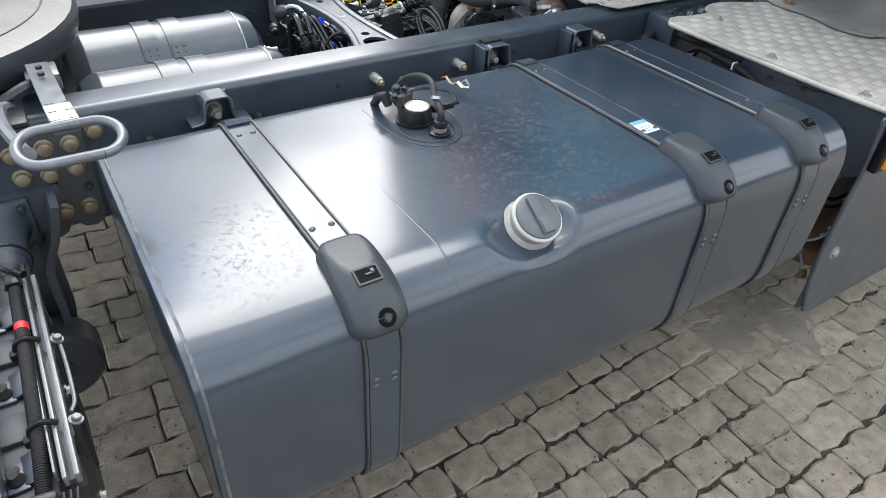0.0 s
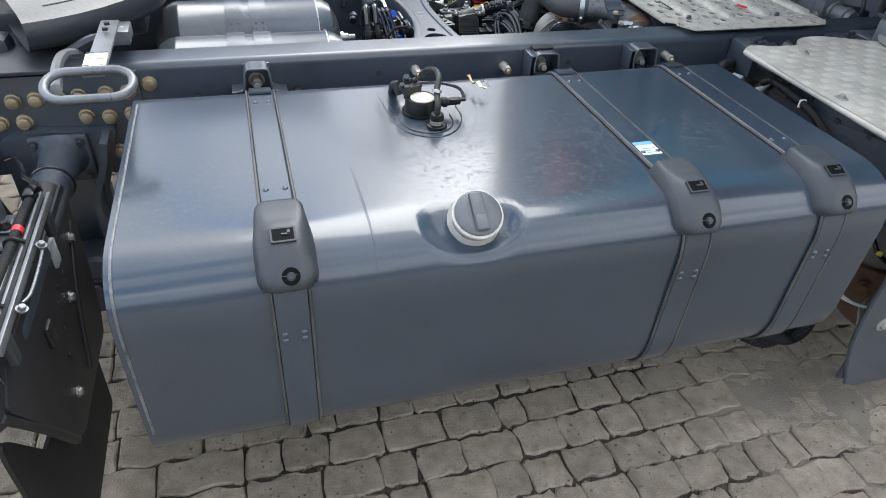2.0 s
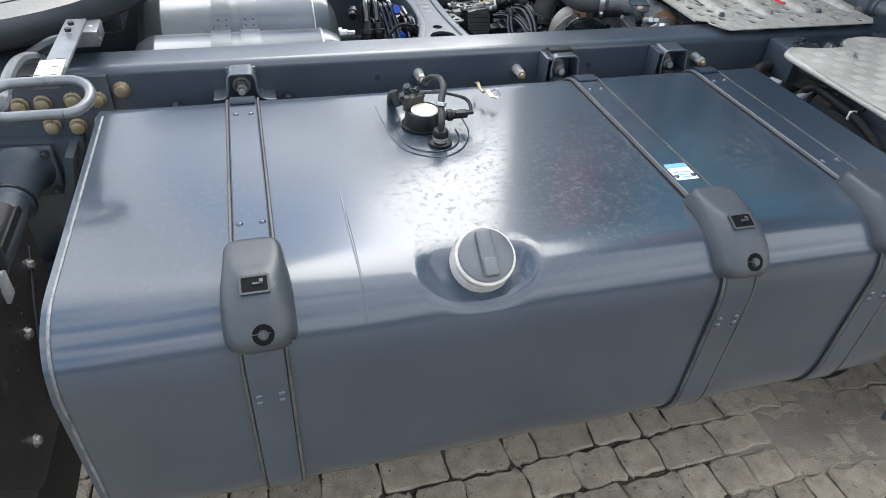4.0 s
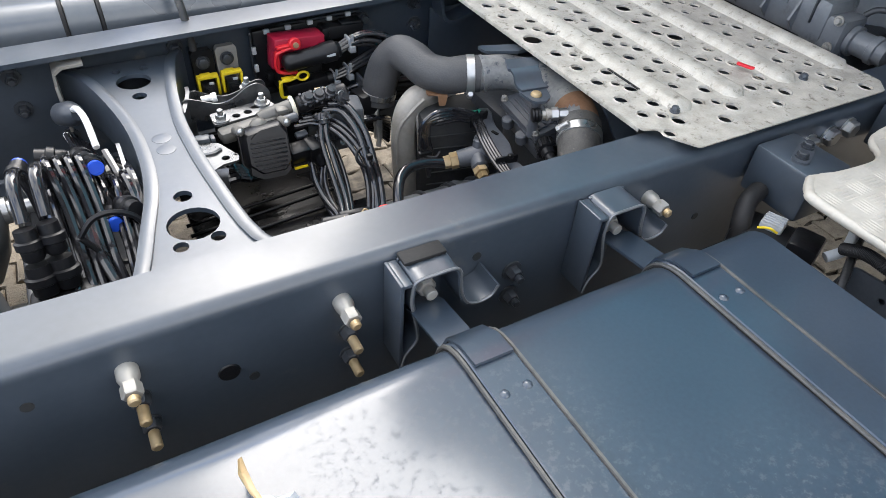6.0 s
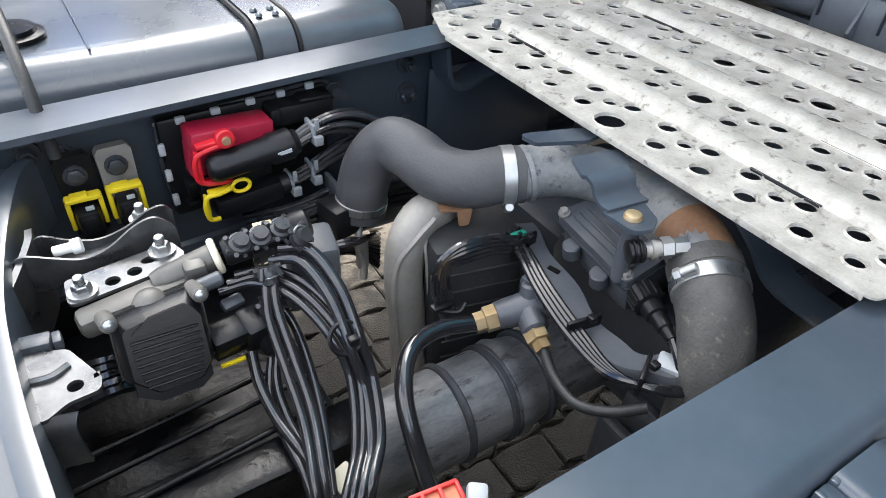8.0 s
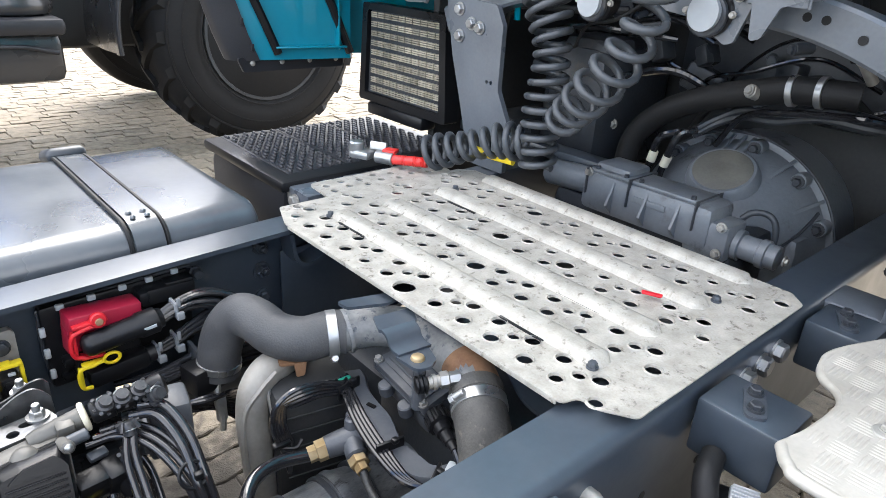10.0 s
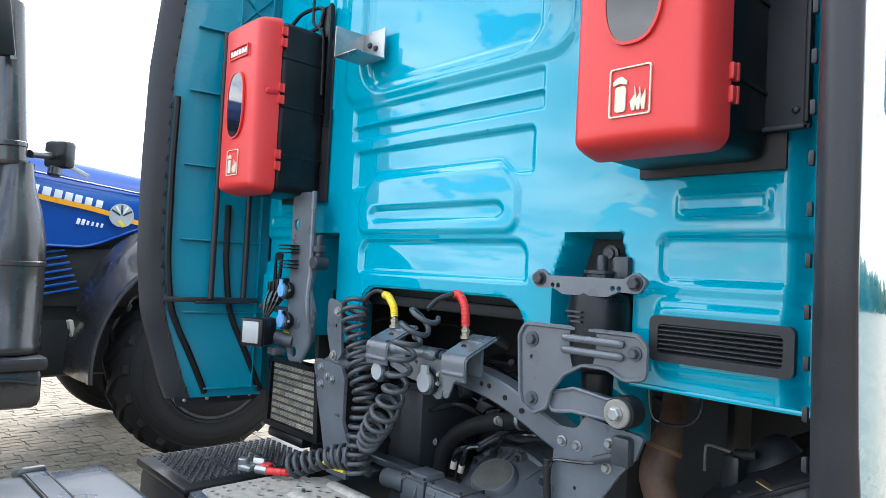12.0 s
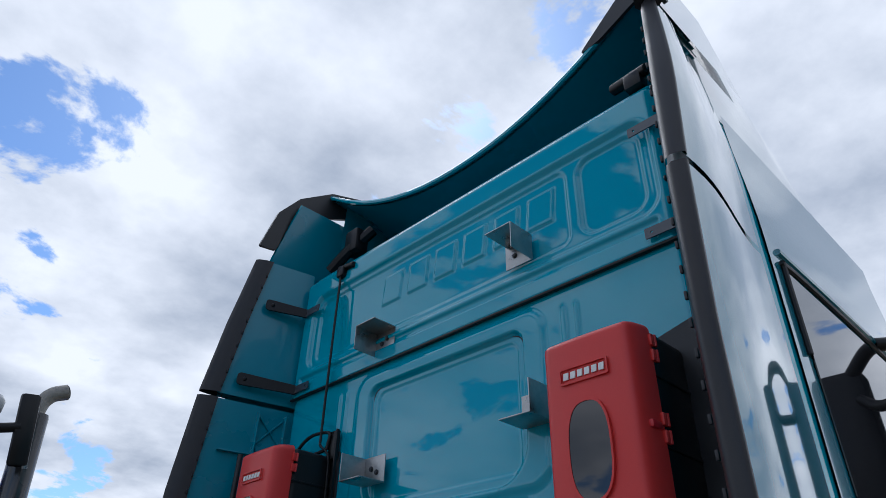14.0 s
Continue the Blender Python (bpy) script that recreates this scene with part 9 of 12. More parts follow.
def quick_clip(o, d, u, s=1.0):
    """A star-shaped push-fit: square cage with four diagonal wings and a bright spring."""
    o, d, u = Vector(o), Vector(d).normalized(), Vector(u)
    u = (u - d * u.dot(d)).normalized()
    v = d.cross(u)
    it = [lathe(o, o + d, [(0, 0.010 * s), (0.004 * s, 0.013 * s), (0.012 * s, 0.013 * s), (0.013 * s, 0.009 * s), (0.022 * s, 0.009 * s)], 12)]
    for k in range(4):
        a = math.pi / 4 + k * math.pi / 2
        w = (u * math.cos(a) + v * math.sin(a))
        it.append(cyl(o + w * 0.011 * s, o + w * 0.0175 * s + d * 0.013 * s, 0.0032 * s, 6))
    for k in range(2):
        w = u if k else v
        it.append(box(o + d * 0.006 * s, (0.004, 0.004, 0.004)))
        it.append(cyl(o + w * 0.0165 * s + d * 0.002, o - w * 0.0165 * s + d * 0.002, 0.0026 * s, 6))
    part("quick_clip", B(*it), CLIPM, va)
    part("clip_spring", B(tube([o + (u * math.cos(a) + v * math.sin(a)) * 0.012 * s + d * 0.0125 * s for a in lin(0.4, 2.4, 6)], 0.0012, 5, raw=True)), STEEL, va)


for o, d in (((-0.265, 0.066, 0.800), (0.1, -0.5, 0.85)), ((-0.243, 0.064, 0.803), (0.0, -0.5, 0.85)), ((-0.222, 0.062, 0.806), (0.1, -0.45, 0.88)), ((-0.208, 0.054, 0.800), (0.4, -0.7, 0.5)), ((-0.247, 0.040, 0.786), (0.0, -0.4, -0.9)), ((-0.258, 0.030, 0.740), (0.3, -0.8, 0.4)), ((-0.240, 0.040, 0.735), (0.5, -0.7, 0.3)), ((-0.232, 0.060, 0.728), (0.6, -0.4, 0.5))):
    quick_clip(o, d, (1, 0.1, 0.2), 0.88)
part("orange_tab", B(box((-0.236, 0.072, 0.815), (0.020, 0.008, 0.003), 0.001, (0, 0, -6))), BRASS, va)
part("clear_fitting", B(box((-0.285, 0.052, 0.742), (0.024, 0.014, 0.010), 0.003, (20, 0, 10))), CAST, va)
hs_ = thing("cable_loom", "bundle of glossy black cables looping down from the actuator", "cables")
rnd = random.Random(21)
# arching bundles and single cables, falling side by side between the frame rails
ARCS = (
    ([(-0.286, 0.058, 0.764), (-0.250, 0.052, 0.764), (-0.222, 0.018, 0.758), (-0.204, -0.030, 0.735), (-0.196, -0.062, 0.690), (-0.218, -0.115, 0.650), (-0.252, -0.160, 0.640), (-0.275, -0.19, 0.59)], 3, 0.0095, 0.0046),
    ([(-0.232, 0.058, 0.785), (-0.205, 0.040, 0.785), (-0.192, -0.005, 0.762), (-0.190, -0.042, 0.722), (-0.188, -0.070, 0.680), (-0.205, -0.118, 0.648), (-0.238, -0.160, 0.638), (-0.262, -0.19, 0.59)], 2, 0.013, 0.0066),
    ([(-0.247, 0.036, 0.770), (-0.256, 0.010, 0.748), (-0.258, -0.030, 0.715), (-0.262, -0.085, 0.680), (-0.278, -0.145, 0.660), (-0.290, -0.19, 0.60)], 2, 0.0095, 0.0052),
    ([(-0.262, 0.004, 0.700), (-0.276, -0.022, 0.678), (-0.280, -0.060, 0.662), (-0.278, -0.115, 0.650), (-0.284, -0.17, 0.62)], 2, 0.012, 0.0050),
    ([(-0.284, 0.010, 0.704), (-0.288, -0.020, 0.686), (-0.285, -0.055, 0.668), (-0.276, -0.100, 0.655), (-0.268, -0.13, 0.62)], 1, 0.01, 0.0062),
    ([(-0.240, 0.034, 0.735), (-0.232, 0.010, 0.715), (-0.236, -0.040, 0.690), (-0.248, -0.095, 0.665), (-0.265, -0.15, 0.640)], 1, 0.012, 0.0050),
)
for arc, count, gap, r in ARCS:
    for k in range(count):
        d = k - (count - 1) / 2
        w = [rnd.uniform(-0.002, 0.002) for _ in range(3)]
        part("cable", B(tube([(x + gap * d * 0.9 + w[0], y + gap * 0.35 * d + w[1], z + gap * 0.55 * d * max(0, 1 - 0.25 * i) + w[2]) for i, (x, y, z) in enumerate(arc)], r, 12)), CABLE, hs_)
part("tie", B(tube([(-0.198 + 0.018 * math.cos(a), -0.042 + 0.010 * math.sin(a), 0.728 + 0.014 * math.sin(a)) for a in lin(0, 6.28, 20)], 0.0028, 6, raw=True), box((-0.196, -0.056, 0.736), (0.011, 0.009, 0.010), 0.002)), BLACK, hs_)
part("clip_block", B(box((-0.183, 0.080, 0.738), (0.058, 0.060, 0.070), 0.008, (0, 0, -12)), box((-0.190, 0.10, 0.70), (0.05, 0.05, 0.06), 0.008)), SLATE, hs_)
part("pale_tab", B(plate(rounded([(-0.014, -0.010), (0.014, -0.010), (0.014, 0.010), (-0.014, 0.010)], 0.003), [circle(0, 0, 0.004, 8)], 0.003, axes((-0.198, 0.045, 0.712), (0.9, -0.2, 0.3), (0.25, 0.95, 0)))), PALEG, hs_)
part("pale_tab", B(plate(rounded([(-0.012, -0.020), (0.012, -0.020), (0.012, 0.020), (-0.012, 0.020)], 0.003), [], 0.002, axes((-0.245, -0.135, 0.625), (0.95, 0.2, 0.2), (-0.2, 0.9, 0.3)))), CREAM, hs_)
tr = thing("frame_tray", "wet black tray beam below the actuator", "tray")
TRAYM = mat("wet_black_tray", (0.003, 0.003, 0.0035), (0.007, 0.007, 0.008), 0.32, spec=0.2, big=14, fine=120, bump=0.35, dirt=(0.035, 0.033, 0.03), dirt_amount=0.10, dirt_scale=160)
part("tray_sheet", B(box((-0.36, 0.10, 0.600), (0.30, 0.30, 0.012), 0.004)), TRAYM, tr)
part("tray_wall", B(box((-0.36, -0.075, 0.606), (0.34, 0.060, 0.075), 0.010)), TRAYM, tr)
part("tray_wall", B(box((-0.36, 0.245, 0.63), (0.30, 0.012, 0.07), 0.003)), TRAYM, tr)
for y_, z_ in ((-0.060, 0.648), (-0.010, 0.640), (0.030, 0.632)):
    part("rail_bar", B(cyl((-0.52, y_ - 0.012, z_ - 0.003), (-0.23, y_ + 0.010, z_ + 0.004), 0.0036, 10)), TRAYM, tr)
for k in range(5):
    part("cable", B(tube([(-0.48, 0.06 + 0.015 * k, 0.66), (-0.42, 0.05 + 0.012 * k, 0.68), (-0.38, 0.06 + 0.01 * k, 0.665), (-0.30, 0.08, 0.66)], 0.006, 6)), CABLE, tr)

# ---------------------------------------------------------------- intake hose, metal pipes, regulator block
def band_clamp(name, p, q, r, parent, ang):
    """A worm-drive band with its slotted run, screw housing and screw head."""
    p, q = Vector(p), Vector(q)
    m, L = frame_to(p, q)
    it = [lathe(p, q, [(0, r), (0.0006, r + 0.0012), (L - 0.0006, r + 0.0012), (L, r)], 36)]
    b = part(name, B(*it), STEEL, parent, "steel worm clamp")
    w = m.to_3x3() @ Vector((math.cos(ang), math.sin(ang), 0))
    tn = m.to_3x3() @ Vector((-math.sin(ang), math.cos(ang), 0))
    c = p.lerp(q, 0.5) + w * (r + 0.004)
    part("screw_housing", B(cyl(c - tn * 0.010, c + tn * 0.008, 0.0060, 10, 0.001), cyl(c + tn * 0.008, c + tn * 0.016, 0.0072, 6, 0.001)), STEEL, b)
    for k in range(9):
        a2 = ang + 0.45 + 0.075 * k
        w2 = m.to_3x3() @ Vector((math.cos(a2), math.sin(a2), 0))
        part("slot", B(box((0, 0, 0), (0.0016, 0.0018, L * 0.6), 0)), CASTD, b).matrix_world = Matrix.Translation(p.lerp(q, 0.5) + w2 * (r + 0.0008)) @ m.to_3x3().to_4x4() @ Matrix.Rotation(a2 + math.pi / 2, 4, "Z")
    return b


ih = thing("elbow_hose", "thick grey rubber elbow hose with worm clamps", "hose")
part("hose", B(tube([(0.098, 0.052, 0.790), (0.074, 0.066, 0.789), (0.036, 0.080, 0.785), (0.008, 0.113, 0.786), (-0.004, 0.160, 0.794), (-0.015, 0.200, 0.789), (-0.032, 0.222, 0.757), (-0.044, 0.228, 0.715), (-0.048, 0.230, 0.670)], 0.0365, 28, 16, False, 0.007)), HOSEG, ih, angle=70)
band_clamp("worm_clamp", (0.071, 0.066, 0.7885), (0.086, 0.0585, 0.7895), 0.0372, ih, -2.2)
band_clamp("worm_clamp", (-0.046, 0.2285, 0.698), (-0.0475, 0.2295, 0.685), 0.0372, ih, 2.6)
ipp = thing("intake_pipe", "stained metal intake pipe with rust patch between hoses", "pipe")
part("pipe", B(tube([(0.086, 0.058, 0.790), (0.115, 0.048, 0.792), (0.150, 0.030, 0.794), (0.183, -0.005, 0.793), (0.196, -0.050, 0.790), (0.198, -0.095, 0.788), (0.192, -0.140, 0.785), (0.172, -0.180, 0.780), (0.150, -0.212, 0.770)], lambda f: 0.0345 + 0.003 * sstep(0.45, 0.7, f), 28)), PIPEG, ipp)
part("bead", B(tube([(0.098, 0.053, 0.790), (0.104, 0.051, 0.791)], 0.0372, 28)), PIPEG, ipp)
bm = B(tube([(0.1945, -0.128, 0.7865), (0.188, -0.150, 0.784), (0.179, -0.170, 0.7815), (0.171, -0.184, 0.779)], 0.0380, 32, 6))
bmesh.ops.delete(bm, geom=[f for f in bm.faces if len(f.verts) > 4 or f.calc_center_median().z + 0.012 * noise.noise(f.calc_center_median() * 60) < 0.792], context="FACES")
part("rust_patch", bm, RUST, ipp, "orange rust patch")
lh = thing("lower_hose", "dusty grey woven rubber hose leaving the intake pipe", "hose")
part("hose", B(tube([(0.166, -0.188, 0.778), (0.150, -0.212, 0.770), (0.138, -0.236, 0.750), (0.128, -0.255, 0.715), (0.122, -0.266, 0.66), (0.120, -0.27, 0.58)], 0.0395, 28, 16, False, 0.008)), HOSED, lh)
band_clamp("worm_clamp", (0.160, -0.198, 0.7755), (0.150, -0.2125, 0.770), 0.0405, lh, 2.4)
part("hose_lip", B(tube([(0.172, -0.180, 0.780), (0.160, -0.198, 0.7755)], 0.0410, 28)), HOSED, lh)
vp = thing("vent_pipe", "dusty upright metal pipe bending under the hose", "pipe")
part("pipe", B(tube([(0.070, 0.135, 0.716), (0.040, 0.125, 0.728), (0.008, 0.112, 0.732), (-0.022, 0.104, 0.730), (-0.046, 0.096, 0.706), (-0.055, 0.090, 0.66), (-0.054, 0.084, 0.60), (-0.050, 0.08, 0.50), (-0.05, 0.08, 0.38)], 0.0265, 20)), PIPE, vp)
part("seam", B(tube([(-0.015, 0.080, 0.742), (-0.045, 0.074, 0.724), (-0.072, 0.075, 0.690), (-0.080, 0.072, 0.63), (-0.078, 0.066, 0.55), (-0.076, 0.064, 0.42)], 0.0045, 6)), PIPE, vp)
part("seam", B(tube([(0.01, 0.088, 0.742), (-0.028, 0.078, 0.722), (-0.034, 0.064, 0.68), (-0.030, 0.060, 0.60), (-0.026, 0.058, 0.45)], 0.003, 6)), PIPE, vp)
part("rusty_lug", B(plate(rounded([(0.0, -0.012), (0.042, -0.014), (0.046, 0.010), (0.0, 0.016)], 0.006), [], 0.004, axes((-0.006, 0.088, 0.752), (0.93, -0.25, -0.1), (0.3, 0.9, 0.1))), plate(rounded([(0.0, 0.0), (0.022, 0.0), (0.018, -0.026), (0.004, -0.026)], 0.004), [], 0.003, axes((0.012, 0.072, 0.752), (0.95, -0.2, 0), (0, 0, 1)))), RUST, vp, "rusty lug")
part("spring_clip", B(tube([(-0.058, 0.215, 0.66), (-0.066, 0.205, 0.63), (-0.060, 0.200, 0.60), (-0.064, 0.195, 0.575)], 0.006, 8), box((-0.06, 0.205, 0.615), (0.018, 0.012, 0.05), 0.003)), ZINC, vp)

fb = thing("filter_block", "blue-grey cast regulator block with bolted cover", "regulator")
fe, fu = Vector((0.112, -0.126, 0.735)), Vector((0.06, 0.995, 0.08)).normalized()
fr_ = (Vector((0.93, 0.0, 0.25)) - fu * fu.dot(Vector((0.93, 0.0, 0.25)))).normalized()
fm = axes(fe, fr_, fu)
part("cover", B(plate(rounded([(0.0, -0.010), (0.086, -0.004), (0.086, 0.118), (0.0, 0.128)], 0.008), [], 0.012, fm)), SLATE, fb, angle=30)
part("cover_panel", B(plate(rounded([(0.012, 0.004), (0.076, 0.008), (0.076, 0.108), (0.012, 0.114)], 0.006), [], 0.003, fm @ Matrix.Translation((0, 0, 0.0118)))), SLATE, fb, angle=30)
for k in (0.022, 0.034):
    part("cover_rib", B(box((0, 0, 0), (0.003, 0.10, 0.004), 0.001)), SLATE, fb).matrix_local = fm @ Matrix.Translation((k, 0.058, 0.016))
part("block", B(box((0, 0, 0), (0.076, 0.130, 0.055), 0.010)), SLATE, fb).matrix_local = fm @ Matrix.Translation((0.040, 0.056, -0.028))
part("gasket", B(plate(rounded([(-0.003, -0.012), (0.074, -0.006), (0.074, 0.120), (-0.003, 0.131)], 0.008), [], 0.003, fm @ Matrix.Translation((0, 0, -0.003)))), CASTD, fb)
for a, b_ in ((0.006, -0.002), (0.006, 0.120), (0.064, 0.0), (0.064, 0.112)):
    part("bolt", B(*hexbolt(fm @ Vector((a, b_, 0.012)), fm.to_3x3() @ Vector((0, 0, 1)), 0.0060, 0.006, 1.3)), ZINC, fb)
for b_ in (0.03, 0.085):
    part("lug", B(cyl((0, 0, 0), (0, 0, 0.022), 0.012, 14, 0.002)), SLATE, fb).matrix_local = fm @ Matrix.Translation((-0.008, b_, -0.026))
part("sensor_plug", B(lathe((0.128, -0.142, 0.733), (0.104, -0.212, 0.728), [(0, 0.015), (0.003, 0.0185), (0.026, 0.0185), (0.028, 0.014), (0.042, 0.013), (0.044, 0.010), (0.062, 0.009), (0.064, 0.007), (0.078, 0.006)], 20)), BLACK, fb)
_a, _b2 = Vector((0.128, -0.142, 0.733)), Vector((0.104, -0.212, 0.728))
_m, _ = frame_to(_a, _b2)
for k in range(14):
    a = 2 * math.pi * k / 14
    part("grip_rib", B(cyl(_m @ Vector((0.0185 * math.cos(a), 0.0185 * math.sin(a), 0.004)), _m @ Vector((0.0185 * math.cos(a), 0.0185 * math.sin(a), 0.025)), 0.0018, 6)), BLACK, fb)
part("sensor_cable", B(tube([(0.103, -0.214, 0.728), (0.098, -0.232, 0.715), (0.092, -0.25, 0.70)], 0.0045, 8)), CABLE, fb)
pb = thing("pipe_bracket", "slate-grey bent steel bracket with a rusty bolt", "bracket")
part("lip", B(plate(rounded([(0.074, 0.046), (0.150, 0.024), (0.175, 0.0), (0.140, -0.006), (0.080, 0.018)], 0.008), [], 0.005, Matrix.Translation((0, 0, 0.852)))), CHASSIS, pb, angle=30)
part("shelf", B(plate(rounded([(0.078, -0.066), (0.142, -0.074), (0.160, -0.040), (0.094, -0.028)], 0.005), [], 0.005, Matrix.Translation((0, 0, 0.853)))), CHASSIS, pb, angle=30)
part("riser", B(strip([tuple(p) for p in spline([(0.080, -0.066, 0.856), (0.082, -0.076, 0.850), (0.083, -0.082, 0.838), (0.085, -0.092, 0.830), (0.087, -0.102, 0.828)], 4)], (0.056, -0.006, 0), 0.005)), CHASSIS, pb, angle=50)
part("foot", B(plate(rounded([(0.084, -0.098), (0.140, -0.104), (0.128, -0.138), (0.110, -0.148), (0.088, -0.142)], [0.003, 0.003, 0.014, 0.014, 0.014], 5), [], 0.005, Matrix.Translation((0, 0, 0.824)))), CHASSIS, pb, angle=30)
part("bolt", B(lathe((0.106, -0.122, 0.829), (0.106, -0.122, 2), [(0, 0.0105), (0.002, 0.0105), (0.005, 0.009), (0.006, 0.006)], 18)), BRASS, pb, "rusty round bolt head")
part("post", B(cyl((0.112, -0.12, 0.74), (0.112, -0.12, 0.824), 0.010, 12)), SLATE, pb)
tf = thing("test_coupling", "bright zinc test coupling with a black dust cap", "fitting")
part("cap", B(lathe((0.088, -0.139, 0.800), (0.110, -0.150, 0.803), [(0, 0.010), (0.002, 0.0135), (0.005, 0.0135), (0.006, 0.0115), (0.008, 0.0135), (0.011, 0.0135), (0.012, 0.0115), (0.014, 0.0135), (0.017, 0.0130), (0.019, 0.010)], 18)), BLACK, tf)
part("neck", B(lathe((0.105, -0.148, 0.8025), (0.140, -0.164, 0.806), [(0, 0.009), (0.006, 0.009), (0.007, 0.0115), (0.012, 0.0115), (0.013, 0.009), (0.018, 0.009)], 16)), ZINC, tf)
part("hex", B(lathe((0.121, -0.155, 0.8042), (0.140, -0.164, 0.806), [(0, 0.0125), (0.012, 0.0125), (0.014, 0.010), (0.03, 0.010)], 6)), STEEL, tf, "bright hexagon")
te = thing("pipe_tee", "grey cast pipe tee with brass unions", "pipe tee")
part("body", B(lathe((-0.005, -0.05, 0.675), (0.075, -0.075, 0.690), [(0, 0.017), (0.02, 0.019), (0.06, 0.021), (0.085, 0.021)], 16), cyl((0.03, -0.065, 0.682), (0.022, -0.095, 0.674), 0.017, 12, 0.003), box((0.06, -0.06, 0.70), (0.05, 0.05, 0.03), 0.008), cyl((0.035, -0.06, 0.69), (0.040, -0.055, 0.712), 0.013, 12, 0.003)), SLATE, te)
part("brass_union", B(lathe((-0.030, -0.042, 0.668), (-0.003, -0.050, 0.674), [(0, 0.013), (0.012, 0.013), (0.013, 0.017), (0.028, 0.017)], 6)), BRASS, te, "brass union")
part("brass_union", B(lathe((0.017, -0.118, 0.666), (0.022, -0.092, 0.672), [(0, 0.011), (0.012, 0.011), (0.013, 0.0155), (0.027, 0.0155)], 6)), BRASS, te, "brass union")
part("air_hose", B(tube([(-0.028, -0.042, 0.668), (-0.08, -0.035, 0.675), (-0.125, -0.05, 0.675), (-0.155, -0.09, 0.66), (-0.165, -0.14, 0.62), (-0.165, -0.20, 0.56)], 0.0105, 12)), CABLE, te)
part("thin_hose", B(tube([(0.017, -0.115, 0.667), (0.008, -0.150, 0.655), (0.005, -0.19, 0.655), (0.02, -0.225, 0.67), (0.05, -0.245, 0.68)], 0.0065, 10)), HOSE, te)
cba = thing("cable_carrier", "grey cast arm carrying strapped black cables", "cable carrier")
armp = spline([(0.108, 0.052, 0.700), (0.092, 0.012, 0.704), (0.076, -0.045, 0.706), (0.064, -0.100, 0.704), (0.054, -0.150, 0.700), (0.058, -0.192, 0.696), (0.078, -0.216, 0.694), (0.102, -0.232, 0.694)], 6)
bm = bmesh.new()
prev = None
for i, p in enumerate(armp):
    tg = (armp[min(i + 1, len(armp) - 1)] - armp[max(0, i - 1)]).normalized()
    sd = tg.cross(Vector((0, 0, 1))).normalized()
    w = 0.019 + 0.003 * math.sin(i * 0.5)
    ring = [bm.verts.new(p + sd * a + Vector((0, 0, b))) for a, b in ((-w, -0.012), (-w, 0.004), (-w + 0.004, 0.010), (w - 0.004, 0.010), (w, 0.004), (w, -0.012))]
    if prev:
        for k in range(6):
            bm.faces.new((prev[k], prev[(k + 1) % 6], ring[(k + 1) % 6], ring[k]))
    else:
        bm.faces.new(ring)
    prev = ring
bm.faces.new(prev[::-1])
part("arm", bm, SLATE, cba, angle=50)
part("slot", B(box((0.076, -0.052, 0.7168), (0.007, 0.016, 0.003), 0.001, (0, 0, 15))), PITCH_BLACK, cba)
part("end_strap", B(box((0.096, -0.228, 0.703), (0.026, 0.030, 0.012), 0.003, (0, 0, 28))), PALEG, cba, "pale plastic end strap")
for k in range(4):
    part("cable", B(tube([(0.092 - 0.003 * k, 0.085, 0.700), (0.076 - 0.005 * k, 0.012, 0.718 + 0.003 * (k % 2)), (0.052 - 0.006 * k, -0.070, 0.718), (0.039 - 0.006 * k, -0.145, 0.712), (0.034 - 0.003 * k, -0.205, 0.706), (0.058 + 0.003 * k, -0.244, 0.700), (0.10 + 0.004 * k, -0.262, 0.688)], 0.0042, 8)), CABLE, cba)
for p, r_ in (((0.072, 0.004, 0.718), 10), ((0.045, -0.142, 0.712), -8), ((0.062, -0.222, 0.704), 30)):
    part("tie", B(box(p, (0.046, 0.006, 0.028), 0.003, (0, 0, r_)), box((p[0] + 0.004, p[1] - 0.006, p[2] + 0.016), (0.010, 0.010, 0.008), 0.002)), BLACK, cba)
part("tape", B(box((0.073, 0.018, 0.724), (0.024, 0.010, 0.012), 0.004)), GREEN, cba, "green tape")
cc = thing("coolant_canister", "dark square canister behind a coil of cable", "canister")
part("shell", B(box((0.035, 0.075, 0.60), (0.13, 0.10, 0.24), 0.012, (0, 0, -12))), DARKIN, cc)
for k in range(6):
    part("shell_rib", B(box((0.035, 0.024, 0.53 + 0.03 * k), (0.12, 0.006, 0.004), 0.001, (0, 0, -12))), DARKIN, cc)
for k in range(5):
    s_ = 0.004 * k
    part("cable_loop", B(tube([(0.085, 0.030, 0.722), (0.062, 0.006, 0.732 - s_), (0.015, 0.0, 0.755 - 1.5 * s_), (-0.030, 0.002, 0.757 - 1.6 * s_), (-0.058 + s_, 0.004, 0.736), (-0.062 + 1.2 * s_, 0.004, 0.700), (-0.050 + s_, 0.002, 0.660), (-0.040, 0.0, 0.61)], 0.0042, 8)), CABLE, cc)
part("tie", B(box((-0.052, 0.0, 0.672), (0.028, 0.014, 0.008), 0.003), tube([(-0.06, 0.0, 0.668), (-0.035, -0.012, 0.664), (-0.022, -0.010, 0.672)], 0.003, 6)), BLACK, cc)

# ---------------------------------------------------------------- propeller shaft and what lies below
SHAFT = mat("scuffed_shaft", (0.075, 0.08, 0.085), (0.19, 0.195, 0.20), 0.42, metal=0.2, big=18, fine=130, bump=0.25, dirt=(0.03, 0.03, 0.03), dirt_amount=0.45, dirt_scale=22, stretch=(1, 3, 3))
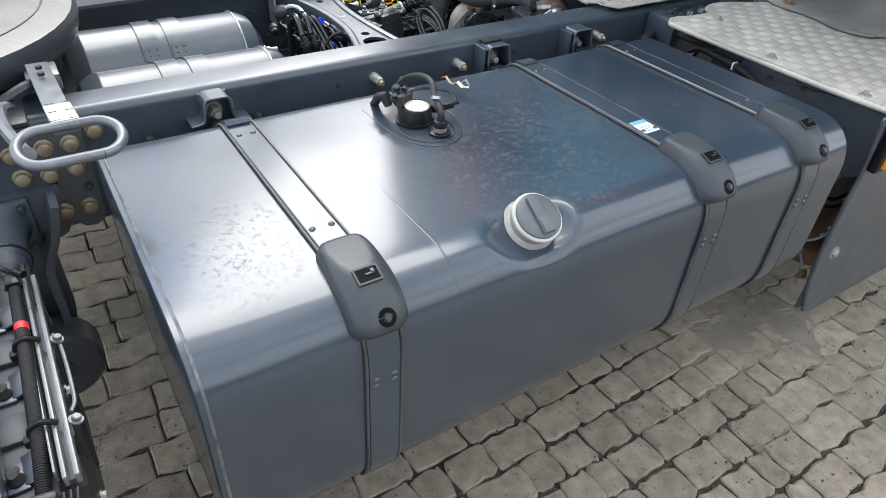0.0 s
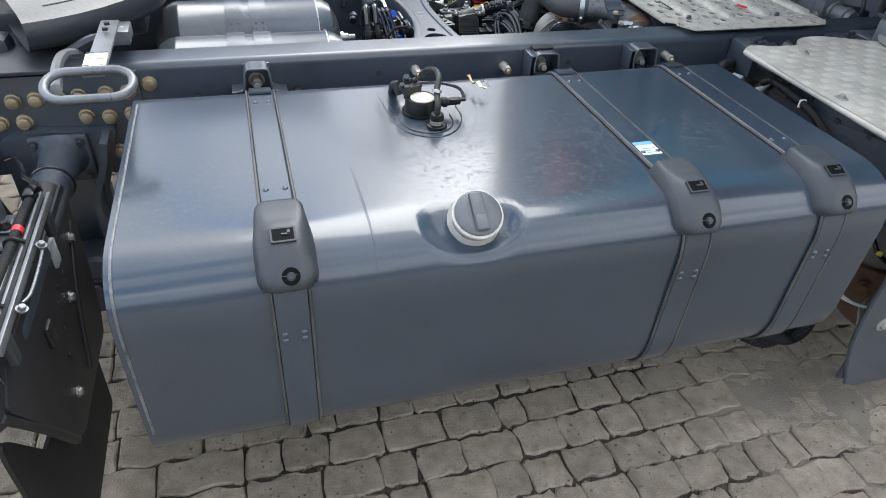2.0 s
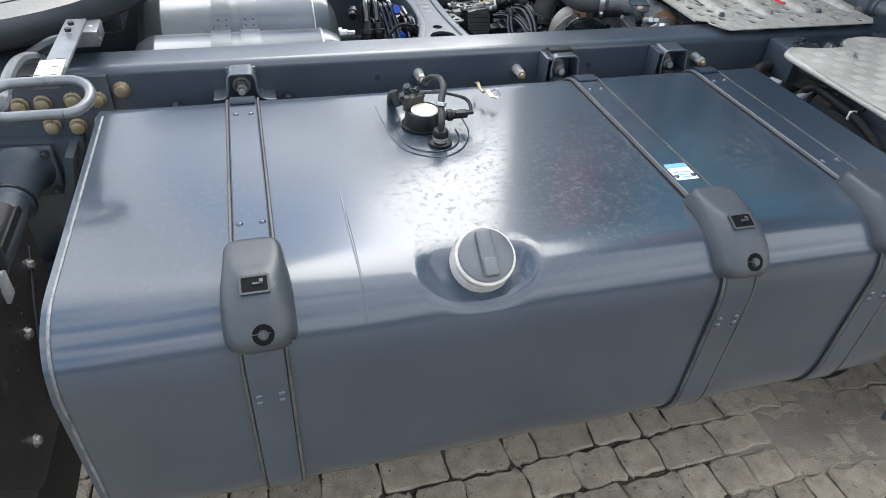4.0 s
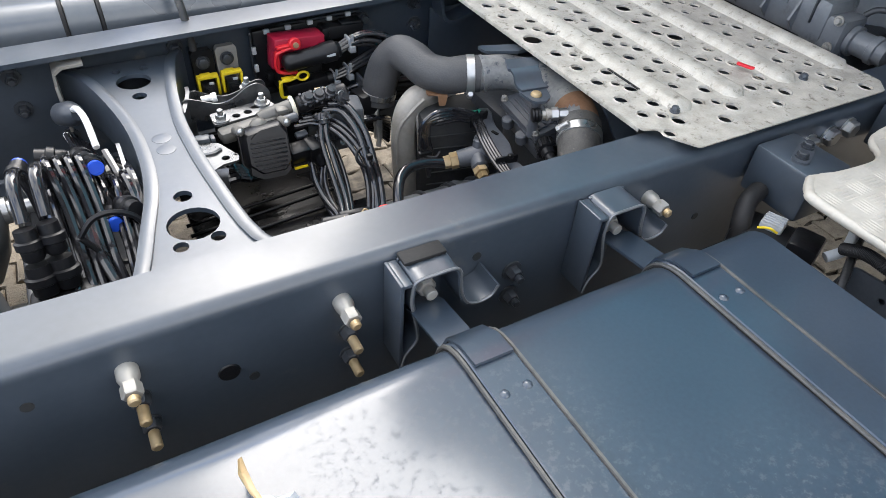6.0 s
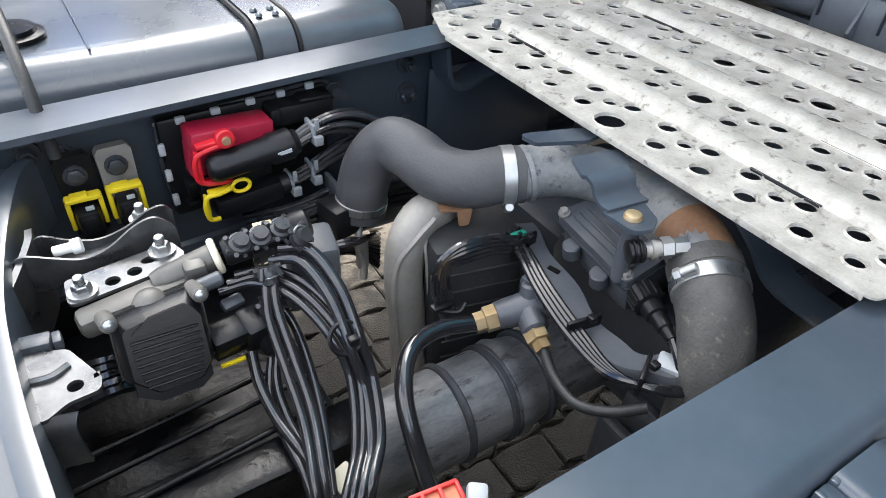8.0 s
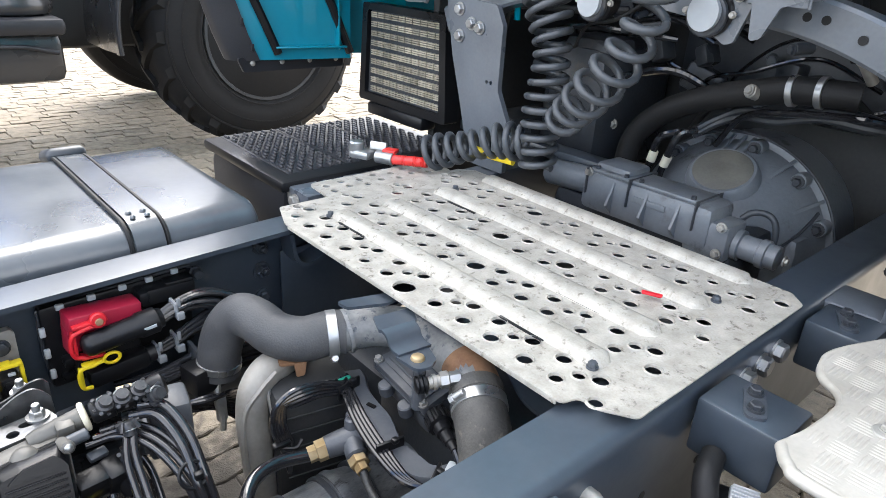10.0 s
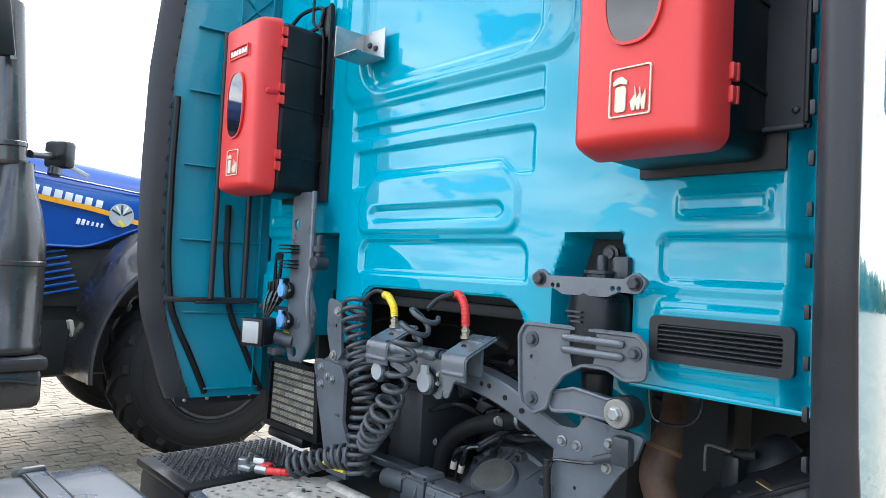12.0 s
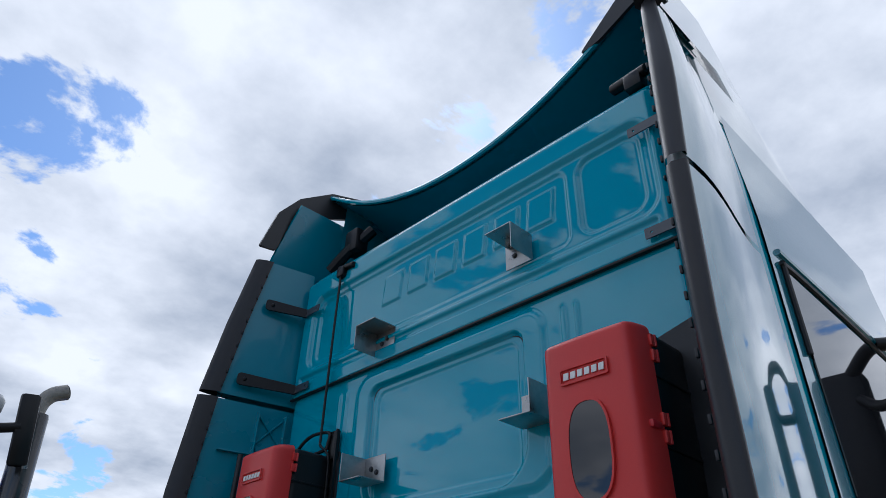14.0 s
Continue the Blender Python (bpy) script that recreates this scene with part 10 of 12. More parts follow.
ps = thing("propeller_shaft", "dusty grey propeller shaft with welded rings", "propeller shaft")
part("tube", B(cyl((-1.6, -0.06, 0.545), (0.02, -0.06, 0.545), 0.062, 28), lathe((0.0, -0.06, 0.545), (0.5, -0.06, 0.55), [(0, 0.066), (0.012, 0.068), (0.02, 0.064), (0.05, 0.058), (0.12, 0.058), (0.30, 0.07)], 28)), SHAFT, ps)
for x in (-0.075, -0.01, 0.05):
    part("ring", B(cyl((x - 0.005, -0.06, 0.545), (x + 0.005, -0.06, 0.545), 0.067, 28, 0.002)), CASTD, ps)
part("retarder_lump", B(box((0.30, -0.10, 0.60), (0.30, 0.30, 0.20), 0.04), box((0.30, 0.12, 0.58), (0.3, 0.2, 0.22), 0.04)), CASTD, ps)
for k in range(7):
    part("cast_rib", B(box((0.10 + 0.035 * k, -0.19, 0.50 + 0.02 * (k % 2)), (0.02, 0.06, 0.10), 0.008, (0, 12 * (k % 3), 0))), CASTD, ps)
COPPER = mat("faded_salmon", (0.50, 0.18, 0.09), (0.62, 0.27, 0.16), 0.5, big=30, bump=0.1)
rt = thing("battery_clamp", "salmon and red plastic clamp with a grey tongue beside the rail", "clamp")
cm = pose(-0.268, -0.279, 0.789, 8, 0, -7) @ Matrix.Scale(0.76, 4)
for nm, b_, m_, lb_ in (
        ("body", (box((0.018, 0.0, -0.004), (0.100, 0.034, 0.020), 0.004), box((-0.060, 0.004, -0.006), (0.060, 0.030, 0.016), 0.003)), COPPER, ""),
        ("ring", (lathe((0, 0, 0.004), (0, 0, 1), [(0, 0.021), (0.005, 0.021), (0.007, 0.018), (0.007, 0.010), (0.005, 0.009)], 28),), RED, "round red plastic boss"),
        ("pin", (cyl((0, 0, 0.006), (0, 0, 0.0115), 0.009, 16, 0.001), box((0, 0, 0.012), (0.004, 0.014, 0.002), 0.0005)), ZINC, ""),
        ("frame", (box((0.042, 0.016, 0.006), (0.050, 0.004, 0.010), 0.001), box((0.042, -0.012, 0.006), (0.050, 0.004, 0.010), 0.001), box((0.030, 0.002, 0.006), (0.004, 0.028, 0.010), 0.001), box((0.048, 0.002, 0.006), (0.004, 0.028, 0.010), 0.001), box((0.066, 0.002, 0.006), (0.004, 0.028, 0.010), 0.001)), RED, "open red ladder frame"),
        ("tongue", (box((0.082, -0.004, -0.006), (0.022, 0.034, 0.012), 0.005, (0, 0, -28)),), PALEG, "pale grey tongue"),
        ("hook", (tube([(-0.030, 0.010, 0.006), (-0.040, 0.016, 0.012), (-0.048, 0.008, 0.008), (-0.040, -0.004, 0.012), (-0.030, -0.006, 0.006)], 0.0017, 8),), BRASS, "bent brass hook"),
        ("terminal", (cyl((-0.085, 0.006, 0.0), (-0.078, 0.006, 0.004), 0.010, 12),), BRASS, "brass terminal"),
        ("cable_boot", (cyl((-0.125, 0.012, -0.006), (-0.070, 0.008, -0.002), 0.015, 14, 0.003), box((-0.060, 0.018, 0.004), (0.060, 0.012, 0.014), 0.003)), BLACK, "")):
    part(nm, B(*b_), m_, rt, lb_).matrix_local = cm
part("support", B(box((-0.27, -0.300, 0.762), (0.14, 0.07, 0.020), 0.006)), CASTD, rt)
gs = thing("gusset_plate", "blue-grey curved gusset at the far rail near the catwalk", "gusset")
part("gusset", B(strip([tuple(p) for p in spline([(0.165, 0.385, 0.845), (0.175, 0.385, 0.79), (0.20, 0.385, 0.775), (0.25, 0.385, 0.79), (0.32, 0.385, 0.80), (0.42, 0.385, 0.80)], 5)], (0, -0.05, 0), 0.008), box((0.30, 0.388, 0.69), (0.28, 0.006, 0.20), 0.002)), CHASSIS, gs)
gs2 = thing("black_guide", "dark curved sheet guide beside the lower hose", "guide")
part("guide_sheet", B(strip([tuple(p) for p in spline([(0.16, -0.11, 0.855), (0.20, -0.15, 0.84), (0.22, -0.19, 0.80), (0.225, -0.23, 0.76), (0.235, -0.30, 0.745)], 5)], (0.05, 0, 0), 0.005)), CHASSIS, gs2)
xm2 = thing("front_cross_member", "dark cross member under the catwalk", "cross member")
part("web", B(box((0.52, -0.0, 0.72), (0.10, 0.70, 0.22), 0.01)), CHASSIS, xm2)

# ---------------------------------------------------------------- far fuel tank
fk = thing("far_fuel_tank", "silvery grey fuel tank beyond the far rail with steel straps", "fuel tank")
bm = bmesh.new()
prof = rounded([(0.445, 0.42), (0.445, 0.872), (1.10, 0.862), (1.10, 0.42)], [0.08, 0.06, 0.16, 0.10], 10)
prev = None
xs = [-1.75, -1.74] + lin(-1.73, 0.13, 40) + [0.145, 0.15]
for x in xs:
    sc = 0.985 if x in (-1.75, 0.15) else 1
    ring = [bm.verts.new((x, 0.77 + (p[0] - 0.77) * sc, 0.64 + (p[1] - 0.64) * sc + 0.0015 * noise.noise(Vector((x * 4, p[0] * 4, 3))))) for p in prof]
    if prev:
        for k in range(len(prof)):
            bm.faces.new((prev[k], prev[(k + 1) % len(prof)], ring[(k + 1) % len(prof)], ring[k]))
    else:
        bm.faces.new(ring)
    prev = ring
bm.faces.new(prev[::-1])
part("body", bm, AIRT, fk, angle=50)
for xc in (-1.03, -0.575, -0.068):
    pts = [(xc, p[0] + (0.004 if p[0] > 0.8 else 0), p[1] + 0.004) for p in prof if p[1] > 0.60]
    part("strap", B(strip([(xc - 0.027, b, c) for _, b, c in pts], (0.054, 0, 0), -0.005)), AIRT, fk)
    for s in (-1, 1):
        part("edge_bead", B(tube([(xc + s * 0.033, b, c + 0.001) for _, b, c in pts], 0.0045, 6, raw=True)), RUBBER, fk)
    for a in (-0.013, 0.013):
        for b in (0.49, 0.515):
            part("rivet", B(dome((xc + a, b, 0.881), (0, 0, 1), 0.006, 0.004)), AIRT, fk)
    part("cover", B(box((xc, 1.05, 0.855), (0.09, 0.12, 0.035), 0.02, (-16, 0, 0), 3)), COVER, fk)
part("lap_seam", B(box((-0.32, 0.66, 0.8722), (0.003, 0.36, 0.003), 0.0, (0, 0, 0))), AIRT, fk)
part("sender_ring", B(lathe((-0.406, 0.57, 0.872), (-0.406, 0.57, 2), [(0, 0.045), (0.006, 0.045), (0.008, 0.036), (0.014, 0.034)], 24)), BLACK, fk)
part("sender_hose", B(tube([(-0.43, 0.62, 0.93), (-0.415, 0.55, 0.945), (-0.408, 0.46, 0.925), (-0.404, 0.38, 0.89), (-0.402, 0.35, 0.85), (-0.40, 0.34, 0.80)], 0.0078, 10)), HOSE, fk)


# ---------------------------------------------------------------- fifth wheel and rear of the chassis
def fifth_wheel():
    t = thing("fifth_wheel", "round fifth wheel coupling with worn greasy grey top", "fifth wheel")
    cx, cy, R = -1.72, 0.0, 0.475
    wear = mat("greasy_worn_steel", (0.13, 0.128, 0.12), (0.23, 0.223, 0.205), 0.5, metal=0.35, big=6, fine=130, bump=0.25, dirt=(0.17, 0.155, 0.13), dirt_amount=0.35, dirt_scale=8)
    # dished round plate, cut by the throat towards the rear
    m = frame_to((cx, cy, 0.90), (cx + 0.012, cy, 1.9))[0]
    ang = [i for i in range(48) if not 22 <= i <= 26]
    prof = [(0.06, 0.082), (0.30, 0.080), (0.43, 0.076), (0.465, 0.066), (0.475, 0.048), (0.47, 0.020), (0.455, 0.0), (0.40, -0.012), (0.10, -0.012)]
    for nm, seg, mtl in (("top_plate", prof[:4], wear), ("rim", prof[3:], CASTD)):
        bm = bmesh.new()
        rings = [[bm.verts.new(m @ Vector((r * math.cos(2 * math.pi * i / 48), r * math.sin(2 * math.pi * i / 48), z))) for i in ang] for r, z in seg]
        # the ring starts behind the throat
        k = next(j for j, i in enumerate(ang) if i == 27)
        for a, b in zip(rings, rings[1:]):
            for j in range(len(ang)):
                if (j + 1) % len(ang) != k:
                    bm.faces.new((a[j], a[(j + 1) % len(ang)], b[(j + 1) % len(ang)], b[j]))
        part(nm, bm, mtl, t, "scuffed grey top" if nm == "top_plate" else "", angle=50)
    part("groove", B(tube([m @ Vector((0.405 * math.cos(a), 0.405 * math.sin(a), 0.0775)) for a in lin(-2.6, 2.6, 60)], 0.0022, 6, raw=True)), CASTD, t)
    part("lock_housing", B(box((cx + 0.12, cy, 0.87), (0.56, 0.36, 0.07), 0.02)), CASTD, t)
    for s in (-1, 1):
        part("pedestal", B(box((cx, s * 0.30, 0.845), (0.22, 0.07, 0.11), 0.02), box((cx, s * 0.335, 0.785), (0.36, 0.05, 0.03), 0.008)), CASTD, t)
        part("rib", B(box((cx + 0.20, s * 0.18, 0.885), (0.40, 0.022, 0.05), 0.006)), CASTD, t)
    part("mounting_plate", B(box((cx, 0, 0.863), (0.60, 0.92, 0.010), 0.003)), CASTD, t)
    # release bar with its oval pull
    HANDLE = Vector((-1.366, -0.776, 0.965))
    part("guide_block", B(box((-1.37, -0.345, 0.905), (0.062, 0.075, 0.034), 0.004)), RAILM, t, "dull bolted guide block")
    for x in (-1.383, -1.357):
        part("screw", B(dome((x, -0.352, 0.922), (0, 0, 1), 0.007, 0.003)), ZINC, t)
    bar = part("release_bar", B(box((-1.369, -0.55, 0.952), (0.040, 0.36, 0.007), 0.002, (-3, 0, 1.5))), RAILM, t, "flat dull grey release bar")
    for y in (-0.465, -0.43):
        part("bar_hole", B(cyl((-1.372, y, 0.9555), (-1.372, y, 0.9620), 0.006, 10)), DARKIN, bar)
    part("label_plate", B(box((-1.364, -0.682, 0.972), (0.042, 0.085, 0.004), 0.0015, (-3, 0, 3))), CREAM, t, "worn white instruction plate")
    rng = random.Random(4)
    for i in range(0, 7, 3):
        for j in range(2):
            part("print_bar", B(box((-1.377 + 0.026 * j, -0.645 - 0.0125 * i, 0.9755 + 0.0006 * i), (0.016 - 0.009 * rng.random(), 0.0016, 0.0008), 0, (-3, 0, 3))), SLATE, bar)
    P = [HANDLE + Vector((ex + 0.036 * math.cos(a), 0.040 * math.sin(a), 0.010 * math.sin(a))) for ex, a0 in ((0.040, -math.pi / 2), (-0.040, math.pi / 2)) for a in lin(a0, a0 + math.pi, 12)]
    P.append(P[0])
    part("pull_handle", B(tube(P, 0.0085, 10, raw=True)), RAILM, t, "oval grey pull handle")
    part("handle_leg", B(tube([(-1.44, -0.45, 0.90), (-1.455, -0.52, 0.925), (-1.452, -0.62, 0.935), (-1.432, -0.735, 0.945), (-1.425, -0.77, 0.955)], 0.011, 8)), RAILM, t)
    part("lock_hook", B(tube([(-1.46, -0.44, 0.90), (-1.41, -0.455, 0.93), (-1.39, -0.43, 0.925)], 0.012, 8)), CASTD, t)
    return t


fifth_wheel()

GUS = thing("coupling_side_plate", "dark steel side plate held by large yellow-zinc bolts", "bracket plate", "")
OUTL = [(-1.335, 0.846), (-1.335, 0.625), (-1.342, 0.598), (-1.360, 0.588), (-1.383, 0.592), (-1.396, 0.607), (-1.408, 0.607), (-1.418, 0.588), (-1.437, 0.578), (-1.452, 0.585), (-1.470, 0.600), (-1.52, 0.60), (-2.3, 0.60), (-2.3, 0.846)]
part("plate", B(plate(OUTL[::-1], [], 0.011, axes((0, -0.424 - 0.001, 0), (1, 0, 0), (0, 0, 1)))), CHASSIS, GUS)
for x, z in ((-1.312, 0.81), (-1.362, 0.797), (-1.41, 0.798), (-1.469, 0.795), (-1.513, 0.793), (-1.561, 0.792), (-1.609, 0.79), (-1.66, 0.79), (-1.364, 0.741), (-1.415, 0.737), (-1.465, 0.742), (-1.60, 0.738), (-1.65, 0.738), (-1.363, 0.643), (-1.412, 0.643)):
    p = Vector((x, -0.4365 if x < -1.33 else -0.425, z))
    part("flange_bolt", B(lathe(p, p + Vector((0, -1, 0)), [(0, 0.0185), (0.004, 0.0185), (0.006, 0.0150), (0.008, 0.0148), (0.017, 0.0140), (0.019, 0.0115)], 12)), YZINC, GUS)
part("small_bolt", B(*hexbolt((-1.352, -0.4365, 0.69), (0, -1, 0), 0.007, 0.008)), CASTD, GUS)


def axle_bracket():
    """Cast spring bracket with a tall web, bolted over the side plate."""
    t = thing("axle_bracket", "dark cast suspension bracket with a curved web", "bracket")
    out = rounded([(-1.43, 0.715), (-1.405, 0.72), (-1.425, 0.64), (-1.455, 0.56), (-1.455, 0.42), (-1.47, 0.32), (-1.52, 0.27), (-1.60, 0.30), (-1.66, 0.45), (-1.66, 0.70), (-1.60, 0.725), (-1.50, 0.715)], 0.012)
    part("casting", B(plate(out[::-1], [], 0.03, axes((0, -0.437, 0), (1, 0, 0), (0, 0, 1)))), CHASSIS, t)
    # proud web along the front edge
    spine = [(-1.418, 0.715), (-1.437, 0.64), (-1.468, 0.56), (-1.470, 0.44), (-1.486, 0.34), (-1.53, 0.285)]
    part("web", B(strip([(x, -0.465, z) for x, z in [tuple(v)[:2] for v in spline([(a, b, 0) for a, b in spine], 6)]], (0, -0.075, 0), 0.016)), CHASSIS, t, angle=60)
    part("foot", B(lathe((-1.525, -0.50, 0.335), (-1.525, -0.62, 0.335), [(0, 0.085), (0.006, 0.094), (0.08, 0.094), (0.09, 0.084), (0.092, 0.05)], 24)), CASTD, t)
    part("pin", B(*hexbolt((-1.525, -0.592, 0.335), (0, -1, 0), 0.022, 0.016)), CASTD, t)
    return t


axle_bracket()


def mudguard_carrier():
    t = thing("mudguard_carrier", "dark tubular mudguard carrier with flange bolted to the frame", "bracket")
    part("flange", B(box((-1.533, -0.478, 0.655), (0.13, 0.016, 0.125), 0.012)), CHASSIS, t)
    for x, z in ((-1.585, 0.70), (-1.485, 0.70), (-1.585, 0.61), (-1.485, 0.61)):
        part("bolt", B(*hexbolt((x, -0.486, z), (0, -1, 0), 0.0075, 0.008)), CASTD, t)
    part("tube", B(lathe((-1.533, -0.486, 0.665), (-1.533, -1.25, 0.672), [(0, 0.058), (0.02, 0.046), (0.10, 0.040), (0.11, 0.043), (0.135, 0.043), (0.14, 0.036), (0.62, 0.036), (0.63, 0.033)], 24)), CHASSIS, t)
    part("band_clip", B(tube([(-1.533 + 0.044 * math.cos(a), -0.615, 0.667 + 0.044 * math.sin(a)) for a in lin(0, 6.28, 24)], 0.003, 6, raw=True)), CABLE, t)
    part("cable", B(tube([(-1.66, -0.47, 0.66), (-1.62, -0.52, 0.69), (-1.585, -0.60, 0.69), (-1.57, -0.66, 0.72), (-1.52, -0.74, 0.735), (-1.505, -0.82, 0.755)], 0.005, 8)), CABLE, t)
    return t


mudguard_carrier()


def rear_mudguard():
    t = thing("rear_mudguard", "dark grey plastic rear mudguard front with drilled panel", "mudguard")
    # front face hangs in a plane across the truck
    out = rounded([(-0.665, 0.70), (-1.20, 0.70), (-1.262, 0.655), (-1.08, 0.345), (-1.04, 0.322), (-0.735, 0.312), (-0.70, 0.36), (-0.665, 0.52)], 0.02)
    face = part("front_panel", B(plate(out, [], 0.012, axes((-1.512, 0, 0), (0, 1, 0), (0, 0, 1)))), TRIM, t, angle=30)
    for i in range(6):
        for y0, z0, dz in ((-0.80, 0.66, -0.022), (-0.90, 0.60, -0.024)):
            y, z = y0 - 0.012 * (i % 2) - 0.012 * i, z0 + dz * i
            part("panel_hole", B(cyl((-1.4995, y, z), (-1.498, y, z), 0.0045, 8)), DARKIN, face)
    for y, z in ((-0.735, 0.60), (-0.86, 0.535), (-1.005, 0.40)):
        part("panel_bolt", B(*hexbolt((-1.5, y, z), (1, 0, 0), 0.009, 0.007)), STEEL, face)
    # folded rib down the face and rounded top roll
    part("panel_rib", B(tube([(-1.502, -0.70, 0.62), (-1.500, -0.82, 0.50), (-1.500, -0.90, 0.36)], 0.006, 8)), TRIM, face)
    part("pressing", B(box((-1.497, -0.86, 0.655), (0.01, 0.035, 0.06), 0.005)), PALEG, face)
    part("pressing", B(box((-1.497, -1.02, 0.585), (0.01, 0.035, 0.05), 0.005)), TRIM, face)
    part("top_roll", B(tube([(-1.53, -0.68, 0.688), (-1.53, -0.95, 0.692), (-1.53, -1.21, 0.688), (-1.532, -1.255, 0.66), (-1.535, -1.262, 0.63)], 0.028, 14)), TRIM, t)
    # corner panel sloping back from the top roll
    prof = [(-1.612, 0.752), (-1.63, 0.775), (-1.66, 0.80), (-1.74, 0.85), (-1.86, 0.90), (-2.0, 0.925)]
    part("arch_panel", B(strip([(x, -0.70, z) for x, z in prof], (0, -0.56, 0), 0.012)), COVER, t)
    part("edge_fold", B(tube([(-1.512, -1.268, 0.65), (-1.508, -1.18, 0.51), (-1.506, -1.085, 0.348)], 0.010, 8)), TRIM, t)
    flap = rounded([(-0.72, 0.34), (-1.14, 0.40), (-1.262, 0.60), (-1.262, 0.06), (-0.74, 0.06)], 0.02)
    part("mud_flap", B(plate(flap[::-1], [], 0.008, axes((-1.545, 0, 0), (0, 1, 0), (0, 0, 1)))), RUBBER, t, "black rubber mud flap")
    part("fender_lip", B(tube([(-1.545, -1.262, 0.74), (-1.59, -1.262, 0.66), (-1.62, -1.262, 0.55), (-1.63, -1.262, 0.30)], 0.012, 8)), TRIM, t)
    return t


rear_mudguard()


def conduit_rail():
    t = thing("cable_rail", "narrow aluminium channel rail with black corrugated conduit", "cable rail")
    # channel with a groove down its middle, and a bright fin along its inner edge
    for x, w, z in ((-1.4935, 0.0055, 0.766), (-1.4805, 0.0065, 0.764)):
        part("flange", B(box((x, -1.034, z), (w, 0.425, 0.018), 0.0015)), RAILM, t)
    part("web", B(box((-1.487, -1.034, 0.760), (0.012, 0.42, 0.006), 0.001)), STACK, t)
    part("fin", B(box((-1.5025, -1.02, 0.768), (0.003, 0.43, 0.020), 0.001)), RAILM, t)
    part("spring_bar", B(tube([(-1.474, -0.965, 0.758), (-1.467, -1.0, 0.756), (-1.466, -1.10, 0.755), (-1.473, -1.13, 0.757)], 0.003, 8)), RAILM, t)
    part("conduit", B(tube([(-1.508, -0.84, 0.772), (-1.508, -0.90, 0.777), (-1.509, -1.0, 0.777), (-1.511, -1.10, 0.777), (-1.514, -1.18, 0.770), (-1.522, -1.24, 0.748)], 0.0085, 10, 40, ribs=0.14)), RUBBER, t, "black corrugated conduit")
    part("marker", B(cyl((-1.508, -0.946, 0.777), (-1.508, -0.961, 0.777), 0.0100, 12)), REDC, t, "red tape marker")
    for y in (-0.99, -1.158):
        part("clamp", B(tube([(-1.522, y, 0.768), (-1.518, y, 0.782), (-1.508, y, 0.788), (-1.498, y, 0.784), (-1.488, y, 0.777)], 0.004, 8), box((-1.524, y - 0.004, 0.765), (0.012, 0.014, 0.014), 0.003)), BLACK, t)
        part("clamp_bolt", B(*hexbolt((-1.470, y + 0.008, 0.760), (0.4, 0, 1), 0.0065, 0.006)), RAILM, t)
    part("gland", B(tube([(-1.49, -0.84, 0.79), (-1.505, -0.82, 0.785), (-1.520, -0.83, 0.76)], 0.006, 8), box((-1.508, -0.835, 0.776), (0.022, 0.03, 0.022), 0.005)), BLACK, t)
    for y in (-0.86, -1.20):
        part("foot", B(box((-1.487, y, 0.728), (0.016, 0.02, 0.062), 0.003)), CASTD, t)
    for i in range(3):
        part("cut_tie", B(tube([(-1.485 - 0.008 * i, -1.25, 0.755), (-1.488 - 0.007 * i, -1.262, 0.745), (-1.483 - 0.008 * i, -1.268, 0.72)], 0.0022, 6)), CABLE, t)
    return t


conduit_rail()


def mounting_pan():
    """Pressed pan between the rail and the wheel arch: folded strip, three rubber-bushed lugs, raised pads."""
    t = thing("mounting_pan", "dark pressed mudguard pan with bolted lugs", "mudguard panel")
    part("pan", B(box((-1.548, -1.040, 0.738), (0.085, 0.40, 0.006), 0.002)), COVER, t)
    strip_ = part("folded_strip", B(box((-1.588, -1.04, 0.774), (0.056, 0.41, 0.007), 0.003), box((-1.561, -1.04, 0.757), (0.005, 0.41, 0.036), 0.002)), CHASSIS, t, "smooth folded edge strip")
    for y in (-0.862, -0.885, -1.14, -1.17):
        part("strip_hole", B(cyl((-1.572, y, 0.7772), (-1.572, y, 0.7784), 0.0035, 8)), DARKIN, strip_)
    for y in (-0.886, -1.040, -1.194):
        lug = part("lug", B(box((-1.546, y, 0.744), (0.026, 0.046, 0.006), 0.003), box((-1.528, y + 0.006, 0.748), (0.026, 0.05, 0.005), 0.002, (0, -18, 0))), CHASSIS, t)
        part("bush", B(lathe((-1.548, y - 0.006, 0.746), (-1.548, y - 0.006, 1), [(0, 0.010), (0.004, 0.011), (0.008, 0.008), (0.014, 0.006)], 14)), RUBBER, lug)
        part("lug_hole", B(cyl((-1.548, y + 0.012, 0.7472), (-1.548, y + 0.012, 0.7484), 0.0055, 12)), DARKIN, lug)
    for y in (-0.960, -1.115):
        part("pad", B(box((-1.542, y, 0.745), (0.040, 0.052, 0.010), 0.004, (0, 4, 0))), COVER, t)
    return t


mounting_pan()
t = thing("side_reflector", "oblong amber side reflector on the mudguard edge", "reflector")
lens_ = part("lens", B(box((-1.552, -1.280, 0.742), (0.074, 0.012, 0.086), 0.005, (0, 8, 0))), ORANGE, t)
part("lens_mark", B(box((-1.552, -1.2872, 0.742), (0.024, 0.002, 0.026), 0.001, (0, 8, 0))), ORANGE, lens_)
for i in range(9):
    part("lens_rib", B(box((-1.552 - 0.034 + 0.0085 * i, -1.2866, 0.742), (0.0022, 0.0016, 0.078), 0.0, (0, 8, 0))), ORANGE, lens_)
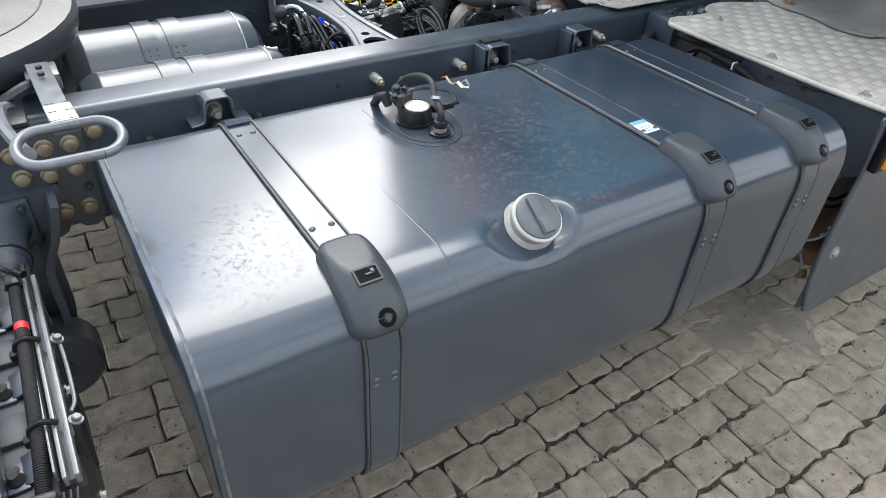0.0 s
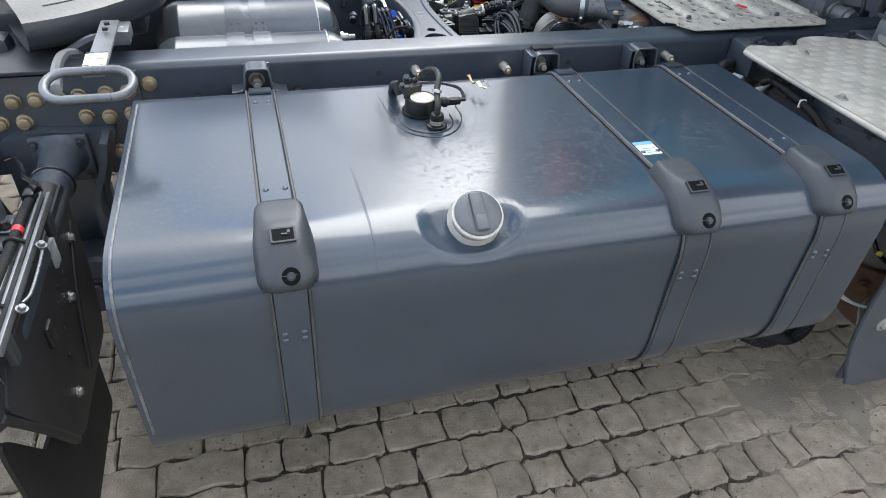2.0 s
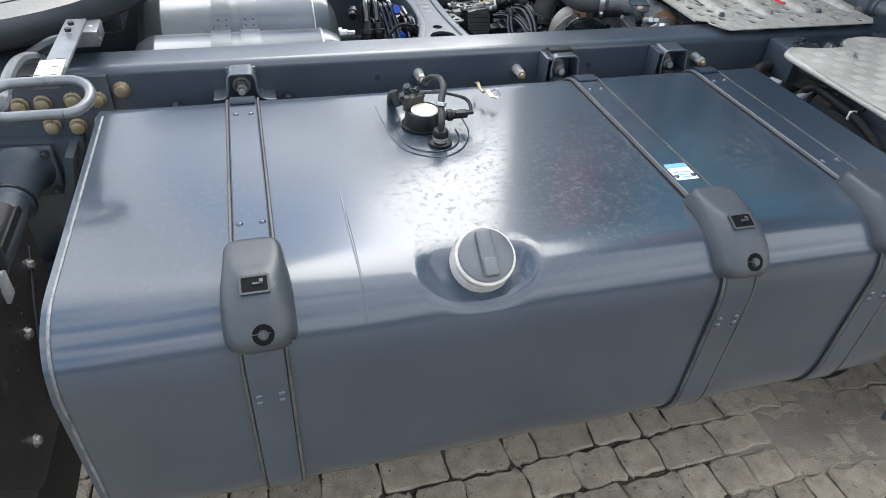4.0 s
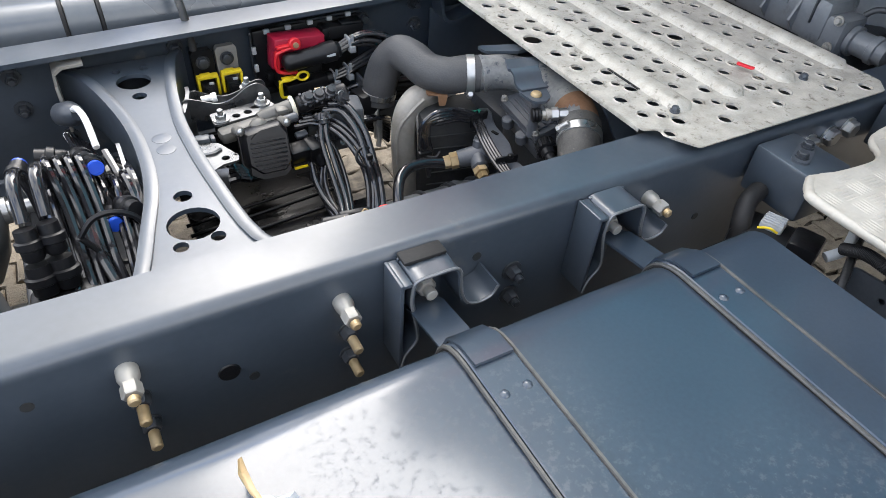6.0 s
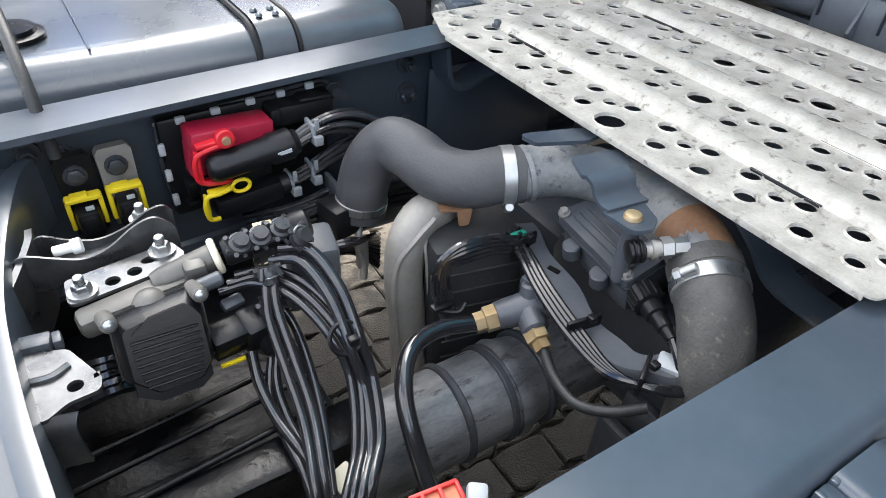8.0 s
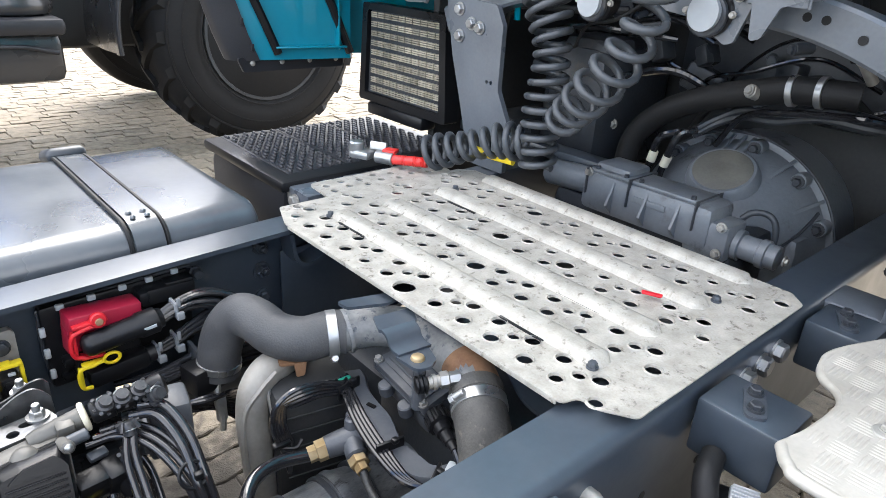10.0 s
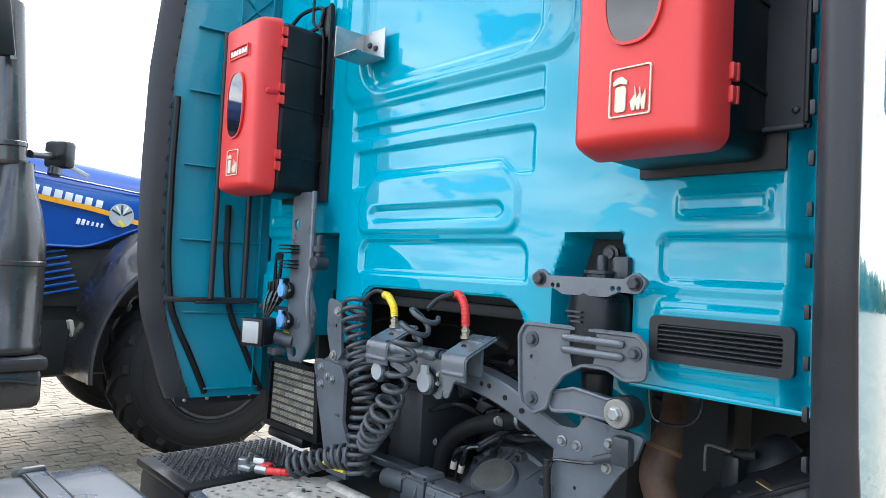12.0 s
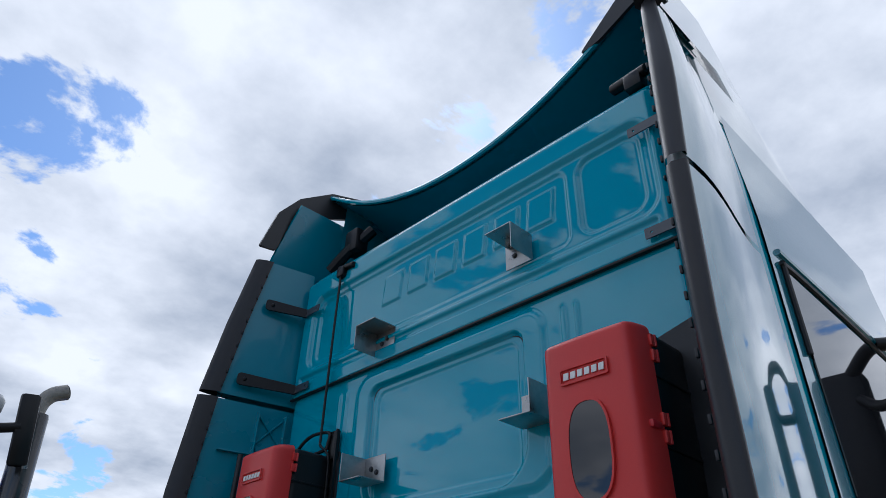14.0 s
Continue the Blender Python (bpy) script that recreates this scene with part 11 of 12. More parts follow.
part("backing", B(box((-1.552, -1.271, 0.742), (0.088, 0.014, 0.100), 0.005, (0, 8, 0))), TRIM, t)

# dusty air bellow behind the bracket
t = thing("air_bellow", "black rubber suspension bellow beside the frame", "air spring")
part("bellow", B(lathe((-1.80, -0.62, 0.36), (-1.80, -0.62, 0.70), [(0, 0.08), (0.04, 0.13), (0.10, 0.15), (0.20, 0.155), (0.28, 0.14), (0.31, 0.11)], 28)), RUBBER, t)
part("bead_plate", B(cyl((-1.80, -0.62, 0.67), (-1.80, -0.62, 0.70), 0.12, 24, 0.005)), CASTD, t)
part("piston", B(lathe((-1.80, -0.62, 0.20), (-1.80, -0.62, 0.38), [(0, 0.10), (0.1, 0.085), (0.17, 0.08)], 24)), CASTD, t)

# ---------------------------------------------------------------- between tank and cab step
t = thing("step_skirt", "dusty blue-grey sheet skirt under the checker plate", "skirt panel")
SK = [(0.345, -0.70), (0.325, -0.84), (0.315, -0.97), (0.335, -1.07), (0.385, -1.12)]
skv = [Vector((x, y, 0)) for x, y in SK]
prof = spline(skv, 6)
part("sheet", B(strip([(p.x, p.y, 0.862) for p in prof], (-0.018, 0, -0.13), 0.004)), CHASSIS, t, angle=60)
for i, k in enumerate((4, 9, 14, 18)):
    p = prof[k]
    part("punched_slot", B(box((p.x - 0.006, p.y, 0.825 - 0.01 * (i % 2)), (0.014, 0.016, 0.012), 0.001)), DARKIN, t)
part("seam", B(box((0.312, -0.985, 0.80), (0.006, 0.006, 0.10), 0.001)), CASTD, t)
part("lower_hook", B(strip([(0.39, -1.12, 0.73), (0.38, -1.135, 0.71), (0.372, -1.145, 0.685), (0.395, -1.155, 0.672)], (0.022, 0, 0), 0.004)), CHASSIS, t)
part("weld_edge", B(tube([(p.x - 0.018, p.y, 0.733) for p in prof], 0.0035, 6, raw=True)), CHASSIS, t)

t = thing("shield_tail", "crumpled silver sheet heat shield hanging below the step", "heat shield")
us, vs = lin(0, 1, 14), lin(0, 1, 18)
part("sheet", B(sheet(lambda u, v: Vector((0.43 + 0.22 * u - 0.02 * math.sin(3.1 * u), -1.125 - 0.05 * u + 0.012 * math.sin(6 * v + 3 * u), 0.862 - 0.30 * v * (1 - 0.25 * u))), us, vs)), HEATS, t, angle=70)
part("rolled_edge", B(tube([(0.43, -1.125 + 0.012 * math.sin(6 * v), 0.862 - 0.30 * v) for v in vs], 0.004, 6, raw=True)), HEATS, t)


def silencer():
    t = thing("silencer", "dull grey-brown exhaust silencer can with clamped band", "exhaust silencer")
    c = Vector((0.60, -0.93, 0))
    P = lambda z: (c.x, c.y, z)
    part("can", B(lathe(P(0.44), P(0.86), [(0, 0.165), (0.012, 0.195), (0.03, 0.20), (0.39, 0.20), (0.41, 0.18)], 40)), PIPE, t, angle=60)
    part("band", B(lathe(P(0.425), P(0.46), [(0, 0.19), (0.004, 0.206), (0.022, 0.206), (0.026, 0.19)], 40)), EXH, t, "brown clamp band")
    part("cone", B(lathe(P(0.24), P(0.44), [(0, 0.11), (0.03, 0.15), (0.10, 0.178), (0.19, 0.182)], 40)), EXH, t, "heat-stained lower cone")
    part("nut", B(*hexbolt((0.47, -1.075, 0.385), (-0.6, -0.75, 0), 0.012, 0.010)), RUST, t)
    part("outlet", B(tube([(0.60, -0.95, 0.27), (0.62, -1.0, 0.22), (0.68, -1.08, 0.20), (0.80, -1.14, 0.20)], 0.055, 16)), EXH, t)
    part("strap_lug", B(strip([(0.485, -1.09, 0.36), (0.455, -1.105, 0.335), (0.435, -1.14, 0.30), (0.42, -1.16, 0.285), (0.415, -1.165, 0.23)], (0.035, 0.02, 0), 0.006)), ZINC, t, "bent pale bracket")
    part("lug_bolt", B(*hexbolt((0.425, -1.168, 0.265), (-0.3, -1, 0), 0.012, 0.009)), RUST, t)
    return t


silencer()
t = thing("white_cable", "thin white cable looped round the silencer", "cable")
for k in (0, 1):
    part("strand", B(tube([(0.385, -1.00, 0.375 + 0.010 * k), (0.41, -1.06, 0.355 + 0.008 * k), (0.45, -1.105, 0.345), (0.50, -1.135, 0.352), (0.56, -1.145, 0.375)], 0.004, 8)), WHITE, t)
t = thing("corrugated_hose", "black corrugated hose drooping beside the silencer", "hose")
part("hose", B(tube([(0.33, -0.98, 0.44), (0.345, -1.05, 0.36), (0.35, -1.07, 0.27), (0.33, -1.06, 0.20), (0.26, -1.04, 0.21), (0.18, -1.0, 0.25), (0.08, -0.95, 0.27)], 0.017, 12, 30, ribs=0.13)), RUBBER, t)
t = thing("corrugated_hose", "black corrugated hose running below the fuel tank", "hose")
part("hose", B(tube([(0.40, -0.92, 0.36), (0.36, -1.02, 0.24), (0.28, -1.03, 0.17), (0.18, -0.98, 0.20), (0.05, -0.90, 0.24)], 0.020, 12, 24, ribs=0.13)), RUBBER, t)
t = thing("rubber_mount", "black rubber valve and mount behind the tank end", "mount")
part("body", B(box((0.345, -1.00, 0.36), (0.09, 0.09, 0.12), 0.02, (0, 10, 20))), BLACK, t)
part("cap", B(cyl((0.335, -1.045, 0.33), (0.325, -1.075, 0.33), 0.018, 14, 0.003)), RUBBER, t)
part("tag", B(box((0.315, -1.062, 0.31), (0.008, 0.004, 0.016), 0.001)), CREAM, t)

# grey-blue front wheel fender panel and marker
t = thing("front_fender", "smooth blue-grey front fender flap panel", "fender")
FO = rounded([(0.27, 0.70), (0.262, 0.60), (0.275, 0.40), (0.345, 0.215), (0.38, 0.195), (1.35, 0.195), (1.35, 0.865), (0.235, 0.865), (0.25, 0.80)], 0.015)
part("panel", B(plate(FO, [], 0.006, axes((0, -1.244, 0), (1, 0, 0), (0, 0, 1)))), CHASSIS, t, angle=30)
part("edge_roll", B(tube([(0.245, -1.247, 0.85), (0.268, -1.247, 0.70), (0.262, -1.247, 0.60), (0.275, -1.247, 0.40), (0.345, -1.247, 0.215)], 0.006, 8)), CHASSIS, t)
part("washer_bolt", B(*hexbolt((0.341, -1.25, 0.435), (0, -1, 0), 0.012, 0.008, 1.7)), ZINC, t)
part("inner_panel", B(box((0.42, -1.235, 0.45), (0.20, 0.012, 0.45), 0.004)), CHASSIS, t)
t = thing("side_marker", "amber side marker lamp on a black base", "marker lamp")
part("base", B(box((0.295, -1.262, 0.785), (0.055, 0.024, 0.135), 0.006, (0, 0, 0))), BLACK, t)
part("lens", B(box((0.300, -1.278, 0.782), (0.036, 0.014, 0.105), 0.006)), ORANGE, t)
part("screw", B(dome((0.300, -1.285, 0.842), (0, -1, 0), 0.004, 0.002)), ZINC, t)

# plug, cables and connector block by the rail
def connector_block():
    t = thing("connector_block", "black and grey cable connector block on the frame", "connector")
    part("base", B(box((0.295, -0.545, 0.735), (0.075, 0.13, 0.05), 0.008, (0, 0, 22))), BLACK, t)
    part("finned_plug", B(box((0.300, -0.530, 0.762), (0.034, 0.036, 0.020), 0.004, (0, 0, 22))), PALEG, t, "pale grey finned plug")
    for i in range(5):
        part("fin", B(box((0.2865 + 0.0062 * i, -0.536 + 0.0025 * i, 0.773), (0.0024, 0.032, 0.005), 0.001, (0, 0, 22))), PALEG, t)
    part("black_plug", B(box((0.295, -0.592, 0.765), (0.058, 0.046, 0.036), 0.007, (0, 0, 22))), BLACK, t)
    part("elbow", B(tube([(0.265, -0.512, 0.70), (0.255, -0.505, 0.755), (0.275, -0.488, 0.785), (0.315, -0.475, 0.79)], 0.016, 12)), RUBBER, t)
    part("pale_sleeve", B(tube([(0.30, -0.625, 0.77), (0.325, -0.634, 0.782), (0.352, -0.625, 0.790), (0.385, -0.61, 0.785)], 0.0085, 10)), PALEG, t, "pale grey cable sleeve")
    part("braided_cable", B(tube([(0.245, -0.69, 0.72), (0.275, -0.674, 0.765), (0.32, -0.65, 0.785), (0.37, -0.628, 0.785), (0.43, -0.61, 0.77)], 0.0065, 10, 14, ribs=0.1)), HOSE, t)
    part("main_cable", B(tube([(0.34, -0.468, 0.80), (0.345, -0.50, 0.812), (0.352, -0.545, 0.812), (0.365, -0.59, 0.805), (0.40, -0.64, 0.80), (0.42, -0.70, 0.79)], 0.009, 10)), HOSE, t)
    part("main_cable", B(tube([(0.36, -0.465, 0.80), (0.368, -0.51, 0.815), (0.372, -0.57, 0.81), (0.39, -0.61, 0.80), (0.43, -0.66, 0.79)], 0.007, 10)), CABLE, t)
    part("yellow_wire", B(tube([(0.268, -0.525, 0.765), (0.274, -0.540, 0.772), (0.284, -0.550, 0.766)], 0.002, 8)), YEL, t)
    part("bracket", B(strip([(0.335, -0.43, 0.80), (0.345, -0.47, 0.812), (0.385, -0.52, 0.80)], (0.022, 0.006, 0), 0.004)), ZINC, t)
    part("stud", B(*hexbolt((0.352, -0.455, 0.812), (0, 0, 1), 0.008, 0.008)), ZINC, t)
    part("tie_head", B(box((0.262, -0.672, 0.762), (0.012, 0.010, 0.008), 0.002)), CREAM, t)
    return t


connector_block()
t = thing("ribbed_conduit", "black ribbed conduit under the checker plate edge", "conduit")
part("conduit", B(tube([(0.300, -0.640, 0.80), (0.290, -0.671, 0.820), (0.286, -0.702, 0.824), (0.282, -0.762, 0.823), (0.279, -0.812, 0.820), (0.273, -0.869, 0.812), (0.270, -0.922, 0.792), (0.274, -0.965, 0.765), (0.298, -1.05, 0.715)], 0.0088, 10, 30, ribs=0.13)), RUBBER, t)
part("white_tie", B(box((0.279, -0.812, 0.820), (0.022, 0.005, 0.022), 0.003)), WHITE, t)
t = thing("thin_cable", "thin black cable with yellow clip beside the silencer", "cable")
part("cable", B(tube([(0.335, -1.04, 0.72), (0.34, -1.09, 0.64), (0.36, -1.13, 0.57), (0.40, -1.16, 0.54), (0.46, -1.175, 0.55)], 0.006, 8)), CABLE, t)
part("clip", B(box((0.365, -1.137, 0.565), (0.020, 0.014, 0.012), 0.003, (0, 20, 30))), YEL, t, "yellow clip")


# ---------------------------------------------------------------- farm tractor parked beyond the truck
def tractor():
    t = thing("tractor", "blue farm tractor with black fender and tall exhaust", "tractor")

    def wheel(y0, y1, cx, R, rs, name, lugs=True):
        w = part(name, B(lathe((cx, y0, R), (cx, y1, R), [(0, rs * 0.62), (0.015, rs * 0.66), (-0.02, rs * 0.8), (0.0, rs * 0.94), (0.03, rs), (0.09, R - 0.05), (0.25, R - 0.035), (y1 - y0 - 0.09, R - 0.05), (y1 - y0 - 0.03, rs), (y1 - y0, rs * 0.9), (y1 - y0, rs * 0.62)], 64)), TYRE, t, "black lugged farm tyre", angle=50)
        part("rim", B(lathe((cx, y0, R), (cx, y1, R), [(0.02, 0.02), (0.10, 0.12), (0.12, 0.30), (0.05, rs * 0.60), (0.0, rs * 0.63), (0.0, rs * 0.66), (0.06, rs * 0.655), (0.2, rs * 0.6), (0.25, 0.1)], 40)), CASTD, w)
        for r in (0.70, 0.88):
            part("sidewall_ring", B(tube([(cx + rs * r * math.cos(a), y0 - (0.016 if r < 0.8 else 0.006), R + rs * r * math.sin(a)) for a in lin(0, 2 * math.pi, 64)], 0.006, 6, raw=True)), TYRE, w)
        part("shoulder_ring", B(tube([(cx + rs * math.cos(a), y0 + 0.03, R + rs * math.sin(a)) for a in lin(0, 2 * math.pi, 72)], 0.010, 6, raw=True)), TYRE, w)
        if lugs:
            n = 20
            mid = (y0 + y1) / 2
            for i in range(n):
                for s in (0, 1):
                    a0 = 2 * math.pi * (i + 0.5 * s) / n
                    ya, yb = (y0 + 0.035, mid + 0.02) if s == 0 else (y1 - 0.035, mid - 0.02)
                    bm = bmesh.new()
                    rows = []
                    for k in range(5):
                        f = k / 4
                        a = a0 + 0.26 * f
                        y = ya + (yb - ya) * f
                        lo = R - 0.055 - 0.06 * (1 - f) ** 3
                        hi = R - 0.006 - 0.055 * (1 - f) ** 3
                        wd = 0.038 + 0.012 * (1 - f)
                        rows.append([bm.verts.new((cx + r * math.cos(a + q), y, R + r * math.sin(a + q))) for r, q in ((lo, -wd * 1.25), (hi, -wd * 0.8), (hi, wd * 0.8), (lo, wd * 1.25))])
                    for p, q in zip(rows, rows[1:]):
                        for k in range(3):
                            bm.faces.new((p[k], p[k + 1], q[k + 1], q[k]))
                    bm.faces.new(rows[0][::-1]); bm.faces.new(rows[-1])
                    part("lug", bm, TYRE, w, angle=30)
        return w

    wheel(3.50, 4.00, 1.75, 0.78, 0.66, "front_wheel")
    wheel(5.30, 5.80, 1.75, 0.78, 0.66, "front_wheel", False)
    # fender wraps over the wheel
    C, FR = Vector((1.75, 0, 0.78)), 0.955
    arc = [Vector((C.x + FR * math.cos(a), 3.46, C.z + (FR + 0.05 * sstep(2.2, 1.5, a)) * math.sin(a))) for a in lin(radians(185), radians(38), 40)]
    fan = lin(radians(185), radians(38), 40)
    fr = lambda a, y: FR + (0.02 + 0.17 * sstep(2.9, 2.0, a)) * sstep(3.46, 3.75, y)
    fen = part("fender", B(sheet(lambda a, y: Vector((C.x + fr(a, y) * math.cos(a), y, C.z + (fr(a, y) + 0.05 * sstep(2.2, 1.5, a)) * math.sin(a))), fan, lin(3.46, 4.08, 8)), strip(arc, (0, 0.05, 0), 0.014)), STACK, t, "black plastic fender", angle=60)
    part("fender_edge", B(tube([p + Vector((0, -0.004, 0)) for p in arc], 0.013, 8, raw=True)), TRIM, fen)
    for y in (3.66, 3.86):
        a = radians(157)
        p = Vector((C.x + (FR + 0.012) * math.cos(a), y, C.z + (FR + 0.012) * math.sin(a)))
        part("fender_bolt", B(dome(p, (math.cos(a), 0, math.sin(a)), 0.022, 0.010)), STEEL, fen)
    for k in range(2):
        part("sticker", B(box((0.80 + 0.003 * k, 4.01, 1.02), (0.03, 0.08, 0.17), 0.002, (0, -14, 0))) if k == 0 else B(box((0.775, 4.01, 1.02), (0.008, 0.055, 0.03), 0.001, (0, -14, 0))), CREAM if k == 0 else CASTD, fen)
    # engine hood: a long tapering shell
    def hood(u, v):
        x = -0.7 + 3.6 * u
        top, half = 2.46 - 0.10 * (x - 0.4), 0.52 - 0.03 * u
        z0 = 1.66 + 0.20 * sstep(0.85, 1.45, x)
        a = math.pi * v
        e = 0.34
        c, s = math.cos(a), math.sin(a)
        return Vector((x, 4.78 - half * math.copysign(abs(c) ** e, c) * (1.0 - 0.14 * s ** 2), z0 + (top - z0) * abs(s) ** 0.55))
    part("hood", B(sheet(hood, lin(0, 1, 30), lin(0, 1, 34))), BLUEP, t, "glossy blue engine hood", angle=60)
    part("hood_crease", B(tube([(x, 4.262, 2.235 - 0.10 * (x - 0.4)) for x in lin(0.1, 2.6, 12)], 0.008, 6)), BLUEP, t)
    part("hood_lower_edge", B(tube([(x, 4.258, 1.665 + 0.20 * sstep(0.85, 1.45, x)) for x in lin(-0.2, 2.4, 24)], 0.012, 8)), BLUEP, t)
    sidey = 4.2445
    # side stripe, lettering and emblem as plain shapes
    st = [Vector((x, sidey - 0.006, 2.055 - 0.148 * (x - 0.5) - 0.035 * sstep(0.9, 1.4, x))) for x in lin(0.30, 1.42, 20)]
    part("stripe", B(strip([p + Vector((0, 0, -0.030)) for p in st], (0, 0, 0.040), 0.003)), mat("stripe_amber", (0.85, 0.36, 0.01), (0.88, 0.42, 0.02), 0.35, bump=0), t, "amber side stripe")
    xs = [0.22, 0.30, 0.39, 0.50, 0.585, 0.665, 0.74, 0.81, 0.885, 0.965]
    for i, x in enumerate(xs):
        s = 1 - 0.25 * i / 9
        z = 2.092 - 0.148 * (x - 0.5)
        part("letter_block", B(box((x + 0.03, sidey - 0.007, z), (0.058 * s + 0.006, 0.004, 0.080 * s), 0.001, (0, 8.4, 0))), PALEB, t)
    for i in range(6):
        s = 1 if i < 2 else 0.72
        part("model_block", B(box((0.85 + 0.035 * i, sidey - 0.007, 1.868 - 0.004 * i), (0.024 * s, 0.004, 0.048 * s), 0.001, (0, 14, 0))), PALEB, t)
    part("emblem", B(cyl((1.17, sidey - 0.004, 1.945), (1.17, sidey - 0.012, 1.945), 0.098, 36, 0.003)), PALEG, t, "round pale grey emblem")
    for k in range(5):
        a = radians(30 + 30 * k)
        part("emblem_blade", B(box((1.17 + 0.052 * math.cos(a), sidey - 0.013, 1.94 + 0.052 * math.sin(a)), (0.078, 0.003, 0.016), 0.001, (0, -math.degrees(a), 0))), WHITE if k % 2 else CASTD, t)
    part("emblem_tip", B(box((1.17, sidey - 0.013, 1.875), (0.06, 0.003, 0.03), 0.001, (0, 45, 0))), YEL, t)
    part("hood_slot", B(box((0.80, 4.268, 2.285), (0.24, 0.012, 0.035), 0.006, (0, 24, 0))), PALEG, t)
    part("hood_badge", B(box((1.45, 4.27, 2.29), (0.16, 0.012, 0.022), 0.004, (0, 4, 0))), PALEB, t)
    # lower grille slats
    part("side_screen", B(box((0.75, 4.36, 1.42), (1.3, 0.06, 0.48), 0.02)), DARKIN, t)
    for i in range(7):
        part("grille_slat", B(box((0.62 + 0.02 * i, 4.31, 1.60 - 0.05 * i), (0.34, 0.03, 0.022), 0.005, (0, -12, 0))), BLUEP, t)
    part("engine", B(box((1.0, 4.78, 1.42), (2.9, 0.72, 1.0), 0.08)), DARKIN, t)
    part("front_axle", B(cyl((1.75, 3.9, 0.78), (1.75, 5.4, 0.78), 0.16, 20), box((1.75, 4.65, 0.95), (0.5, 0.7, 0.5), 0.06)), DARKIN, t)
    part("chassis", B(box((0.2, 4.7, 0.85), (3.2, 0.6, 0.5), 0.08)), DARKIN, t)
    # exhaust
    ex = part("exhaust_can", B(lathe((0.30, 3.62, 0.93), (0.296, 3.62, 2.25), [(0, 0.20), (0.02, 0.212), (0.06, 0.212), (0.07, 0.205), (0.58, 0.205), (0.585, 0.212), (0.61, 0.212), (0.615, 0.205), (0.75, 0.20), (0.95, 0.165), (1.12, 0.115), (1.24, 0.10), (1.27, 0.10)], 40)), STACK, t, "black exhaust canister", angle=50)
    part("exhaust_pipe", B(lathe((0.262, 3.62, 2.18), (0.185, 3.62, 3.26), [(0, 0.098), (0.01, 0.106), (0.03, 0.106), (0.032, 0.094), (1.06, 0.090), (1.083, 0.086)], 32)), STACK, ex)
    tip = [(0.19, 3.62, 3.20), (0.188, 3.62, 3.29), (0.205, 3.62, 3.37), (0.25, 3.61, 3.43), (0.335, 3.60, 3.47)]
    part("bent_tip", B(tube(tip, lambda f: 0.052 + 0.006 * f, 20, 8)), PIPE, ex, "bent bare steel tip")
    part("tip_bore", B(cyl((0.332, 3.6, 3.469), (0.3385, 3.6, 3.4722), 0.050, 20)), DARKIN, ex)
    part("clamp", B(cyl((0.24, 3.62, 2.30), (0.238, 3.62, 2.335), 0.112, 28, 0.004)), STACK, ex)
    # lamp on a stalk
    part("lamp_stalk", B(tube([(0.36, 3.60, 2.27), (0.44, 3.68, 2.285), (0.54, 3.80, 2.30)], 0.028, 10)), STACK, t)
    lamp = part("lamp", B(box((0.60, 3.86, 2.325), (0.10, 0.20, 0.20), 0.03, (0, 0, 35))), TRIM, t)
    part("lamp_glass", B(box((0.648, 3.90, 2.325), (0.012, 0.16, 0.16), 0.006, (0, 0, 35))), LENS, lamp)
    part("lamp_knuckle", B(cyl((0.56, 3.82, 2.16), (0.57, 3.83, 2.23), 0.045, 14, 0.01)), STACK, lamp)
    # cab mirror
    part("mirror_head", B(box((0.115, 3.45, 3.10), (0.13, 0.05, 0.50), 0.025, (0, -8, 0))), BLACK, t)
    part("mirror_glass", B(box((0.168, 3.44, 2.99), (0.035, 0.012, 0.30), 0.006, (0, -12, 0))), SILVER, t)
    part("mirror_arm", B(tube([(0.09, 3.45, 3.11), (-0.10, 3.50, 3.07), (-0.45, 3.6, 3.02)], 0.035, 10)), BLACK, t)
    part("mirror_bulb", B(lathe((-0.10, 3.50, 3.30), (-0.13, 3.5, 3.14), [(0, 0.03), (0.03, 0.06), (0.10, 0.07), (0.16, 0.04)], 16)), PALEG, t)
    # steps and battery box below the exhaust
    part("step_box", B(box((0.02, 3.62, 0.715), (0.94, 0.46, 0.27), 0.05)), STACK, t)
    part("step_cover", B(box((0.0, 3.60, 0.875), (1.02, 0.5, 0.09), 0.03)), TRIM, t)
    part("step_lip", B(tube([(-0.5, 3.38, 0.74), (0.2, 3.38, 0.78), (0.46, 3.39, 0.74)], 0.012, 8)), TRIM, t)
    # cab and rear wheel out to the side
    part("cab_body", B(box((-1.15, 4.78, 2.0), (1.5, 1.5, 1.7), 0.12)), SMOKE, t)
    part("cab_roof", B(box((-1.2, 4.78, 2.95), (1.8, 1.7, 0.22), 0.09)), BLUEP, t)
    for x in (-0.42, -1.88):
        for y in (4.04, 5.52):
            part("cab_pillar", B(box((x, y, 2.0), (0.08, 0.08, 1.75), 0.02)), STACK, t)
    wheel(3.55, 4.15, -1.55, 0.98, 0.84, "rear_wheel", False)
    wheel(5.40, 6.00, -1.55, 0.98, 0.84, "rear_wheel", False)
    return t


tractor()

# ---------------------------------------------------------------- tree line far round the yard
bm = bmesh.new()
rng = random.Random(77)
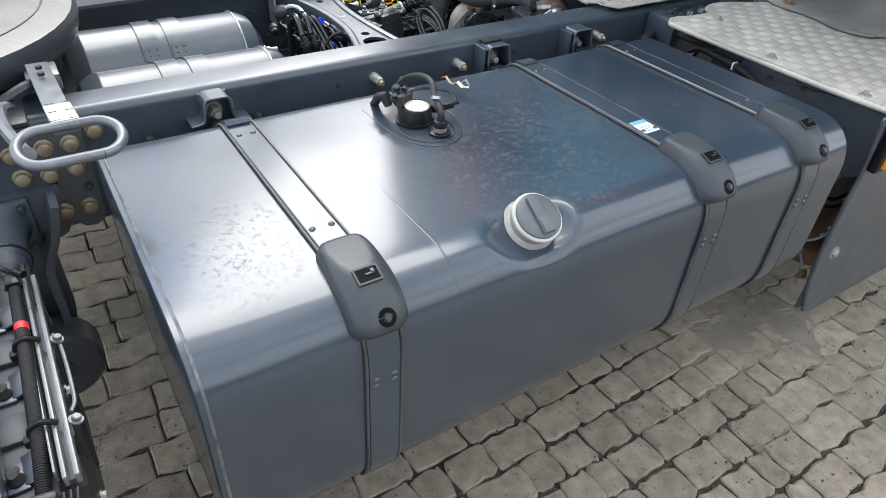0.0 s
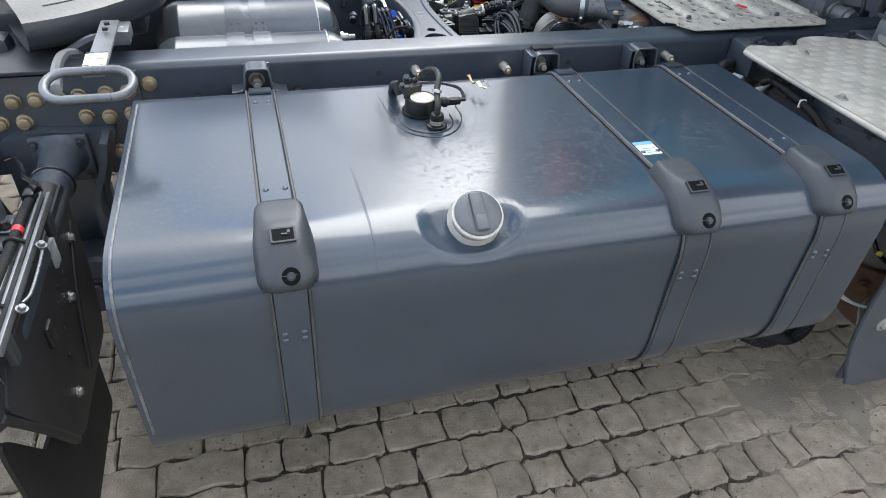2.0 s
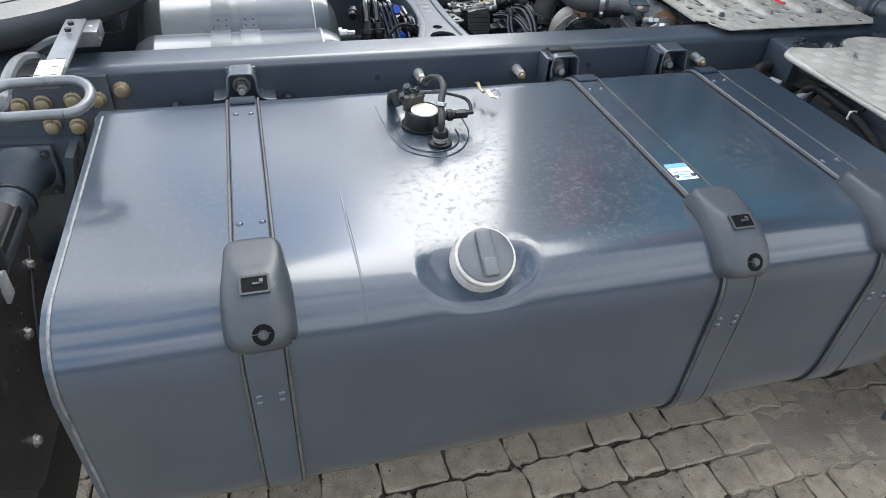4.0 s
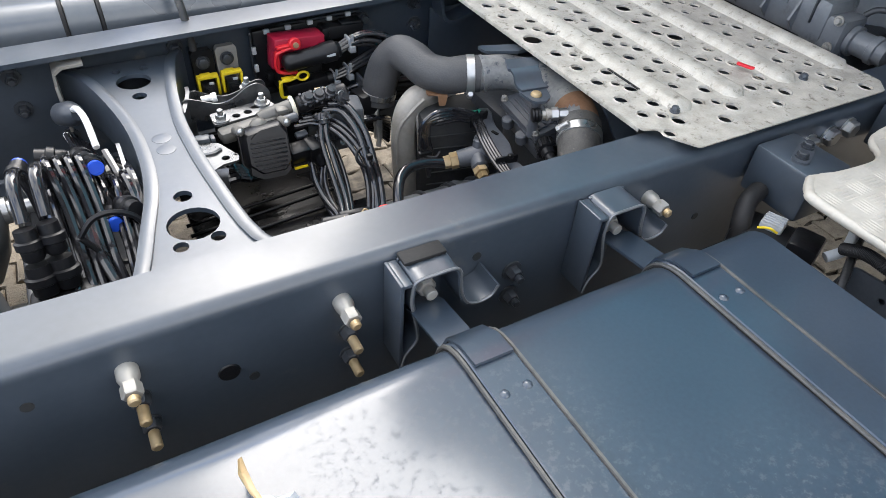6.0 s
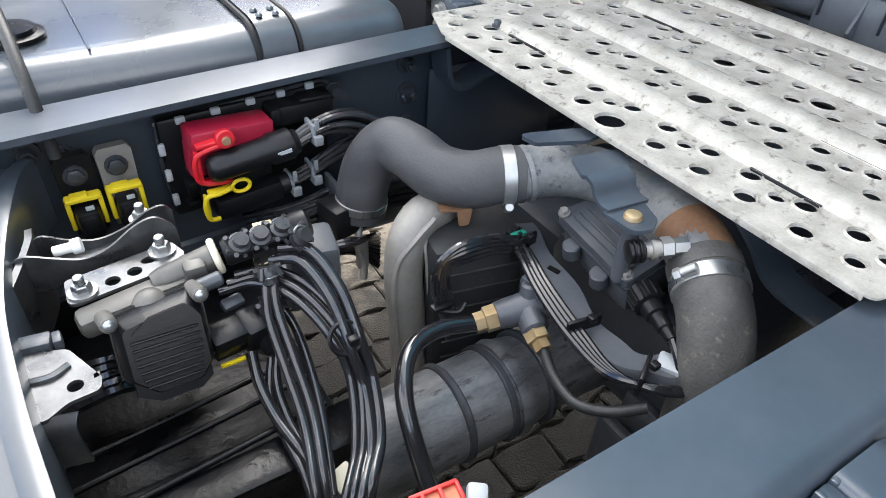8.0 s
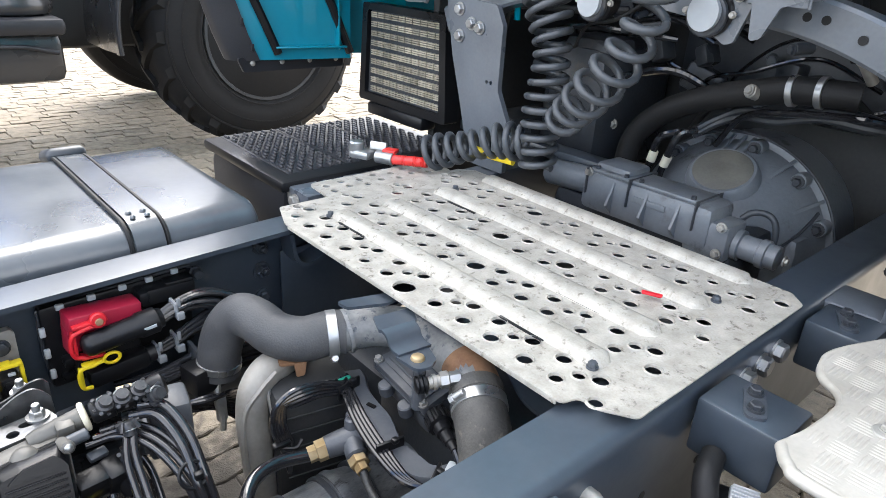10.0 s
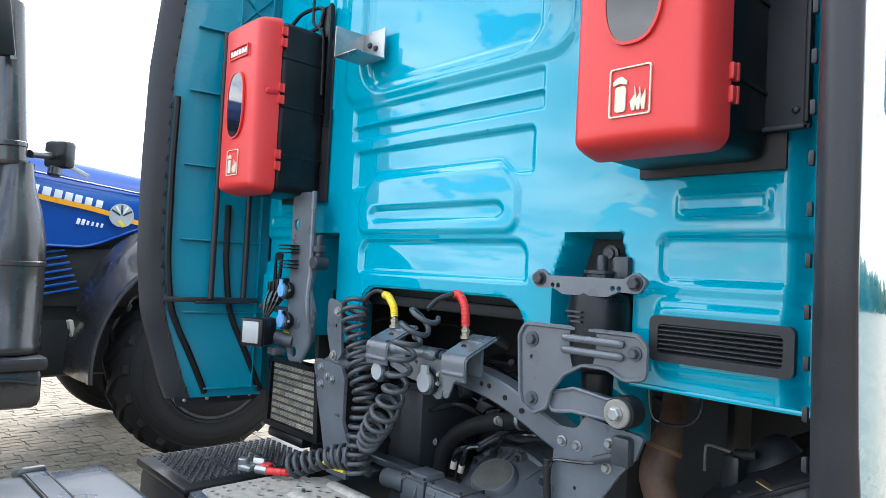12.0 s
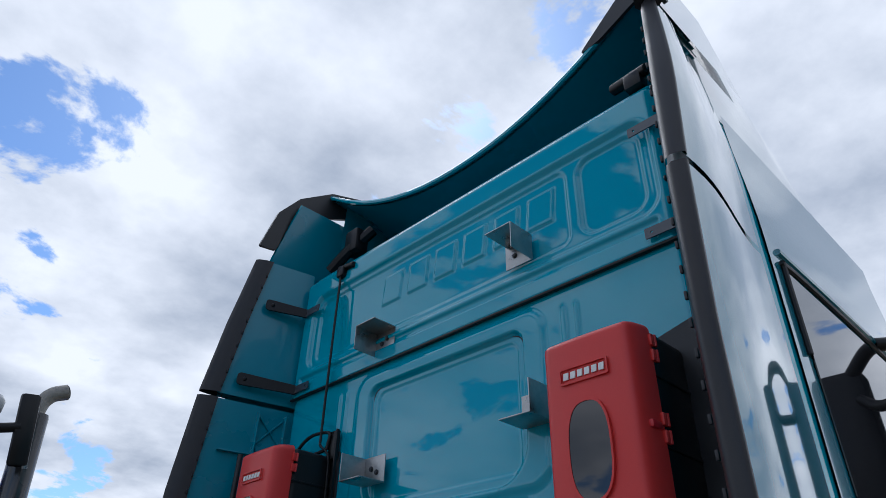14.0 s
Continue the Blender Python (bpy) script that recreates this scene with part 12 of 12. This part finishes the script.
for i in range(2600):
    a = rng.uniform(0, 2 * math.pi)
    if 0.25 < a < 4.0:
        continue
    d = rng.uniform(70, 95)
    h = rng.uniform(1.4, 2.4) * (1 + 7.5 * max(0.0, math.sin(a - math.pi)) ** 2)
    c = Vector((d * math.cos(a), d * math.sin(a), rng.uniform(0.2, 1.0) * h))
    r = rng.uniform(0.8, 1.7) + 0.08 * h
    g = bmesh.ops.create_icosphere(bm, subdivisions=1, radius=r)
    for v in g["verts"]:
        v.co = v.co * rng.uniform(0.75, 1.3) + c
TREES = mat("far_foliage", (0.035, 0.055, 0.02), (0.075, 0.10, 0.04), 0.9, big=0.4, fine=3.0, bump=0.0)
solo("tree_line", bm, TREES, "far dark green tree line round the yard", "trees", kind="stuff", angle=10)


# ---------------------------------------------------------------- paving stones
PITCH = 0.105


def stone_shape(L, W, rng, rough, wavy):
    """Outline of one stone round its centre: rounded corners, wobbling edges."""
    P = []
    nx = 5 if wavy else 4
    hx, hy, c = L / 2, W / 2, (0.006 if wavy else min(0.009, W * 0.10))
    bot = [(-hx + c, -hy)] + [(-hx + 2 * hx * (i + 1) / (nx + 1), -hy) for i in range(nx)] + [(hx - c, -hy)]
    rgt = [(hx, -hy + c), (hx, 0.0), (hx, hy - c)]
    top = [(-x, -y) for x, y in bot]
    lft = [(-x, -y) for x, y in rgt]
    for i, (x, y) in enumerate(bot + rgt + top + lft):
        w = 0.008 * math.sin(2 * math.pi * (x / L) * 1.5 + (0 if y < 0 else 0.6)) if wavy and abs(abs(y) - hy) < 1e-6 else 0.0
        P.append((x + rng.uniform(-rough, rough), y + w + rng.uniform(-rough, rough)))
    return P


def stone_geometry(P, h, rng, ch=0.006):
    """Vertices and faces of a slightly domed stone with worn edges, its top near z = h."""
    n = len(P)
    cx, cy = sum(p[0] for p in P) / n, sum(p[1] for p in P) / n
    tx, ty = rng.uniform(-0.03, 0.03), rng.uniform(-0.03, 0.03)
    vs = [(x, y, -0.022) for x, y in P] + [(x, y, h - ch + tx * x + ty * y) for x, y in P]
    for x, y in P:
        d = max(1e-4, math.hypot(x - cx, y - cy))
        k = 1 - ch * 1.4 / d
        vs.append((cx + (x - cx) * k, cy + (y - cy) * k, h + tx * x + ty * y + rng.uniform(-0.0012, 0.0012)))
    fs = []
    for a in (0, n):
        fs += [(a + i, a + (i + 1) % n, a + n + (i + 1) % n, a + n + i) for i in range(n)]
    fs.append(tuple(range(2 * n, 3 * n)))
    return vs, fs


def kind_at(x, y, rng):
    """Length, width factor and roughness of the stone at a place: old setts in the middle, blocks on both sides."""
    edge = 0.08 * math.sin(9 * y) + 0.05 * math.sin(23 * y)
    if -1.22 + edge < x < 0.10 + edge and y < 0.6:
        return rng.choice((rng.uniform(0.075, 0.115), rng.uniform(0.12, 0.175))), 0.0045, 0.0055, False
    return rng.uniform(0.185, 0.215), 0.0045, 0.0024, True


rng = random.Random(2024)
near, far_v, far_f = [], [], []
for row in range(-40, 94):
    y = row * PITCH - 0.02
    x = -5.0 + rng.uniform(0, 0.2)
    x1 = 6.0
    while x < x1:
        L, joint, rough, wavy = kind_at(x, y, rng)
        c = (x + L / 2, y + 0.012 * math.sin(1.3 * x) + rng.uniform(-0.003, 0.003))
        ch = 0.0035 if wavy else 0.004
        vs, fs = stone_geometry(stone_shape(L - joint, PITCH - joint - (0 if wavy else rng.uniform(0, 0.005)), rng, rough, wavy), 0.004 + rng.uniform(-0.003, 0.003), rng, ch)
        if -1.75 < c[0] < 0.95 and -1.86 < c[1] < -0.50:
            near.append((c, vs, fs, wavy))
        else:
            o = len(far_v)
            far_v += [(a + c[0], b + c[1], z) for a, b, z in vs]
            far_f += [tuple(i + o for i in f) for f in fs]
        x += L
me = bpy.data.meshes.new("paving")
me.from_pydata(far_v, [], far_f)
PAVE_FAR = PAVER.copy()
PAVE_FAR.name = "concrete_paver_field"
_n, _l = PAVE_FAR.node_tree.nodes, PAVE_FAR.node_tree.links
_oi = next(k for k in _n if k.bl_idname == "ShaderNodeObjectInfo")
_g = next(k for k in _n if k.bl_idname == "ShaderNodeNewGeometry")
_mr = next(k.to_node for k in _oi.outputs["Random"].links)
_l.new(_g.outputs["Random Per Island"], _mr.inputs["Value"])
me.materials.append(PAVE_FAR)
tagged(new("paving", me), "worn grey-brown concrete paving blocks laid in rows", "paving", kind="stuff")
for c, vs, fs, wavy in near:
    me = bpy.data.meshes.new("paving_stone")
    me.from_pydata(vs, [], fs)
    me.materials.append(PAVER)
    ob = new("paving_stone", me)
    ob.matrix_world = Matrix.Translation((c[0], c[1], 0))
    ob.parent = ground

# windblown sand over the joints beside the front fender
SAND = mat("yard_sand", (0.17, 0.145, 0.115), (0.25, 0.22, 0.175), 0.95, big=10, fine=220, bump=0.8, dirt=(0.15, 0.13, 0.10), dirt_amount=0.3, dist=0.004)
bm = bmesh.new()
bmesh.ops.create_grid(bm, x_segments=110, y_segments=80, size=1)
for v in bm.verts:
    x, y = 0.44 + v.co.x * 0.46, -1.14 + v.co.y * 0.34
    r = math.hypot((x - 0.44) / 0.40, (y + 1.14) / 0.28) + 0.5 * noise.noise(Vector((x * 5, y * 5, 1)))
    h = 0.0055 - 0.0105 * sstep(0.1, 1.0, r) + 0.0045 * noise.noise(Vector((x * 11, y * 11, 3))) + 0.002 * noise.noise(Vector((x * 30, y * 30, 5)))
    v.co = Vector((x, y, h - (0.02 if max(abs(v.co.x), abs(v.co.y)) > 0.98 else 0)))
solo("sand_drift", bm, SAND, "pale sand drifted over the paving by the fender", "sand", kind="stuff")

# grit and crumbs lying in the joints and on the stones
rng = random.Random(31)
gv, gf = [], []
for i in range(9000):
    x, y = rng.uniform(-1.9, 1.1), rng.uniform(-1.95, -0.45)
    if noise.noise(Vector((x * 3.1, y * 3.1, 8))) + rng.uniform(-0.35, 0.35) < -0.05:
        continue
    # crumbs gather along the rows of joints
    row = round((y + 0.02 - PITCH / 2) / PITCH)
    if rng.random() < 0.7:
        y = row * PITCH - 0.02 + PITCH / 2 + rng.gauss(0, 0.006) + 0.012 * math.sin(1.3 * x)
        z = rng.uniform(-0.008, 0.001)
    else:
        z = 0.005
    r = rng.choice((0.0015, 0.002, 0.0025, 0.0035, 0.005))
    o, a = len(gv), rng.uniform(0, 6.28)
    for k in range(4):
        q = r * rng.uniform(0.6, 1.3)
        gv.append((x + q * math.cos(a + 1.571 * k), y + q * math.sin(a + 1.571 * k), z + rng.uniform(-0.001, 0.001)))
    gv.append((x, y, z + r * rng.uniform(0.5, 1.0)))
    gf += [(o, o + 1, o + 4), (o + 1, o + 2, o + 4), (o + 2, o + 3, o + 4), (o + 3, o, o + 4), (o + 3, o + 2, o + 1, o)]
me = bpy.data.meshes.new("grit")
me.from_pydata(gv, [], gf)
me.materials.append(mat("yard_grit", (0.03, 0.025, 0.019), (0.17, 0.145, 0.115), 0.9, big=60, fine=200, bump=0.3))
tagged(new("grit", me), "dark grit and crumbs scattered in the paving joints", "grit", kind="stuff")
